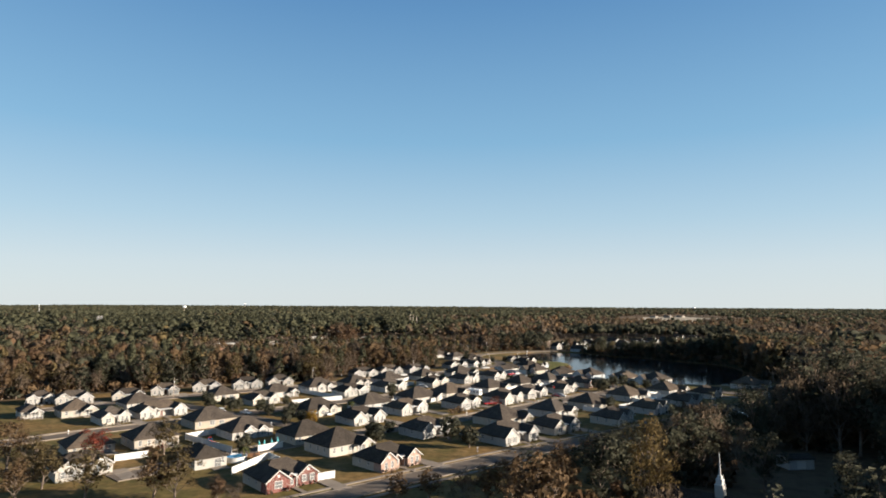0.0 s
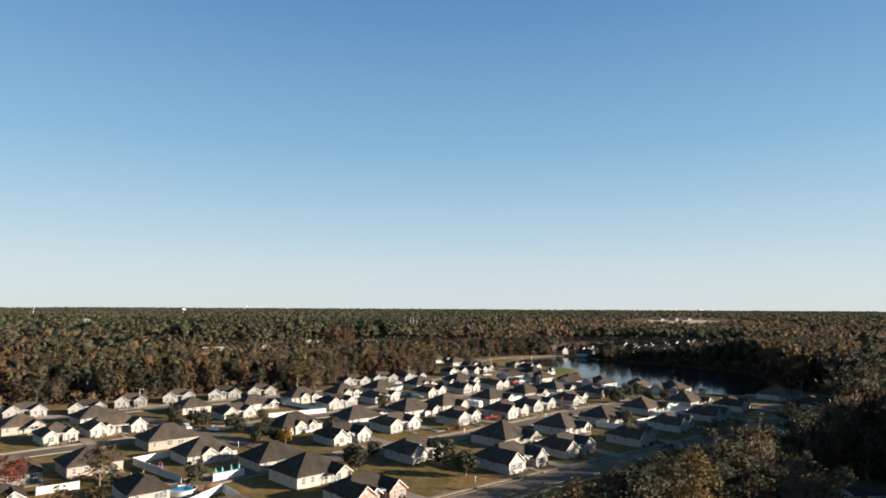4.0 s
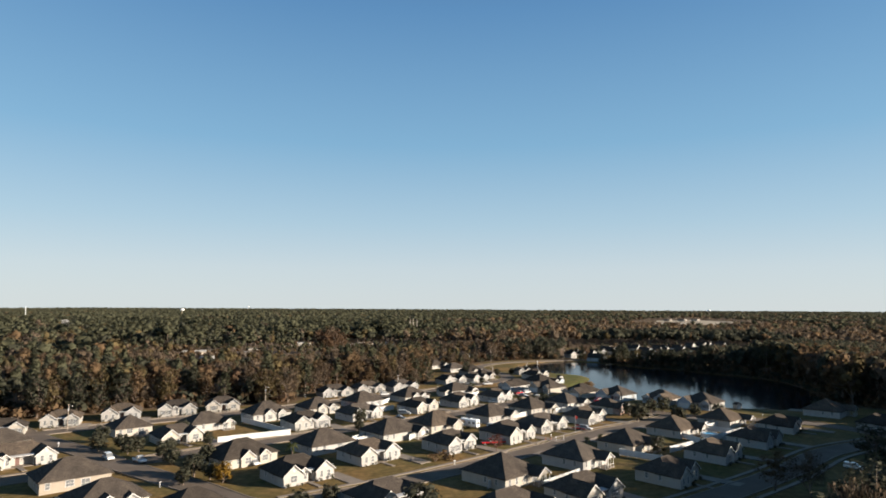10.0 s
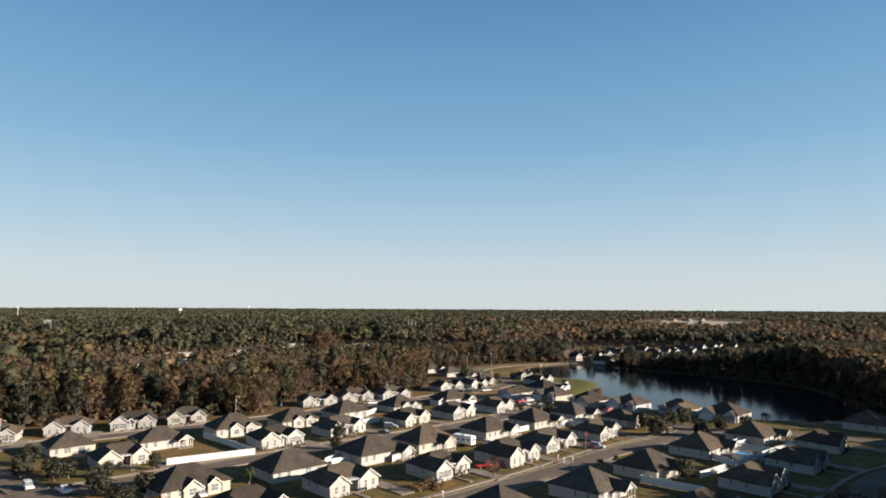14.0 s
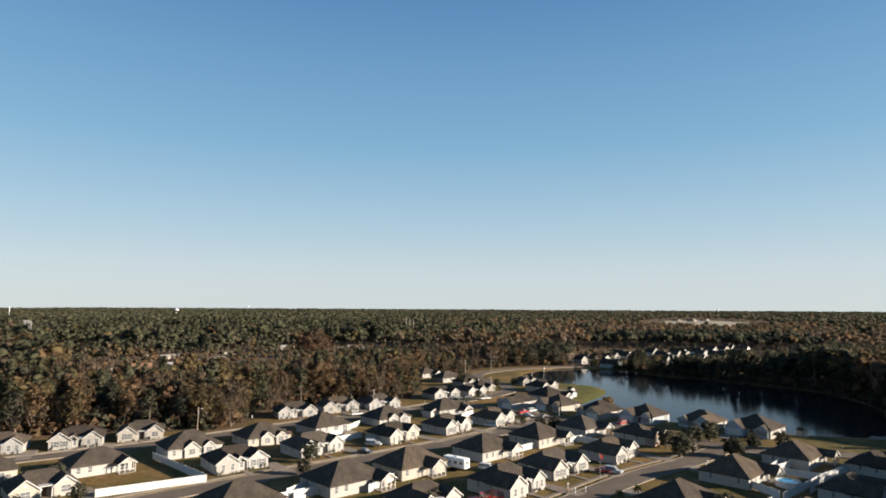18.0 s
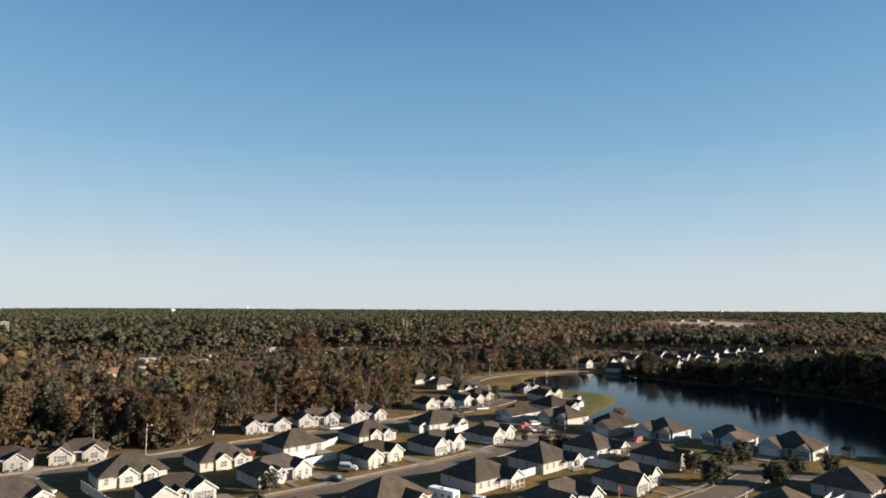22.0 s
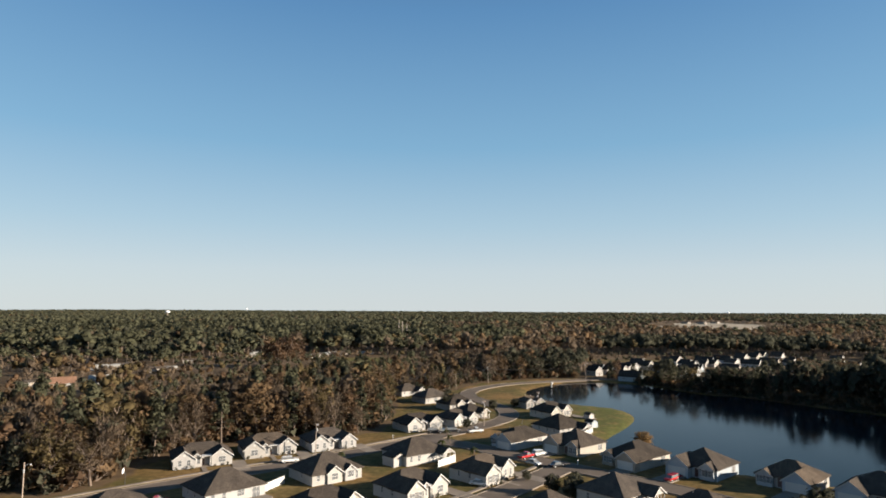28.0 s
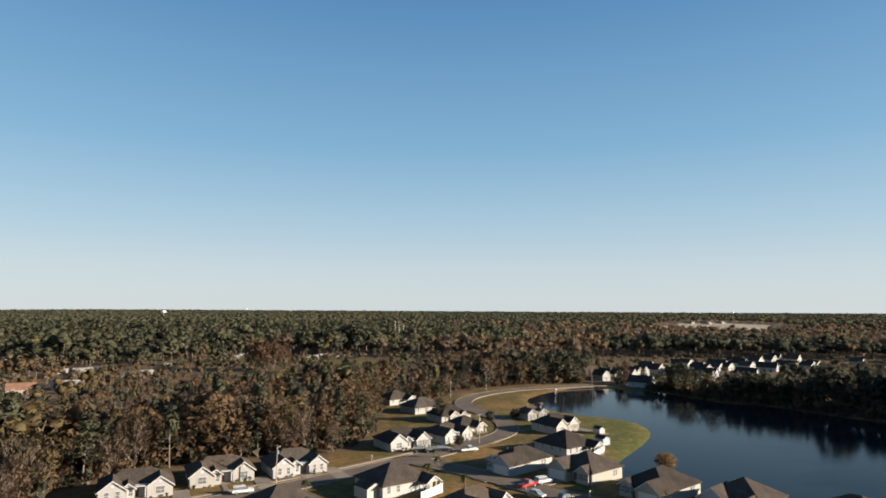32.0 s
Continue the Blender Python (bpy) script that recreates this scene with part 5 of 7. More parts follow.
tall = 1 + 0.75 * np.clip(field(px, py, 14, 9) + 0.4, 0, 1)
third = rng.uniform(size=len(px)) < 0.35
for s, q in (("brush", ok & ~pick & ~third), ("red_brush", ok & ~pick & third), ("green_brush", ok & pick)):
    grove("undergrowth", "tangled undergrowth at the edge of the woods", s, px[q], py[q], rng.uniform(2.2, 5.0, q.sum()) * tall[q], 60)
px, py, rng = scatter(56, 180, 380, 600, 2.5, 41)
wet = np.maximum(inside(px, py, LAKE), inside(px, py, POND))
q = (wet < -1.0) & (wet > -5.5) & (px + 0.25 * py > 205)
grove("undergrowth", "reeds and low brush along the lake bank", "green_brush", px[q], py[q], rng.uniform(1.2, 3.4, q.sum()), 30)
# young growth in the clearings to the north-west
px, py, rng = scatter(-340, -140, 505, 810, 5.0, 31)
ok = ~clear(px, py) & (np.hypot(px + 132, py - 715) > 42) & ~((px > -275) & (px < -215) & (py > 490) & (py < 548))
pick = rng.uniform(size=len(px))
for s, q in (("scrub", ok & (pick < 0.45)), ("oak", ok & (pick > 0.45) & (pick < 0.62)), ("olive", ok & (pick > 0.62) & (pick < 0.72))):
    grove("scrub", "low young trees between the homes in the clearing", s, px[q], py[q], rng.uniform(2.5, 5.5, q.sum()), 70, spread=1.5)
for i, (x, y, h, s) in enumerate(EDGE):
    tree(x, y, h, s, i, leaves=800)


# ---- things round the houses ----
MAT["gold_bush"] = leaf_mat("golden_brown_bush", [(0.3, (0.19, 0.12, 0.054)), (0.7, (0.255, 0.163, 0.076))], 0.4)
for key, c in (("car_white", (0.72, 0.72, 0.71)), ("car_silver", (0.38, 0.39, 0.40)), ("car_red", (0.45, 0.015, 0.02)), ("car_black", (0.012, 0.012, 0.014))):
    m, nt, b = material(key, 0.28, 0.0, 0.5)
    nt.links.new(ramp(nt, noise_tex(nt, 1.2, 5), [(0.3, tuple(x * 0.9 for x in c)), (0.7, c)]), b.inputs["Base Color"])
    b.inputs["Coat Weight"].default_value = 0.6
    MAT[key] = m
MAT["red_plastic"] = plain("red_plastic", (0.55, 0.03, 0.02), 0.1, 1.0, 0.5)
MAT["blue_plastic"] = plain("blue_plastic", (0.04, 0.16, 0.45), 0.1, 1.0, 0.5)
MAT["teal_cloth"] = plain("teal_cloth", (0.10, 0.36, 0.38), 0.12, 1.5, 0.9)
MAT["orange_plastic"] = plain("orange_plastic", (0.60, 0.14, 0.03), 0.1, 1.5, 0.6)
MAT["deck"] = plain("orange_brown_deck_boards", (0.32, 0.15, 0.06), 0.25, 1.5, 0.8, rnd=0.2)
MAT["palm_leaf"] = leaf_mat("palm_fronds", [(0.3, (0.045, 0.055, 0.02)), (0.7, (0.09, 0.095, 0.035))], 0.5)
MAT["tin"] = plain("pale_metal_roof", (0.36, 0.34, 0.30), 0.15, 0.4, 0.5, 0.2)
MAT["clay_roof"] = plain("orange_brown_roof", (0.21, 0.115, 0.072), 0.2, 0.4, 0.85)
MAT["tank"] = plain("white_tank_paint", (0.85, 0.86, 0.86), 0.04, 0.1, 0.5)
m, nt, b = material("pool_water", 0.04, 0, 0.5)
b.inputs["Base Color"].default_value = (0.03, 0.22, 0.42, 1)
bump(nt, b, noise_tex(nt, 2.0, 3), 0.1, 0.05)
MAT["pool_water"] = m


def fence(x0, y0, x1, y1, h=1.83, mat="vinyl", label="white vinyl privacy fence round a back garden"):
    """Posts with caps and tongue-and-groove panels between them."""
    d = Vector((x1 - x0, y1 - y0))
    n = max(1, round(d.length / 2.44))
    step = d.length / n
    f = root("fence", x0, y0, 0, math.degrees(math.atan2(d.y, d.x)), label=label, category="fence", group="garden fences")
    key = ("fence_post", mat, h)
    if key not in CACHE:
        bm = bmesh.new()
        box(bm, -0.065, 0.065, -0.065, 0.065, -0.3, h + 0.06)
        top = [v for v in bm.verts if v.co.z > h]
        bmesh.ops.translate(bm, verts=top, vec=(0, 0, 0.0))
        bmesh.ops.inset_individual(bm, faces=[q for q in bm.faces if q.normal.z > 0.5 or q.calc_center_median().z > h + 0.05], thickness=-0.02, depth=0.05)
        me = bpy.data.meshes.new("post")
        bm.to_mesh(me)
        bm.free()
        me.materials.append(MAT[mat])
        CACHE[key] = me
    key2 = ("fence_panel", mat, h, round(step, 2))
    if key2 not in CACHE:
        bm = bmesh.new()
        w = step - 0.14
        xs_ = [0.07 + w * k / 8 for k in range(9)]
        zs_ = [0.03, 0.2, h - 0.22, h - 0.02]
        lattice(bm, xs_, zs_, lambda i, j: True, -0.022, 0.022)
        bmesh.ops.inset_individual(bm, faces=[q for q in bm.faces if abs(q.normal.y) > 0.5 or abs(abs(q.calc_center_median().y) - 0.022) < 1e-4], thickness=0.012, depth=0.006)
        me = bpy.data.meshes.new("panel")
        bm.to_mesh(me)
        bm.free()
        me.materials.append(MAT[mat])
        CACHE[key2] = me
    for k in range(n + 1):
        shared("post", CACHE[key], f, "", pose(k * step, 0, 0))
    for k in range(n):
        shared("panel", CACHE[key2], f, "", pose(k * step, 0, 0))
    return f


def palm(x, y, h, seed):
    rng = np.random.RandomState(seed)
    t = root("palm_tree", x, y, -0.1, seed * 47, label="Small palm with drooping green fronds beside the street", category="palm tree")
    bm = bmesh.new()
    for k in range(5):
        tube(bm, (0.04 * k, 0, h * 0.62 * k / 5), (0.04 * (k + 1), 0, h * 0.62 * (k + 1) / 5), 0.17 - 0.012 * k, 0.15 - 0.012 * k, 7)
    part("trunk", bm, "bark", t)
    vs, fs = [], []
    top = np.array([0.2, 0, h * 0.62])
    for k in range(26):
        a, up = rng.uniform(0, 6.28), rng.uniform(-0.35, 1.2)
        ln = h * rng.uniform(0.30, 0.44)
        d = np.array([math.cos(a), math.sin(a), 0])
        side = np.array([-d[1], d[0], 0])
        prev = None
        for s in range(6):
            u = s / 5
            c = top + d * ln * u * math.cos(up * 0.7) + np.array([0, 0, ln * (up * 0.75 * u - 0.75 * u * u)])
            w = 0.16 * h / 4 * math.sin(math.pi * (0.12 + 0.86 * u)) + 0.01
            row = [len(vs), len(vs) + 1, len(vs) + 2]
            vs += [c - side * w - (0, 0, w * 0.5), c, c + side * w - (0, 0, w * 0.5)]
            if prev:
                fs += [[prev[0], prev[1], row[1], row[0]], [prev[1], prev[2], row[2], row[1]]]
            prev = row
    me = to_mesh("fronds", [(np.array(vs), np.array(fs), 0)], ["palm_leaf"])
    shared("crown", me, t)
    return t


def car(x, y, rz, kind="sedan", colour="white"):
    """Body with cabin, glass, lamps and wheels."""
    ln, hgt = {"sedan": (4.7, 1.45), "suv": (4.8, 1.75), "pickup": (5.6, 1.8)}[kind]
    name = {"sedan": "car", "suv": "car", "pickup": "pickup_truck"}[kind]
    words = {"sedan": "saloon car", "suv": "sport utility car", "pickup": "pickup truck"}[kind]
    key = ("car", kind, colour)
    if key in CACHE:
        return copy_thing(CACHE[key], pose(x, y, 0.08, 0, 0, rz))
    c = root(name, x, y, 0.08, rz, label=colour.capitalize() + " " + words + " parked by a house", category="truck" if kind == "pickup" else "car", group="parked cars")
    CACHE[key] = c
    hw = 0.9
    belt = hgt * 0.56
    prof = {"sedan": [(-0.5, 0.25), (-0.5, 0.52), (-0.36, 0.56), (0.24, 0.56), (0.47, 0.48), (0.5, 0.25)],
            "suv": [(-0.5, 0.25), (-0.5, 0.56), (-0.48, 0.57), (0.22, 0.57), (0.47, 0.52), (0.5, 0.25)],
            "pickup": [(-0.5, 0.3), (-0.5, 0.56), (-0.10, 0.57), (0.22, 0.57), (0.47, 0.54), (0.5, 0.3)]}[kind]
    bm = bmesh.new()
    left = [bm.verts.new((px_ * ln, -hw, pz * hgt)) for px_, pz in prof]
    right = [bm.verts.new((px_ * ln, hw, pz * hgt)) for px_, pz in prof]
    bm.faces.new(left[::-1])
    bm.faces.new(right)
    for i in range(len(prof)):
        j = (i + 1) % len(prof)
        bm.faces.new((left[i], left[j], right[j], right[i]))
    bmesh.ops.recalc_face_normals(bm, faces=bm.faces)
    bmesh.ops.bevel(bm, geom=list(bm.edges), offset=0.07, segments=2, affect='EDGES')
    part("body", bm, "car_" + colour, c)
    cab = {"sedan": (-0.34, -0.22, 0.10, 0.26), "suv": (-0.49, -0.44, 0.10, 0.24), "pickup": (-0.08, -0.05, 0.12, 0.24)}[kind]

    def cabin(z0, z1, inset, grow):
        b2 = bmesh.new()
        v = []
        for px_, pz, w in ((cab[0] * ln - grow, z0, hw - 0.08), (cab[3] * ln + grow, z0, hw - 0.08), (cab[2] * ln, z1, hw - 0.2), (cab[1] * ln, z1, hw - 0.2)):
            v.append((b2.verts.new((px_, -w + inset, pz)), b2.verts.new((px_, w - inset, pz))))
        b2.faces.new([q[0] for q in v])
        b2.faces.new([q[1] for q in v][::-1])
        for i in range(4):
            j = (i + 1) % 4
            b2.faces.new((v[i][0], v[i][1], v[j][1], v[j][0]))
        bmesh.ops.recalc_face_normals(b2, faces=b2.faces)
        return b2
    part("glass", cabin(belt - 0.02, hgt - 0.06, 0.0, 0.0), "glass", c, "dark window glass")
    b2 = bmesh.new()
    box(b2, cab[1] * ln - 0.02, cab[2] * ln + 0.02, -hw + 0.16, hw - 0.16, hgt - 0.08, hgt)
    bmesh.ops.bevel(b2, geom=list(b2.edges), offset=0.03, segments=1, affect='EDGES')
    part("roof", b2, "car_" + colour, c)
    if kind == "pickup":
        b2 = bmesh.new()
        box(b2, -ln / 2 + 0.1, -ln * 0.1, -hw + 0.12, hw - 0.12, belt - 0.01, belt + 0.012)
        part("load_bed", b2, "dark", c, "dark open load bed")
    for sx in (-1, 1):
        for sy in (-1, 1):
            b2 = bmesh.new()
            tube(b2, (sx * ln * 0.31, sy * (hw - 0.2), 0.34), (sx * ln * 0.31, sy * (hw + 0.02), 0.34), 0.34, 0.34, 14)
            w = part("wheel", b2, "rubber", c)
            b2 = bmesh.new()
            tube(b2, (sx * ln * 0.31, sy * (hw - 0.02), 0.34), (sx * ln * 0.31, sy * (hw + 0.035), 0.34), 0.2, 0.17, 10)
            part("rim", b2, "metal", w)
            b2 = bmesh.new()
            z = hgt * 0.42
            box(b2, sx * ln * 0.5 - 0.05 - 0.04 * sx, sx * ln * 0.5 + 0.05 - 0.04 * sx, sy * 0.62 - 0.16, sy * 0.62 + 0.16, z - 0.07, z + 0.07)
            part("headlight" if sx > 0 else "tail_light", b2, "metal" if sx > 0 else "red_plastic", c)
    return c


def pole(x, y, h, i):
    p = root("street_lamp", x, y, -0.2, 35 + 50 * i, label="Weathered wooden pole with a street light on an arm", category="lamp post", group="poles along the streets")
    bm = bmesh.new()
    tube(bm, (0, 0, 0), (0, 0, h + 0.2), 0.15, 0.10, 9)
    part("post", bm, "pole", p)
    bm = bmesh.new()
    tube(bm, (0, 0, h - 0.7), (0.5, 0, h - 0.35), 0.035, 0.035)
    tube(bm, (0.5, 0, h - 0.35), (1.3, 0, h - 0.3), 0.035, 0.03)
    part("arm", bm, "metal", p)
    bm = bmesh.new()
    tube(bm, (1.2, 0, h - 0.52), (1.2, 0, h - 0.28), 0.24, 0.14, 10)
    part("lamp_head", bm, "trim", p)
    bm = bmesh.new()
    tube(bm, (0, -0.28, h - 2.0), (0, -0.28, h - 1.2), 0.17, 0.17, 10)
    part("transformer", bm, "metal", p)
    bm = bmesh.new()
    box(bm, -0.06, 0.06, -0.8, 0.8, h - 0.15, h)
    part("crossarm", bm, "pole", p)


def mailbox(x, y):
    key = "mailbox"
    if key in CACHE:
        return copy_thing(CACHE[key], pose(x, y, 0.0, 0, 0, 50 + x % 40))
    p = CACHE[key] = root("mailbox", x, y, 0, 50, label="White mailbox on a white post by the kerb", category="mailbox", group="mailboxes")
    bm = bmesh.new()
    box(bm, -0.07, 0.07, -0.07, 0.07, -0.2, 1.15)
    part("post", bm, "vinyl", p)
    bm = bmesh.new()
    tube(bm, (-0.26, 0, 1.22), (0.26, 0, 1.22), 0.13, 0.13, 12)
    part("box", bm, "vinyl", p)
    bm = bmesh.new()
    box(bm, -0.02, 0.02, 0.13, 0.15, 1.18, 1.38)
    part("flag", bm, "red_plastic", p, "small red flag")
    return p


def shed(x, y, rz, w, d, h, wall="white", roofm="roof", label="Small white garden shed on the grass", drop=-0.15):
    s = root("shed", x, y, drop, rz, label=label, category="shed")
    bm = bmesh.new()
    wg = Wing(-w / 2, w / 2, -d / 2, d / 2, h * 0.72)
    wg.opening(0, w / 2, 0.02, min(1.0, w * 0.5), h * 0.6)
    wg.mesh(bm)
    gable_end(bm, *wg.side(0), h * 0.72, 0.56 * h / w)
    gable_end(bm, *wg.side(2), h * 0.72, 0.56 * h / w)
    part("wall", bm, wall, s, "", True)
    panel_door(s, "door", *wg.side(0), w / 2, 0.02, min(1.0, w * 0.5), h * 0.6, "garage", 3, 2)
    bm = bmesh.new()
    gable_roof(bm, -d / 2 - 0.2, d / 2 + 0.2, 0, w / 2, h * 0.72, 0.56 * h / w, 1, 0.15, 0.1)
    part("roof", bm, roofm, s, "", True)
    return s


def round_pool(x, y, r, deck=False):
    p = root("swimming_pool", x, y, 0, 20, label="Round above-ground pool with a white rim" + (" and a wooden deck" if deck else ""), category="pool")
    bm = bmesh.new()
    n = 32
    rings = []
    for rr, z in ((r, -0.1), (r, 1.2), (r + 0.12, 1.2), (r + 0.12, 1.27), (r - 0.12, 1.27), (r - 0.12, 0.9)):
        rings.append([bm.verts.new((rr * math.cos(2 * math.pi * k / n), rr * math.sin(2 * math.pi * k / n), z)) for k in range(n)])
    for a_, b_ in zip(rings, rings[1:]):
        for k in range(n):
            bm.faces.new((a_[k], a_[(k + 1) % n], b_[(k + 1) % n], b_[k]))
    part("rim", bm, "vinyl", p)
    bm = bmesh.new()
    poly(bm, [((r - 0.1) * math.cos(2 * math.pi * k / n), (r - 0.1) * math.sin(2 * math.pi * k / n), 1.05) for k in range(n)])
    part("water", bm, "pool_water", p, "clear blue pool water")
    if deck:
        for k in range(14):
            bm = bmesh.new()
            box(bm, r + 0.15, r + 3.2, -2.4 + k * 0.35, -2.4 + k * 0.35 + 0.32, 1.1, 1.15)
            part("board", bm, "deck", p)
        for k in range(5):
            bm = bmesh.new()
            box(bm, r + 3.1, r + 3.2, -2.4 + k * 1.18, -2.3 + k * 1.18, -0.1, 2.05)
            part("post", bm, "deck", p)
        for z in (1.5, 2.0):
            bm = bmesh.new()
            box(bm, r + 3.12, r + 3.18, -2.4, 2.5, z, z + 0.09)
            part("rail", bm, "deck", p)
    return p


def playset(x, y):
    p = root("playset", x, y, 0, 40, label="Red and blue plastic children's climbing tower with a slide", category="playground toy")
    for sx in (-1, 1):
        for sy in (-1, 1):
            bm = bmesh.new()
            tube(bm, (sx * 0.7, sy * 0.7, -0.1), (sx * 0.7, sy * 0.7, 2.3), 0.09, 0.09, 8)
            part("post", bm, "blue_plastic", p)
    bm = bmesh.new()
    box(bm, -0.8, 0.8, -0.8, 0.8, 1.0, 1.12)
    part("platform", bm, "red_plastic", p)
    bm = bmesh.new()
    gable_roof(bm, -0.9, 0.9, 0, 0.8, 2.35, 0.7, 1, 0.1, 0.08)
    part("roof", bm, "red_plastic", p)
    bm = bmesh.new()
    for k in range(6):
        u, w = k / 6, (k + 1) / 6
        poly(bm, [(0.8 + 2 * u, -0.3, 1.1 * (1 - u) ** 1.4), (0.8 + 2 * w, -0.3, 1.1 * (1 - w) ** 1.4), (0.8 + 2 * w, 0.3, 1.1 * (1 - w) ** 1.4), (0.8 + 2 * u, 0.3, 1.1 * (1 - u) ** 1.4)])
    bmesh.ops.remove_doubles(bm, verts=bm.verts, dist=0.001)
    bmesh.ops.solidify(bm, geom=list(bm.faces), thickness=0.05)
    part("slide", bm, "red_plastic", p)
    return p


def patio_umbrella(x, y):
    key = "patio_umbrella"
    if key in CACHE:
        return copy_thing(CACHE[key], pose(x, y, 0.05, 0, 0, x * 40 % 90))
    u = CACHE[key] = root("patio_umbrella", x, y, 0.05, 0, label="Closed teal patio umbrella on a white pole", category="umbrella", group="closed patio umbrellas")
    bm = bmesh.new()
    tube(bm, (0, 0, 0.1), (0, 0, 2.6), 0.03, 0.03, 8)
    part("pole", bm, "trim", u)
    bm = bmesh.new()
    tube(bm, (0, 0, -0.05), (0, 0, 0.12), 0.28, 0.24, 14)
    part("base", bm, "concrete", u)
    bm = bmesh.new()
    rings = []
    for z, r in ((1.15, 0.2), (1.5, 0.26), (2.1, 0.17), (2.55, 0.04)):
        rings.append([bm.verts.new((r * (1 + 0.22 * (k % 2)) * math.cos(math.pi * k / 8), r * (1 + 0.22 * (k % 2)) * math.sin(math.pi * k / 8), z)) for k in range(16)])
    for a_, b_ in zip(rings, rings[1:]):
        for k in range(16):
            bm.faces.new((a_[k], a_[(k + 1) % 16], b_[(k + 1) % 16], b_[k]))
    bm.faces.new(rings[0][::-1])
    part("canopy", bm, "teal_cloth", u, "folded teal cloth")
    return u


def traffic_cone(x, y):
    c = root("traffic_cone", x, y, -0.1, 20, label="Orange traffic cone on a front lawn", category="traffic cone", group="traffic cones")
    bm = bmesh.new()
    box(bm, -0.22, 0.22, -0.22, 0.22, 0.0, 0.05)
    part("base", bm, "orange_plastic", c)
    bm = bmesh.new()
    tube(bm, (0, 0, 0.05), (0, 0, 0.9), 0.16, 0.03, 12)
    part("cone", bm, "orange_plastic", c)
    return c


def basketball_hoop(x, y, rz):
    h = root("basketball_hoop", x, y, -0.1, rz, label="Basketball hoop with a white backboard beside the street", category="basketball hoop")
    bm = bmesh.new()
    tube(bm, (0, 0, 0), (0, 0, 3.0), 0.07, 0.06, 8)
    tube(bm, (0, 0, 3.0), (0.5, 0, 3.3), 0.05, 0.05, 8)
    part("post", bm, "dark", h)
    bm = bmesh.new()
    box(bm, 0.5, 0.55, -0.9, 0.9, 2.9, 4.0)
    bmesh.ops.bevel(bm, geom=list(bm.edges), offset=0.015, segments=1, affect='EDGES')
    part("backboard", bm, "tank", h, "white backboard")
    bm = bmesh.new()
    for k in range(12):
        p, q = 2 * math.pi * k / 12, 2 * math.pi * (k + 1) / 12
        tube(bm, (0.8 + 0.23 * math.cos(p), 0.23 * math.sin(p), 3.05), (0.8 + 0.23 * math.cos(q), 0.23 * math.sin(q), 3.05), 0.015, 0.015, 5)
    part("rim", bm, "orange_plastic", h, "orange rim")
    return h


def camper(x, y, rz):
    c = root("camper_trailer", x, y, 0.05, rz, label="White travel trailer with dark windows parked behind a house", category="camper")
    bm = bmesh.new()
    box(bm, -3.6, 3.6, -1.2, 1.2, 0.55, 3.1)
    bmesh.ops.bevel(bm, geom=list(bm.edges), offset=0.18, segments=2, affect='EDGES')
    part("body", bm, "tank", c)
    for x_ in (-2.4, -0.6, 1.6):
        for s in (-1, 1):
            bm = bmesh.new()
            box(bm, x_ - 0.45, x_ + 0.45, s * 1.2 - 0.015, s * 1.2 + 0.015, 1.6, 2.3)
            part("window", bm, "glass", c)
    bm = bmesh.new()
    box(bm, -3.615, -3.59, -0.8, 0.8, 1.5, 2.4)
    part("window", bm, "glass", c)
    for x_ in (-0.5, 0.4):
        for s in (-1, 1):
            bm = bmesh.new()
            tube(bm, (x_, s * 1.0, 0.33), (x_, s * 1.2, 0.33), 0.34, 0.34, 12)
            part("wheel", bm, "rubber", c)
    bm = bmesh.new()
    box(bm, -0.4, 0.4, -0.35, 0.35, 3.1, 3.32)
    part("roof_vent", bm, "trim", c)
    bm = bmesh.new()
    tube(bm, (3.6, 0, 0.6), (4.6, 0, 0.5), 0.06, 0.06)
    tube(bm, (4.4, 0, -0.05), (4.4, 0, 0.55), 0.04, 0.04)
    part("hitch", bm, "dark", c)


# white privacy fences
fence(-94.5, 268.6, -76.5, 283.9)
fence(-76.5, 283.9, -102.8, 304.0)
fence(-58.0, 261.2, -51.0, 274.0)
fence(-50.3, 272.8, -44.7, 281.1)
fence(-35.6, 281.1, -31.3, 294.5)
fence(-53.3, 271.9, -44.4, 282.0)
fence(-7.6, 229.8, 2.1, 242.3)
fence(-10.3, 248.9, 2.1, 242.3)
fence(28.8, 269.7, 36.3, 279.1)
fence(28.8, 269.7, 41.1, 261.5)
fence(44.3, 275.4, 53.9, 285.4)
fence(56.8, 288.2, 75.5, 309.7)
fence(71.5, 304.5, 88.7, 324.5)
fence(51.2, 303.3, 56.7, 289.7)
fence(63.3, 314.5, 72.0, 326.3)
fence(63.9, 313.2, 71.5, 320.9)
fence(65.1, 312.9, 74.9, 306.0)
fence(65.4, 295.1, 76.8, 310.1)
fence(76.8, 310.1, 91.4, 325.0)
fence(-70.5, 157.3, -67.7, 174.3)
fence(-67.7, 174.3, -47.5, 154.1)
fence(-47.5, 154.1, -44.0, 157.6)
fence(-103.1, 195.0, -95.0, 209.7)
fence(-103.1, 195.0, -80.7, 179.4)
fence(-107.7, 165.8, -101.7, 171.8)
fence(-73.7, 181.7, -68.8, 188.3)
fence(5.6, 232.1, 15.0, 244.9)
fence(-3.6, 325.5, 3.5, 334.6)
fence(14.2, 343.1, 18.2, 346.9)
fence(16.6, 345.6, 24.5, 340.6)
fence(16.4, 426.0, 22.1, 439.9)
fence(-24.1, 383.0, -20.3, 389.7)
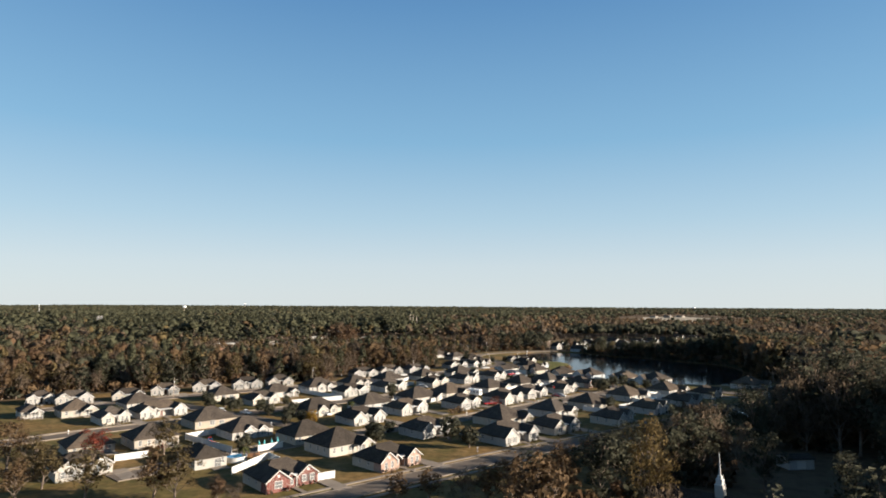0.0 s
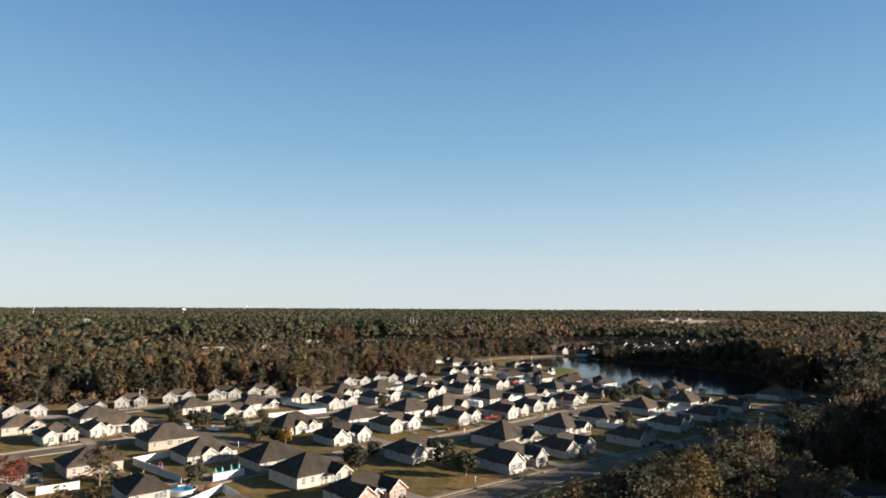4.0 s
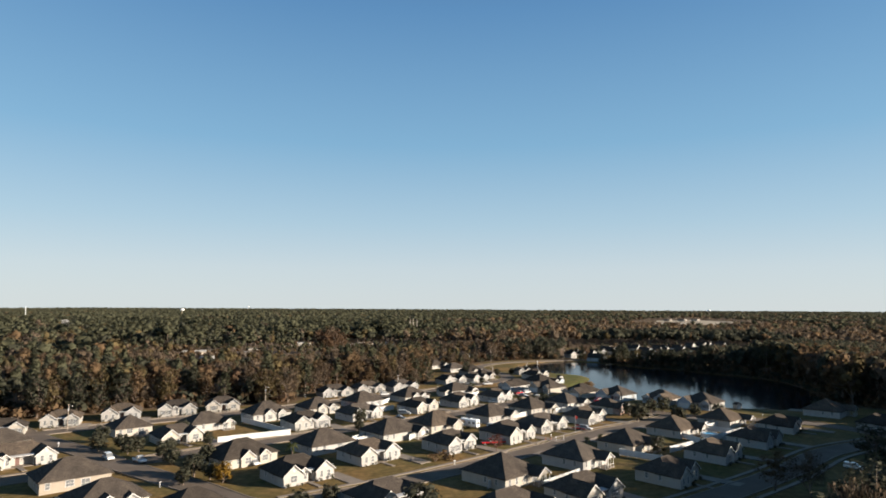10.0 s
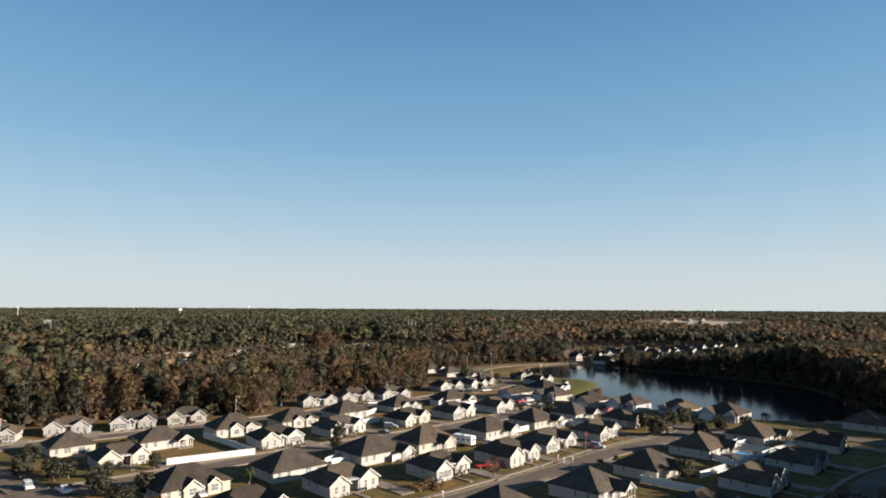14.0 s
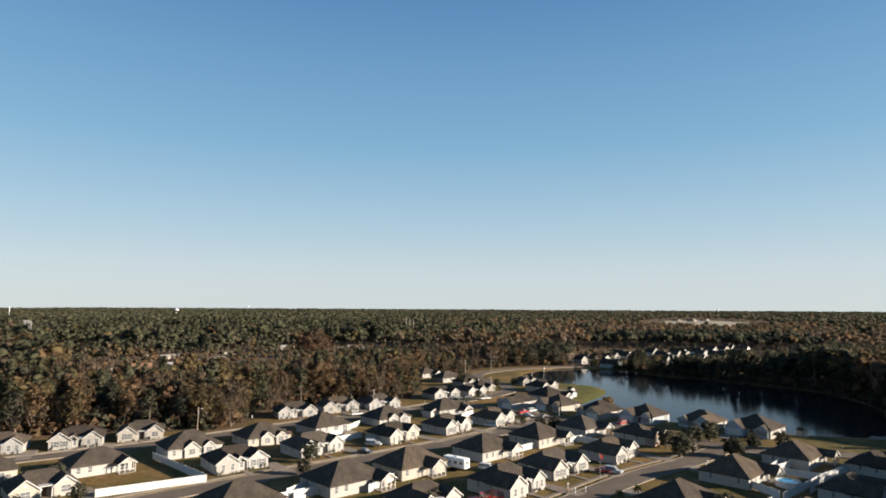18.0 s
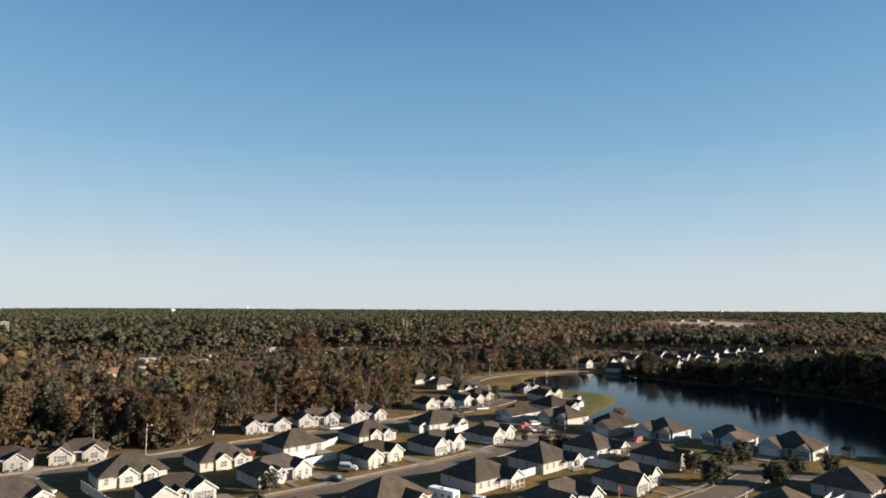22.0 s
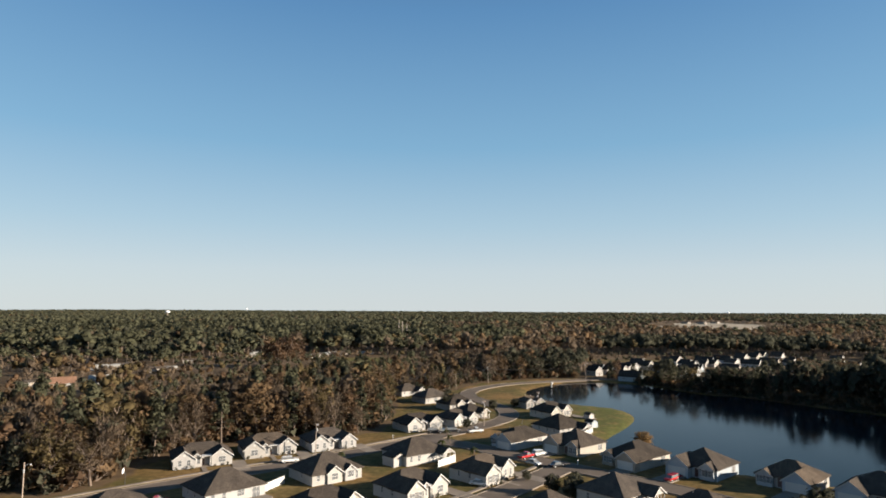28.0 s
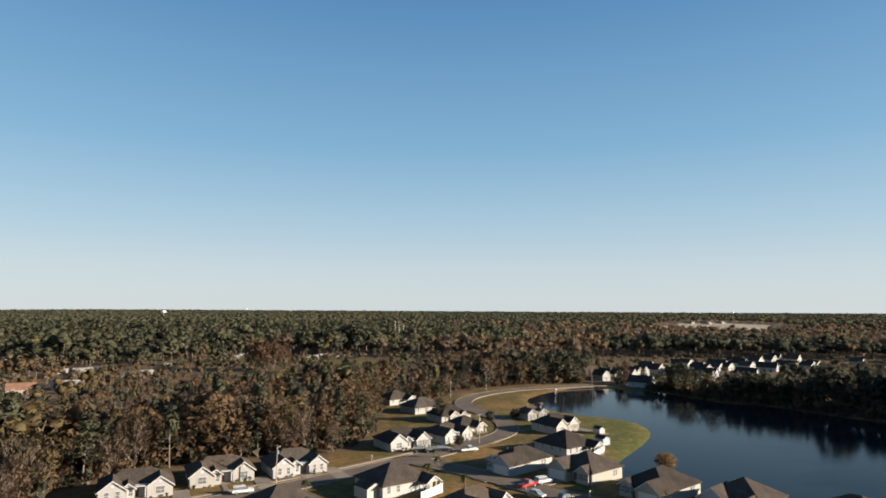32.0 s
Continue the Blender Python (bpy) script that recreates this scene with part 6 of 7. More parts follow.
fence(-67.2, 331.8, -59.5, 342.0)
fence(-61.4, 350.6, -58.9, 361.7)
fence(-23.5, 384.0, -20.4, 391.1)
fence(-60.9, 328.9, -52.9, 341.2)
fence(-52.9, 275.3, -48.1, 291.1)

# trees and bushes of the gardens
tree(58.8, 351.2, 7.5, 'round:evergreen', 0, 1.30, 600)
tree(46.4, 331.8, 7, 'round:evergreen', 1, 1.37, 600)
tree(59.4, 332.4, 6, 'round:evergreen', 2, 1.44, 600)
tree(68.8, 342.1, 5.5, 'round:evergreen', 3, 1.51, 600)
tree(77.9, 343.5, 6, 'round:evergreen', 4, 1.30, 600)
tree(-58.4, 306.9, 6, 'round:evergreen', 5, 1.37, 600)
tree(-6.9, 268.7, 5.5, 'bare:red_twig', 6, 1.60, 420, label='Bare dark red garden tree beside a drive')
tree(-21.4, 257.7, 3.2, 'bush:oak', 7, 1.50, 90)
tree(-23.5, 254.9, 2.6, 'bush:oak', 8, 1.50, 90)
tree(40.2, 272.7, 6, 'round:evergreen', 9, 1.20, 600)
tree(43.1, 340.6, 6, 'round:evergreen', 10, 1.44, 600)
tree(53.0, 347.3, 6.5, 'round:evergreen', 11, 1.51, 600)
tree(-0.5, 373.3, 3, 'round:evergreen', 12, 1.30, 600)
tree(-72.0, 226.0, 5.5, 'round:gold_leaf', 13, 1.30, 600)
tree(-81.8, 230.3, 6.5, 'round:evergreen', 14, 1.44, 600)
tree(-43.6, 200.5, 7, 'round:evergreen', 15, 1.51, 600)
tree(-99.6, 246.3, 6, 'round:evergreen', 16, 1.30, 600)
tree(-123.3, 252.0, 6.2, 'round:evergreen', 17, 1.4, 600)
tree(-113.0, 250.6, 5.2, 'round:evergreen', 18, 1.4, 600)
tree(-102.3, 255.0, 4.6, 'round:evergreen', 19, 1.2, 600)
tree(-95.6, 264.6, 5.0, 'round:evergreen', 20, 1.1, 600)
tree(-93.5, 240.6, 5, 'round:evergreen', 17, 1.50, 600)
tree(-19.6, 204.8, 8.5, 'round:evergreen', 18, 1.44, 600)
tree(-40.9, 212.3, 5, 'round:evergreen', 19, 1.51, 600)
tree(-78.0, 181.2, 6, 'round:evergreen', 21, 1.37, 600)
tree(-42.2, 197.4, 6.5, 'round:evergreen', 22, 1.44, 600)
tree(-13.2, 195.7, 7, 'round:evergreen', 23, 1.51, 600)
tree(-84.4, 242.4, 6, 'round:evergreen', 24, 1.30, 600)
tree(-145.8, 224.0, 6, 'round:evergreen', 25, 1.37, 600)
tree(-98.7, 174.9, 10, 'olive', 26, 1.45, 1800)
tree(-74.0, 136.2, 11, 'olive', 27, 1.45, 1800)
tree(-78.5, 135.2, 11, 'oak', 28, 1.45, 1800)
tree(-63.1, 133.9, 6, 'russet', 29, 1.45, 1800)
tree(-58.0, 131.2, 6, 'bare', 30, 1.45, 1800)
tree(-118.0, 149.1, 10, 'olive', 31, 1.45, 1800)
tree(-108.6, 140.0, 9, 'olive', 32, 1.45, 1800)
tree(-127.2, 151.2, 13, 'oak', 33, 1.45, 1800)
tree(-112.2, 163.4, 9, 'red_leaf', 34, 1.45, 1800)
tree(-93.9, 134.5, 11, 'olive', 35, 1.45, 1800)
tree(-107.4, 130.8, 9, 'oak', 36, 1.45, 1800)
tree(-25.3, 139.2, 7, 'oak', 37, 1.50, 600)
tree(-18.1, 140.9, 7, 'oak', 38, 1.50, 600)
tree(-10.6, 140.3, 8, 'bare', 39, 1.50, 600)
tree(-5.9, 142.5, 8, 'oak', 40, 1.50, 600)
tree(-1.0, 142.3, 10, 'oak', 41, 1.45, 1800)
tree(5.2, 145.5, 11, 'evergreen', 42, 1.45, 1800)
tree(11.6, 148.8, 12, 'oak', 43, 1.45, 1800)
tree(19.2, 149.8, 14, 'evergreen', 44, 1.45, 1800)
tree(27.6, 139.0, 19.5, 'gold_oak', 45, 1.05, 3200, label='Large oak with golden-olive leaves beside the church')
tree(23.6, 153.8, 15, 'evergreen', 46, 1.45, 1800)
tree(43.5, 171.0, 15.5, 'bare', 48, 1.3, 1800)
tree(51.0, 180.4, 18.2, 'bare', 49, 1.25, 1800)
tree(60.0, 196.7, 15, 'evergreen', 50, 1.45, 1800)
tree(74.0, 208.1, 16, 'evergreen', 51, 1.45, 1800)
tree(57.5, 176.5, 14.5, 'bare', 52, 1.3, 1800)
tree(68.3, 192.0, 20.2, 'evergreen', 53, 1.0, 3200)
tree(66.1, 233.8, 11, 'bare', 57, 1.45, 1800)
tree(59.4, 237.0, 9, 'oak', 58, 1.45, 1800)
tree(-34.8, 483.4, 9, 'evergreen', 59, 1.45, 1800)
tree(-14.8, 483.1, 5, 'round:evergreen', 60, 1.30, 600)
tree(-5.7, 492.1, 4.5, 'round:evergreen', 61, 1.50, 600)
tree(-21.9, 439.9, 4, 'round:evergreen', 62, 1.44, 600)
tree(10.4, 362.8, 5.5, 'round:evergreen', 63, 1.51, 600)
tree(5.5, 363.3, 5, 'round:evergreen', 64, 1.30, 600)
tree(9.4, 360.0, 4.5, 'round:evergreen', 65, 1.37, 600)
tree(44.5, 328.9, 7, 'round:evergreen', 66, 1.44, 600)
tree(60.2, 331.2, 6, 'round:evergreen', 67, 1.51, 600)
tree(-103.5, 352.8, 13, 'bare', 68, 1.45, 1800)
tree(-149.8, 389.8, 15, 'bare', 69, 1.45, 1800)
tree(-125.9, 361.8, 16, 'bare', 70, 1.45, 1800)
tree(-19.7, 271.5, 5, 'round:evergreen', 71, 1.51, 600)
tree(-55.6, 293.9, 4.5, 'round:evergreen', 72, 1.30, 600)
tree(-96.9, 178.1, 3.5, 'bush:evergreen', 73, 1.50, 90)
tree(-86.2, 174.2, 3, 'bush:evergreen', 74, 1.50, 90)
tree(-91.1, 176.2, 3.2, 'bush:evergreen', 75, 1.50, 90)
tree(-102.8, 180.1, 2.5, 'bush:red_leaf', 76, 1.50, 90)
tree(-105.3, 178.1, 2.5, 'bush:russet', 77, 1.50, 90)
tree(-80.1, 222.1, 5, 'round:evergreen', 78, 1.30, 600)
tree(-118.9, 256.5, 5, 'round:evergreen', 79, 1.51, 600)
tree(-111.5, 253.5, 5, 'round:evergreen', 80, 1.30, 600)
tree(-130.3, 263.5, 6, 'round:evergreen', 81, 1.37, 600)
tree(-110.8, 275.8, 6, 'round:evergreen', 82, 1.50, 600)
tree(-76.4, 228.1, 5, 'round:evergreen', 83, 1.51, 600)
tree(35.4, 418.3, 5.4, 'round:gold_bush', 1, 1.7, 2400, label='Round golden-brown bush on the lake shore')
tree(-108, 352, 11, 'olive', 0, 1.3, 800)
tree(-113, 358, 13, 'oak', 1, 1.3, 800)
tree(-119, 349, 12, 'evergreen', 2, 1.3, 800)
tree(-106, 362, 10, 'oak', 3, 1.3, 800)
tree(-112, 368, 13, 'evergreen', 4, 1.3, 800)
tree(-120, 362, 14, 'russet', 5, 1.3, 800)
tree(14, 164, 8, 'evergreen', 0, 1.4, 1800)
tree(20, 170, 9, 'oak', 1, 1.4, 1800)
tree(26, 178, 9.5, 'evergreen', 2, 1.4, 1800)
tree(32, 187, 9, 'evergreen', 3, 1.4, 1800)
tree(39, 195, 10, 'evergreen', 4, 1.4, 1800)
tree(8, 156, 7.5, 'evergreen', 5, 1.4, 1800)
tree(101, 231, 19, 'evergreen', 0, 1.2, 800)
tree(106, 238, 20, 'evergreen', 1, 1.2, 800)
tree(112, 246, 20.5, 'evergreen', 2, 1.2, 800)
tree(117, 253, 21, 'evergreen', 3, 1.2, 800)
tree(123, 261, 21, 'evergreen', 4, 1.2, 800)
tree(128, 268, 21, 'evergreen', 5, 1.2, 800)
tree(134, 276, 21, 'evergreen', 6, 1.2, 800)
tree(139, 284, 21, 'evergreen', 7, 1.2, 800)

# palms
palm(20.5, 282.7, 3.6, 0)
palm(25.2, 286.2, 4, 1)
palm(-15.5, 395.2, 4.4, 2)
palm(-26.1, 405.1, 4.2, 3)
palm(-24.7, 413.7, 4, 4)
palm(-51.9, 386.7, 3.5, 5)
palm(-64.4, 252.9, 6, 6)
palm(-57.4, 201.4, 4, 7)
palm(-74.1, 171.8, 5.5, 8)
palm(80.8, 356.1, 4.5, 9)
palm(-27.0, 423.9, 3.5, 10)

# parked cars
car(-0.7, 397.0, 50, 'pickup', 'red')
car(3.2, 401.1, 40, 'suv', 'white')
car(22.7, 306.9, -30, 'suv', 'silver')
car(20.4, 307.2, -30, 'sedan', 'red')
car(-65.2, 381.8, 30, 'suv', 'white')
car(-11.9, 367.0, -10, 'sedan', 'white')
car(-45.8, 328.7, -5, 'suv', 'silver')
car(-46.1, 319.1, -20, 'sedan', 'black')
car(-99.6, 324.2, -10, 'suv', 'white')
car(-103.5, 241.5, -35, 'pickup', 'white')
car(-47.3, 335.1, 0, 'suv', 'silver')
car(88.8, 261.5, -40, 'suv', 'white')
car(-79.7, 341.1, 20, 'pickup', 'red')
car(-9.6, 278.2, 20, 'pickup', 'red')
car(-5.5, 280.8, 30, 'sedan', 'red')
car(-28.8, 430.1, 20, 'sedan', 'black')
car(-25.7, 432.2, 20, 'suv', 'black')
car(-18.1, 432.6, 30, 'pickup', 'white')
car(-32.2, 430.4, 20, 'suv', 'black')
car(-113.9, 243.3, -40, 'suv', 'white')
car(-100.5, 220.2, 20, 'sedan', 'white')
car(36.6, 380.5, 50, 'sedan', 'red')
car(35.4, 378.9, 50, 'sedan', 'red')
car(7.6, 388.3, 40, 'sedan', 'black')
car(1.3, 389.9, -40, 'sedan', 'silver')
car(-71.8, 243.7, -40, 'sedan', 'white')
car(-107.5, 298.4, 20, 'sedan', 'white')
car(-9.6, 305.2, -20, 'suv', 'white')
car(-46.5, 330.3, 10, 'suv', 'white')
car(-180.4, 246.3, 10, 'suv', 'white')

# lamp and service poles
pole(-107.0, 336.0, 9.2, 0)
pole(-61.0, 391.0, 9.2, 1)
pole(-16.0, 445.0, 9.2, 2)
pole(-38.0, 549.0, 8.8, 3)
pole(-23.0, 581.0, 9.6, 4)
pole(4.0, 476.0, 9.0, 5)
pole(35.0, 612.0, 10.5, 6)
pole(-154.6, 280.0, 8.8, 7)

# mailboxes at the kerb
mailbox(-17.8, 250.8)
mailbox(-44.0, 417.7)
mailbox(-56.6, 386.9)
mailbox(49.3, 319.4)
mailbox(-144.6, 197.1)
mailbox(-84.6, 219.8)
mailbox(-139.0, 256.0)
mailbox(-1.8, 439.7)
mailbox(-2.3, 452.6)
mailbox(13.3, 391.4)
mailbox(-145.4, 225.5)
mailbox(10.0, 290.9)
mailbox(11.4, 287.1)
mailbox(13.9, 288.4)
mailbox(-29.7, 393.7)
mailbox(-113.4, 157.3)
mailbox(-10.3, 190.2)
mailbox(48.0, 316.2)
mailbox(95.4, 344.7)

round_pool(62.9, 301.5, 2.7)
round_pool(-75.8, 171.5, 2.9, True)
playset(-93.3, 191.7).scale = (0.62, 0.62, 0.62)
for x, y in ((-73.6, 186.1), (-72.1, 188.0), (-71.1, 190.2), (-74.6, 184.6)):
    patio_umbrella(x, y)
for x, y in ((8.0, 287.5), (9.9, 289.3)):
    traffic_cone(x, y)
basketball_hoop(-95.6, 354.2, 200)
camper(-18.0, 305.5, 150)
shed(92.9, 366.8, 20, 2.4, 2.6, 2.9)
shed(22.7, 450.8, 40, 3.0, 3.6, 3.0, "blue", "roof_dark", "Grey garden shed beside the lake lawn")
shed(23.6, 469.0, 40, 2.6, 3.0, 2.6, "white", "roof", "White garden shed beside the lake lawn")
shed(-36.5, 384.5, 50, 4.2, 5.0, 3.6, "white", "roof", "White garden outbuilding with a brown roof")

flag = root("flagpole", 18.7, 301.5, 0, 0, label="White flagpole on a front lawn with a hanging flag", category="flagpole")
bm = bmesh.new()
tube(bm, (0, 0, -0.2), (0, 0, 6.2), 0.06, 0.04, 8)
part("post", bm, "trim", flag)
bm = bmesh.new()
box(bm, -0.35, 0.35, -0.35, 0.35, -0.2, 0.12)
part("base", bm, "concrete", flag)
bm = bmesh.new()
for k in range(5):
    poly(bm, [(0.05 + 0.12 * k, 0.06 * (k % 2), 5.9 - 0.05 * k), (0.17 + 0.12 * k, 0.06 * ((k + 1) % 2), 5.85 - 0.05 * k), (0.17 + 0.12 * k, 0.06 * ((k + 1) % 2), 4.8 - 0.05 * k), (0.05 + 0.12 * k, 0.06 * (k % 2), 4.85 - 0.05 * k)])
bmesh.ops.remove_doubles(bm, verts=bm.verts, dist=0.001)
part("flag", bm, "red_plastic", flag)

for x, y in ((12.8, 571.0),):
    p = root("marker_post", x, y, -0.4, 0, label="White pump housing on a post at the lake shore", category="post")
    bm = bmesh.new()
    tube(bm, (0, 0, 0), (0, 0, 2.2), 0.3, 0.3, 10)
    part("post", bm, "trim", p)
    bm = bmesh.new()
    tube(bm, (0, 0, 2.2), (0, 0, 3.0), 0.7, 0.55, 12)
    part("cap", bm, "trim", p)

# low shrubs in front of the street gables
bush_i = 0
for H, w1, off, wr, w2 in GARDENS:
    for u, v in ((0.8, -0.9), (w1 - 1.0, -0.9), (wr - w2 + 0.8, off - 0.9), (wr - 1.2, off - 0.9)):
        q = H.matrix_basis @ Vector((u, v, 0))
        bush_i += 1
        tree(q.x, q.y, 0.9 + 0.25 * (bush_i % 3), "bush:evergreen", bush_i, 0.9, 60, label="Low clipped evergreen shrub below a house wall")


# ---- the church, and things beyond the estate ----
church = root("church", 40.6, 133.4, 0, 52, label="Small white church with a slender spire among the trees", category="church")
bm = bmesh.new()
nave = Wing(-3.6, 3.6, -2.0, 13.0, 3.8)
for s in (3, 6, 9, 12):
    nave.window(church, 1, s, 0.8, 1.4, 0.9)
    nave.window(church, 3, s, 0.8, 1.4, 0.9)
nave.opening(0, 3.6, 0.05, 1.6, 2.2)
nave.mesh(bm)
gable_end(bm, *nave.side(0), 3.8, 0.6)
gable_end(bm, *nave.side(2), 3.8, 0.6)
part("wall", bm, "white", church, "", True)
panel_door(church, "door", *nave.side(0), 3.6, 0.05, 1.6, 2.2, "door", 3, 2)
bm = bmesh.new()
gable_roof(bm, -2.4, 13.4, 0, 3.6, 3.8, 0.6, 1)
part("roof", bm, "roof_dark", church, "", True)
bm = bmesh.new()
box(bm, -0.8, 0.8, -0.8, 0.8, 5.0, 7.9)
part("tower", bm, "white", church, "", True)
bm = bmesh.new()
box(bm, -0.88, 0.88, -0.88, 0.88, 7.9, 8.05)
box(bm, -0.62, 0.62, -0.62, 0.62, 8.05, 9.1)
box(bm, -0.4, 0.4, -0.4, 0.4, 9.1, 9.7)
part("belfry", bm, "trim", church)
bm = bmesh.new()
tube(bm, (0, 0, 9.7), (0, 0, 14.4), 0.27, 0.03, 8)
part("spire", bm, "trim", church, "slender white spire")

barn = root("barn", 75.6, 184.2, 0, 14, label="Pale blue-white outbuilding with a shallow roof in the shade", category="barn")
bm = bmesh.new()
bw = Wing(-3.7, 3.7, -2.6, 2.6, 2.8)
bw.opening(0, 3.7, 0.05, 2.6, 2.2)
bw.mesh(bm)
part("wall", bm, "white", barn, "", True)
panel_door(barn, "door", *bw.side(0), 3.7, 0.05, 2.6, 2.2, "garage", 3, 4)
bm = bmesh.new()
gable_roof(bm, -4.0, 4.0, 0, 2.6, 2.8, 0.3, 0)
part("roof", bm, "roof_dark", barn, "", True)


MAT["stubble"] = plain("pale_stubble", (0.34, 0.29, 0.22), 0.25, 0.01, 0.95, spec=0.1)
for x, y, rx, ry, turn in ((480, 1900, 140, 610, -14),):
    bm = bmesh.new()
    ring = []
    for k in range(36):
        u, wob = 2 * math.pi * k / 36, 1 + 0.12 * math.sin(5 * k) + 0.08 * math.sin(2.3 * k)
        p = Vector((rx * wob * math.cos(u), ry * wob * math.sin(u), 0)) @ Matrix.Rotation(-radians(turn), 3, 'Z')
        ring.append((x + p.x, y + p.y, float(rise(y + p.y)) + 0.5))
    poly(bm, ring)
    bmesh.ops.triangulate(bm, faces=bm.faces)
    tagged(part("field", bm, "stubble"), "pale dry stubble field beyond the woods", "field", kind="structure")


def far_house(x, y, rz, w, d, h, wall, roofm, label, name="house", gables=1, pitch=0.7, chim=0):
    """A house seen from afar: walls with openings, windows, doors and a gable roof."""
    H = root(name, x, y, float(rise(y)), rz, label=label, category="house" if name == "house" else name.replace("_", " "), group="houses beyond the estate")
    wg = Wing(-w / 2, w / 2, -d / 2, d / 2, h)
    for lvl in range(max(1, int(h // 2.7))):
        for s in (0.25, 0.75):
            wg.window(H, 0, w * s, 1.0, 1.4, 0.9 + 2.7 * lvl)
            wg.window(H, 3, d * s, 0.9, 1.3, 0.9 + 2.7 * lvl)
            wg.window(H, 1, d * s, 0.9, 1.3, 0.9 + 2.7 * lvl)
    wg.opening(0, w * 0.5, 0.05, 1.0, 2.1)
    bm = bmesh.new()
    wg.mesh(bm)
    gable_end(bm, *wg.side(0), h, pitch)
    gable_end(bm, *wg.side(2), h, pitch)
    part("wall", bm, wall, H, "", True)
    panel_door(H, "front_door", *wg.side(0), w * 0.5, 0.05, 1.0, 2.1, "door", 3, 2)
    bm = bmesh.new()
    gable_roof(bm, -d / 2 - 0.4, d / 2 + 0.4, 0, w / 2, h, pitch, 1)
    part("roof", bm, roofm, H, "", True)
    rake_trim(H, 0, w / 2, -d / 2 - 0.41, h, pitch)
    return H


# the row across the lake and the estate behind it: gables turned to the sun
rng = random.Random(4)
ROW = [(43, 640), (47, 653), (52, 650), (58, 655), (61, 651), (66, 664), (72, 674), (81, 703), (84, 685), (90, 691), (93, 678), (115, 735), (120, 721), (120, 706), (132, 723), (140, 725), (159, 739), (178, 777), (194, 793), (204, 809), (217, 805), (205, 748), (214, 761), (201, 704), (199, 691), (261, 795), (240, 721)]
for i, (x, y) in enumerate(ROW):
    two = i < 9 or i in (11, 17, 18, 19, 20)
    far_house(x, y, 44 + rng.uniform(-10, 10), 6.2 if i < 7 else 8.0, 9, 3.6 if two else 2.8, rng.choice(["white", "white", "cream"]), rng.choice(["roof", "roof_dark"]),
              ("Tall white house" if two else "Low white house") + " with a gable across the lake", pitch=0.85 if two else 0.7)
for x, y in ((62, 611), (113, 740), (140, 746), (158, 760), (168, 724), (188, 743), (112, 670), (105, 652), (138, 675), (92, 633)):
    far_house(x, y, 60, 9, 13, 3.0, "blue" if y < 640 else rng.choice(["blue", "white", "tan"]), "roof_dark", "Low grey-roofed house among trees across the lake")
# mobile homes and barns in the woods
far_house(HOMES[0][0] - 4, HOMES[0][1] - 2, -52, 9, 12, 2.2, "white", "clay_roof", "Low white house with an orange-brown roof in a clearing", pitch=0.6)
far_house(HOMES[1][0] + 1, HOMES[1][1], -52, 8, 13, 2.2, "white", "tin", "Low white house with a pale metal roof in a clearing", pitch=0.55)
for k, (x, y) in enumerate(HOMES[2:]):
    big = k in (0, 19)
    far_house(x, y, rng.uniform(-75, -25), 7 if big else rng.uniform(4, 6.5), rng.uniform(10, 12) if big else rng.uniform(6, 12), rng.uniform(2.3, 3.0), rng.choice(["white", "cream", "tan", "cream"]), rng.choice(["tin", "tin", "roof_grey", "roof_warm"]),
              ("Long pale mobile home" if big else "Small pale mobile home") + " in a clearing of the woods", "mobile_home", pitch=0.3)
MAT["block_wall"] = plain("grey_block_wall", (0.11, 0.107, 0.104), 0.2, 0.3, 0.9)
far_house(-487, 707, 35, 6.5, 6, 27.5, "block_wall", "roof_grey", "Grey multi-storey block with rows of windows above the far pines", "office_block", pitch=0.06)
far_house(-798, 1050, 30, 14, 16, 8.5, "cream", "roof_warm", "Pale building with a tall gable far off among pines", pitch=0.7)
far_house(-560, 790, 20, 10, 12, 14, "block_wall", "roof_warm", "Brown block behind the far pines", "office_block", pitch=0.3)
for i in range(16):
    a = rng.uniform(0, 1)
    far_house(-1040 + 150 * a + rng.uniform(-30, 30), 1300 + 180 * a + rng.uniform(-40, 40), rng.uniform(-60, 20), rng.uniform(6, 9), rng.uniform(8, 12), 3.4, rng.choice(["tan", "cream"]), "roof_grey", "Pale building far off among pines", pitch=0.4)
for x, y, w in ((500, 2330, 24), (560, 2380, 30), (610, 2400, 26), (540, 2290, 20)):
    far_house(x, y, 30, w * 0.5, 30, 5, "tan", "roof_grey", "Long pale farm building on the far fields", "farm_building", pitch=0.25)


def water_tower(x, y, h, r):
    t = root("water_tower", x, y, float(rise(y)), 0, label="White water tower on a column above the far forest", category="water tower")
    bm = bmesh.new()
    tube(bm, (0, 0, -1), (0, 0, h - r * 0.6), r * 0.14, r * 0.12, 12)
    part("column", bm, "pole", t)
    bm = bmesh.new()
    bmesh.ops.create_uvsphere(bm, u_segments=20, v_segments=12, radius=r, matrix=Matrix.Translation((0, 0, h)) @ Matrix.Diagonal((1, 1, 0.55, 1)))
    part("tank", bm, "tank", t)
    bm = bmesh.new()
    tube(bm, (0, 0, h + r * 0.5), (0, 0, h + r * 0.7), r * 0.12, r * 0.1, 8)
    part("cap", bm, "tank", t)


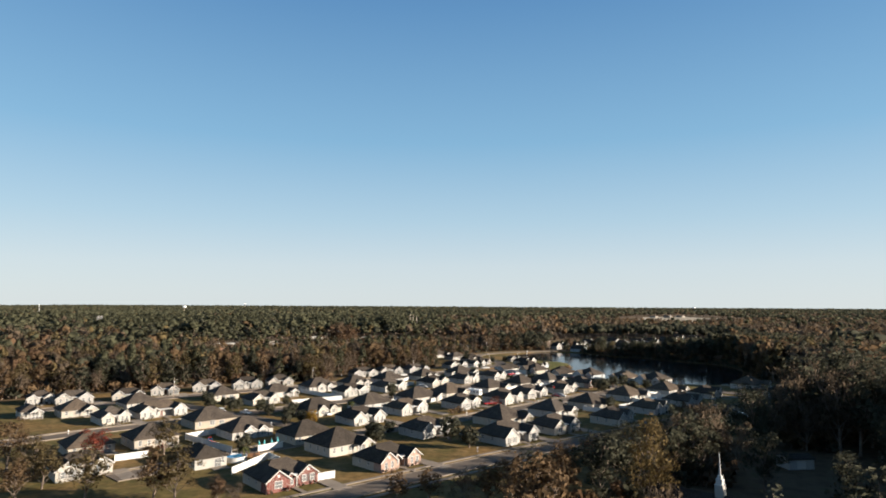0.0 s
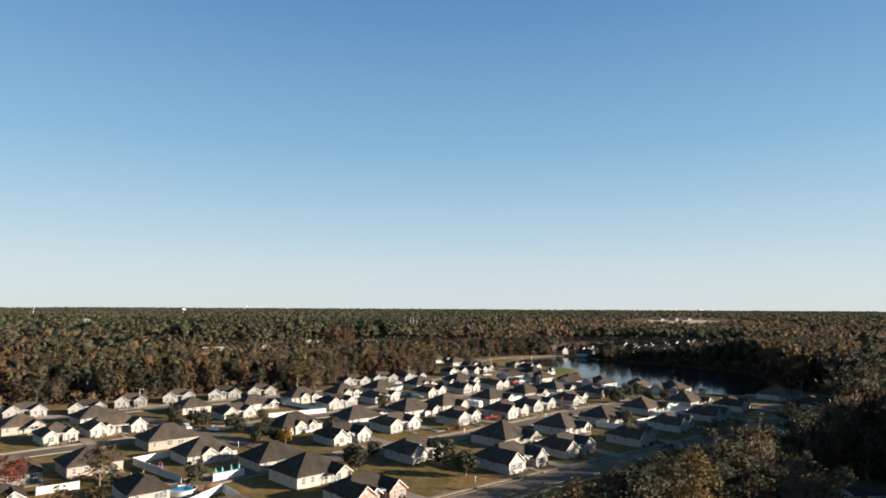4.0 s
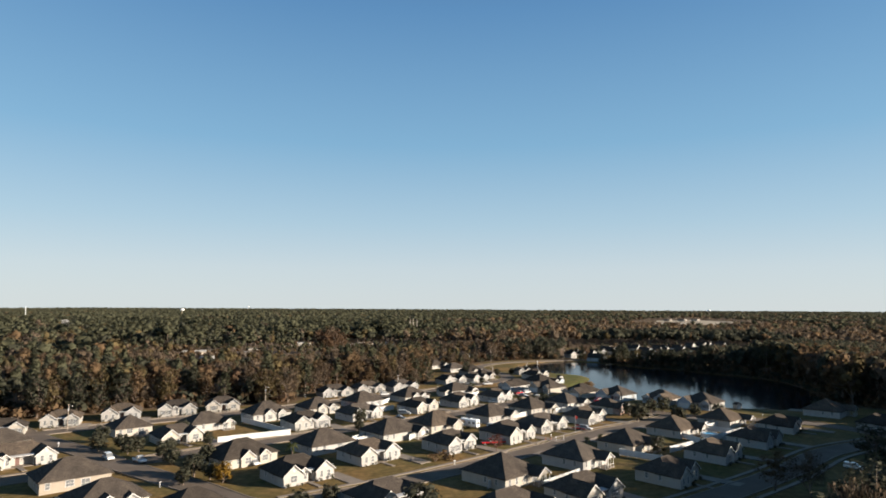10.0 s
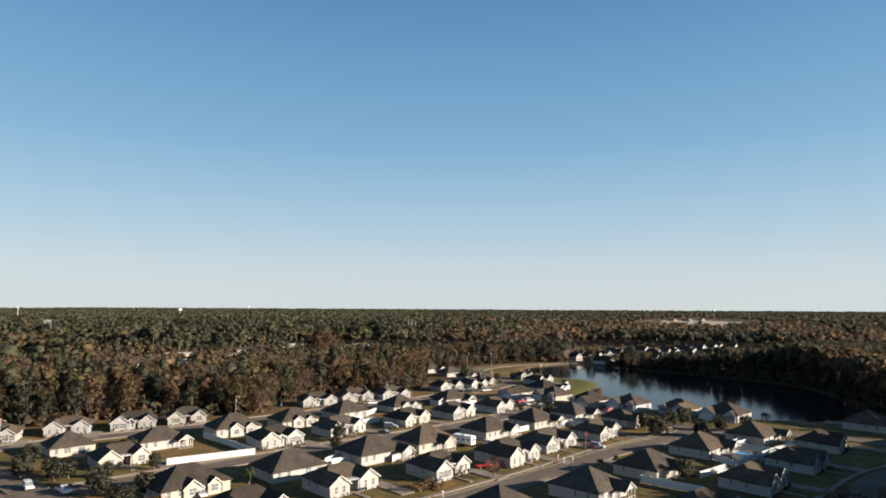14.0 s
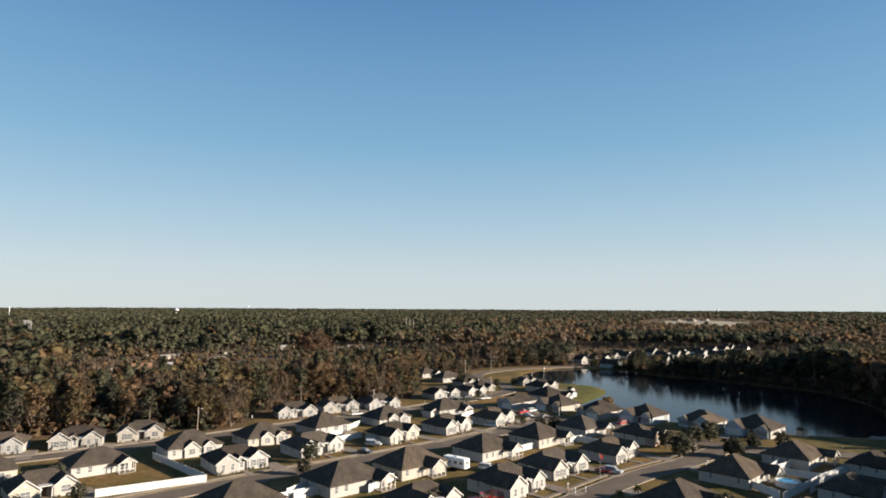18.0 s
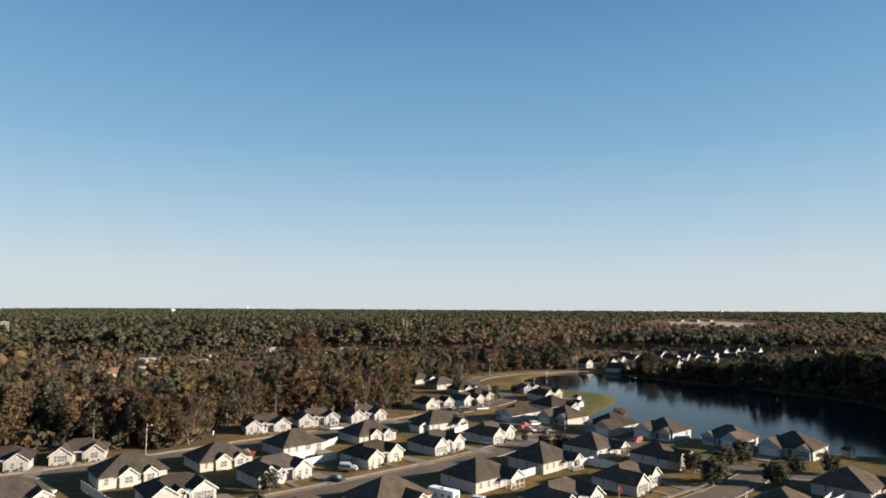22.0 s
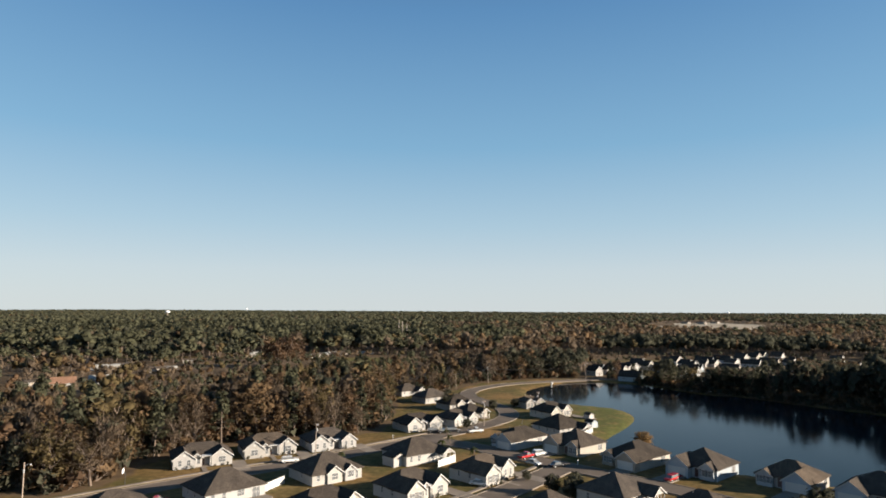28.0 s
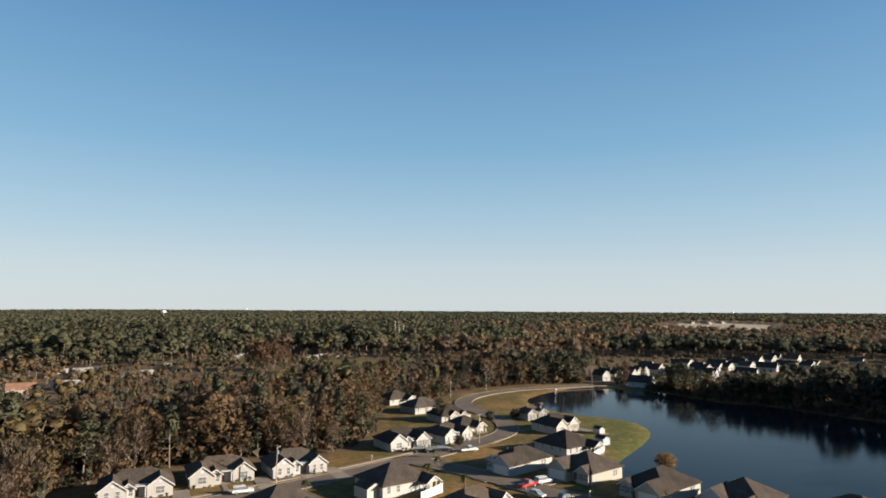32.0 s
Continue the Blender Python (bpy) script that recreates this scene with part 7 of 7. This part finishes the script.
water_tower(-1102, 2042, 31, 7)
water_tower(740, 2700, 33, 6)
water_tower(-1700, 3900, 33, 6)
mast = root("radio_mast", -1095, 1369, 0, 0, label="Thin white mast far off above the forest", category="mast")
bm = bmesh.new()
tube(bm, (0, 0, -1), (0, 0, 38), 0.5, 0.35, 8)
part("post", bm, "tank", mast)
bm = bmesh.new()
tube(bm, (0, 0, 38), (0, 0, 39.5), 0.5, 0.4, 8)
part("cap", bm, "tank", mast)


def snag(x, y, h, k):
    """A tall pale dead tree."""
    t = root("dead_tree", x, y, -0.3, 40 * k, label="Tall pale dead tree standing above the woods", category="tree")
    bm = bmesh.new()
    tube(bm, (0, 0, 0), (0.3, 0, h * 0.6), 0.8, 0.55, 7)
    tube(bm, (0.3, 0, h * 0.6), (0.2, 0.3, h), 0.55, 0.2, 7)
    for i in range(7):
        z = h * (0.45 + 0.07 * i)
        a = i * 2.4
        tube(bm, (0.25, 0, z), (0.25 + 2.2 * math.cos(a), 2.2 * math.sin(a), z + 2.6), 0.25, 0.1, 5)
    part("trunk", bm, "bark_pale", t)


for k, (x, y) in enumerate(((-160, 992), (-155, 990), (-150, 994))):
    snag(x, y, 30 - 2 * k, k)
for i, (x, y, h) in enumerate(((-187, 656, 21), (-180, 662, 20), (-172, 655, 22), (-166, 664, 19), (-177, 649, 19))):
    tree(x, y, h, "russet", i, 1.1, 700, label="Broad orange-brown tree standing above the woods")

# trees added to hem the church in: they cover its nave and block the sun
for i, (x, y, h, sp_) in enumerate(((30, 112, 10, "evergreen"), (37, 109, 9.5, "oak"), (44, 111, 8, "evergreen"), (51, 115, 8.5, "oak"), (60, 119, 10, "evergreen"), (25, 118, 10, "oak"), (33, 104, 8.5, "evergreen"), (48, 106, 8, "evergreen"),
                                    (64, 130, 15, "evergreen"), (58, 158, 14, "evergreen"), (90, 158, 18, "evergreen"), (98, 170, 18, "evergreen"), (100, 182, 18, "evergreen"), (90, 252, 14, "evergreen"))):
    tree(x, y, h, sp_, i, 1.25, 1800)


# airy trees on the narrow strip between the lake and the pond
for i, (x, y, h, sp_) in enumerate(((67, 596, 10, "evergreen"), (72, 589, 11.5, "olive"), (76, 584, 12, "evergreen"), (80, 577, 12.5, "pine"), (84, 570, 11.5, "evergreen"), (87, 563, 12.5, "olive"), (91, 561, 10.5, "evergreen"),
                                    (97, 561, 12.5, "pine"), (101, 558, 12, "evergreen"), (105, 556, 13, "pine"), (109, 553, 12, "evergreen"), (112, 549, 13, "evergreen"), (106, 566, 11, "olive"), (114, 556, 12.5, "evergreen"))):
    tree(x, y, h, sp_, i, 1.25, 800, label="Slender dark tree on the wooded strip by the lake")


# cables along the lake road, sagging from pole to pole
def cable(a, b_, label):
    w = root("cable", 0, 0, 0, 0, label=label, category="cable", group="cables between the poles")
    for side in (-0.7, 0.7):
        bm = bmesh.new()
        p0, p1 = Vector((*a, 8.6)), Vector((*b_, 8.6))
        across = Vector((-(p1 - p0).y, (p1 - p0).x, 0)).normalized() * side
        pts = [p0.lerp(p1, k / 10) + across - Vector((0, 0, 1.6 * (1 - (k / 5 - 1) ** 2))) for k in range(11)]
        out = across.normalized() * 0.03
        rings = [[bm.verts.new(q + o) for o in (out, Vector((0, 0, 0.03)), -out, Vector((0, 0, -0.03)))] for q in pts]
        for r0, r1 in zip(rings, rings[1:]):
            for k in range(4):
                bm.faces.new((r0[k], r0[k - 1], r1[k - 1], r1[k]))
        part("wire", bm, "dark", w)


for a_, c_ in (((-38, 549), (-23, 581)), ((-23, 581), (35, 612)), ((-16, 445), (-38, 549))):
    cable(a_, c_, "Dark sagging cables strung between wooden poles")
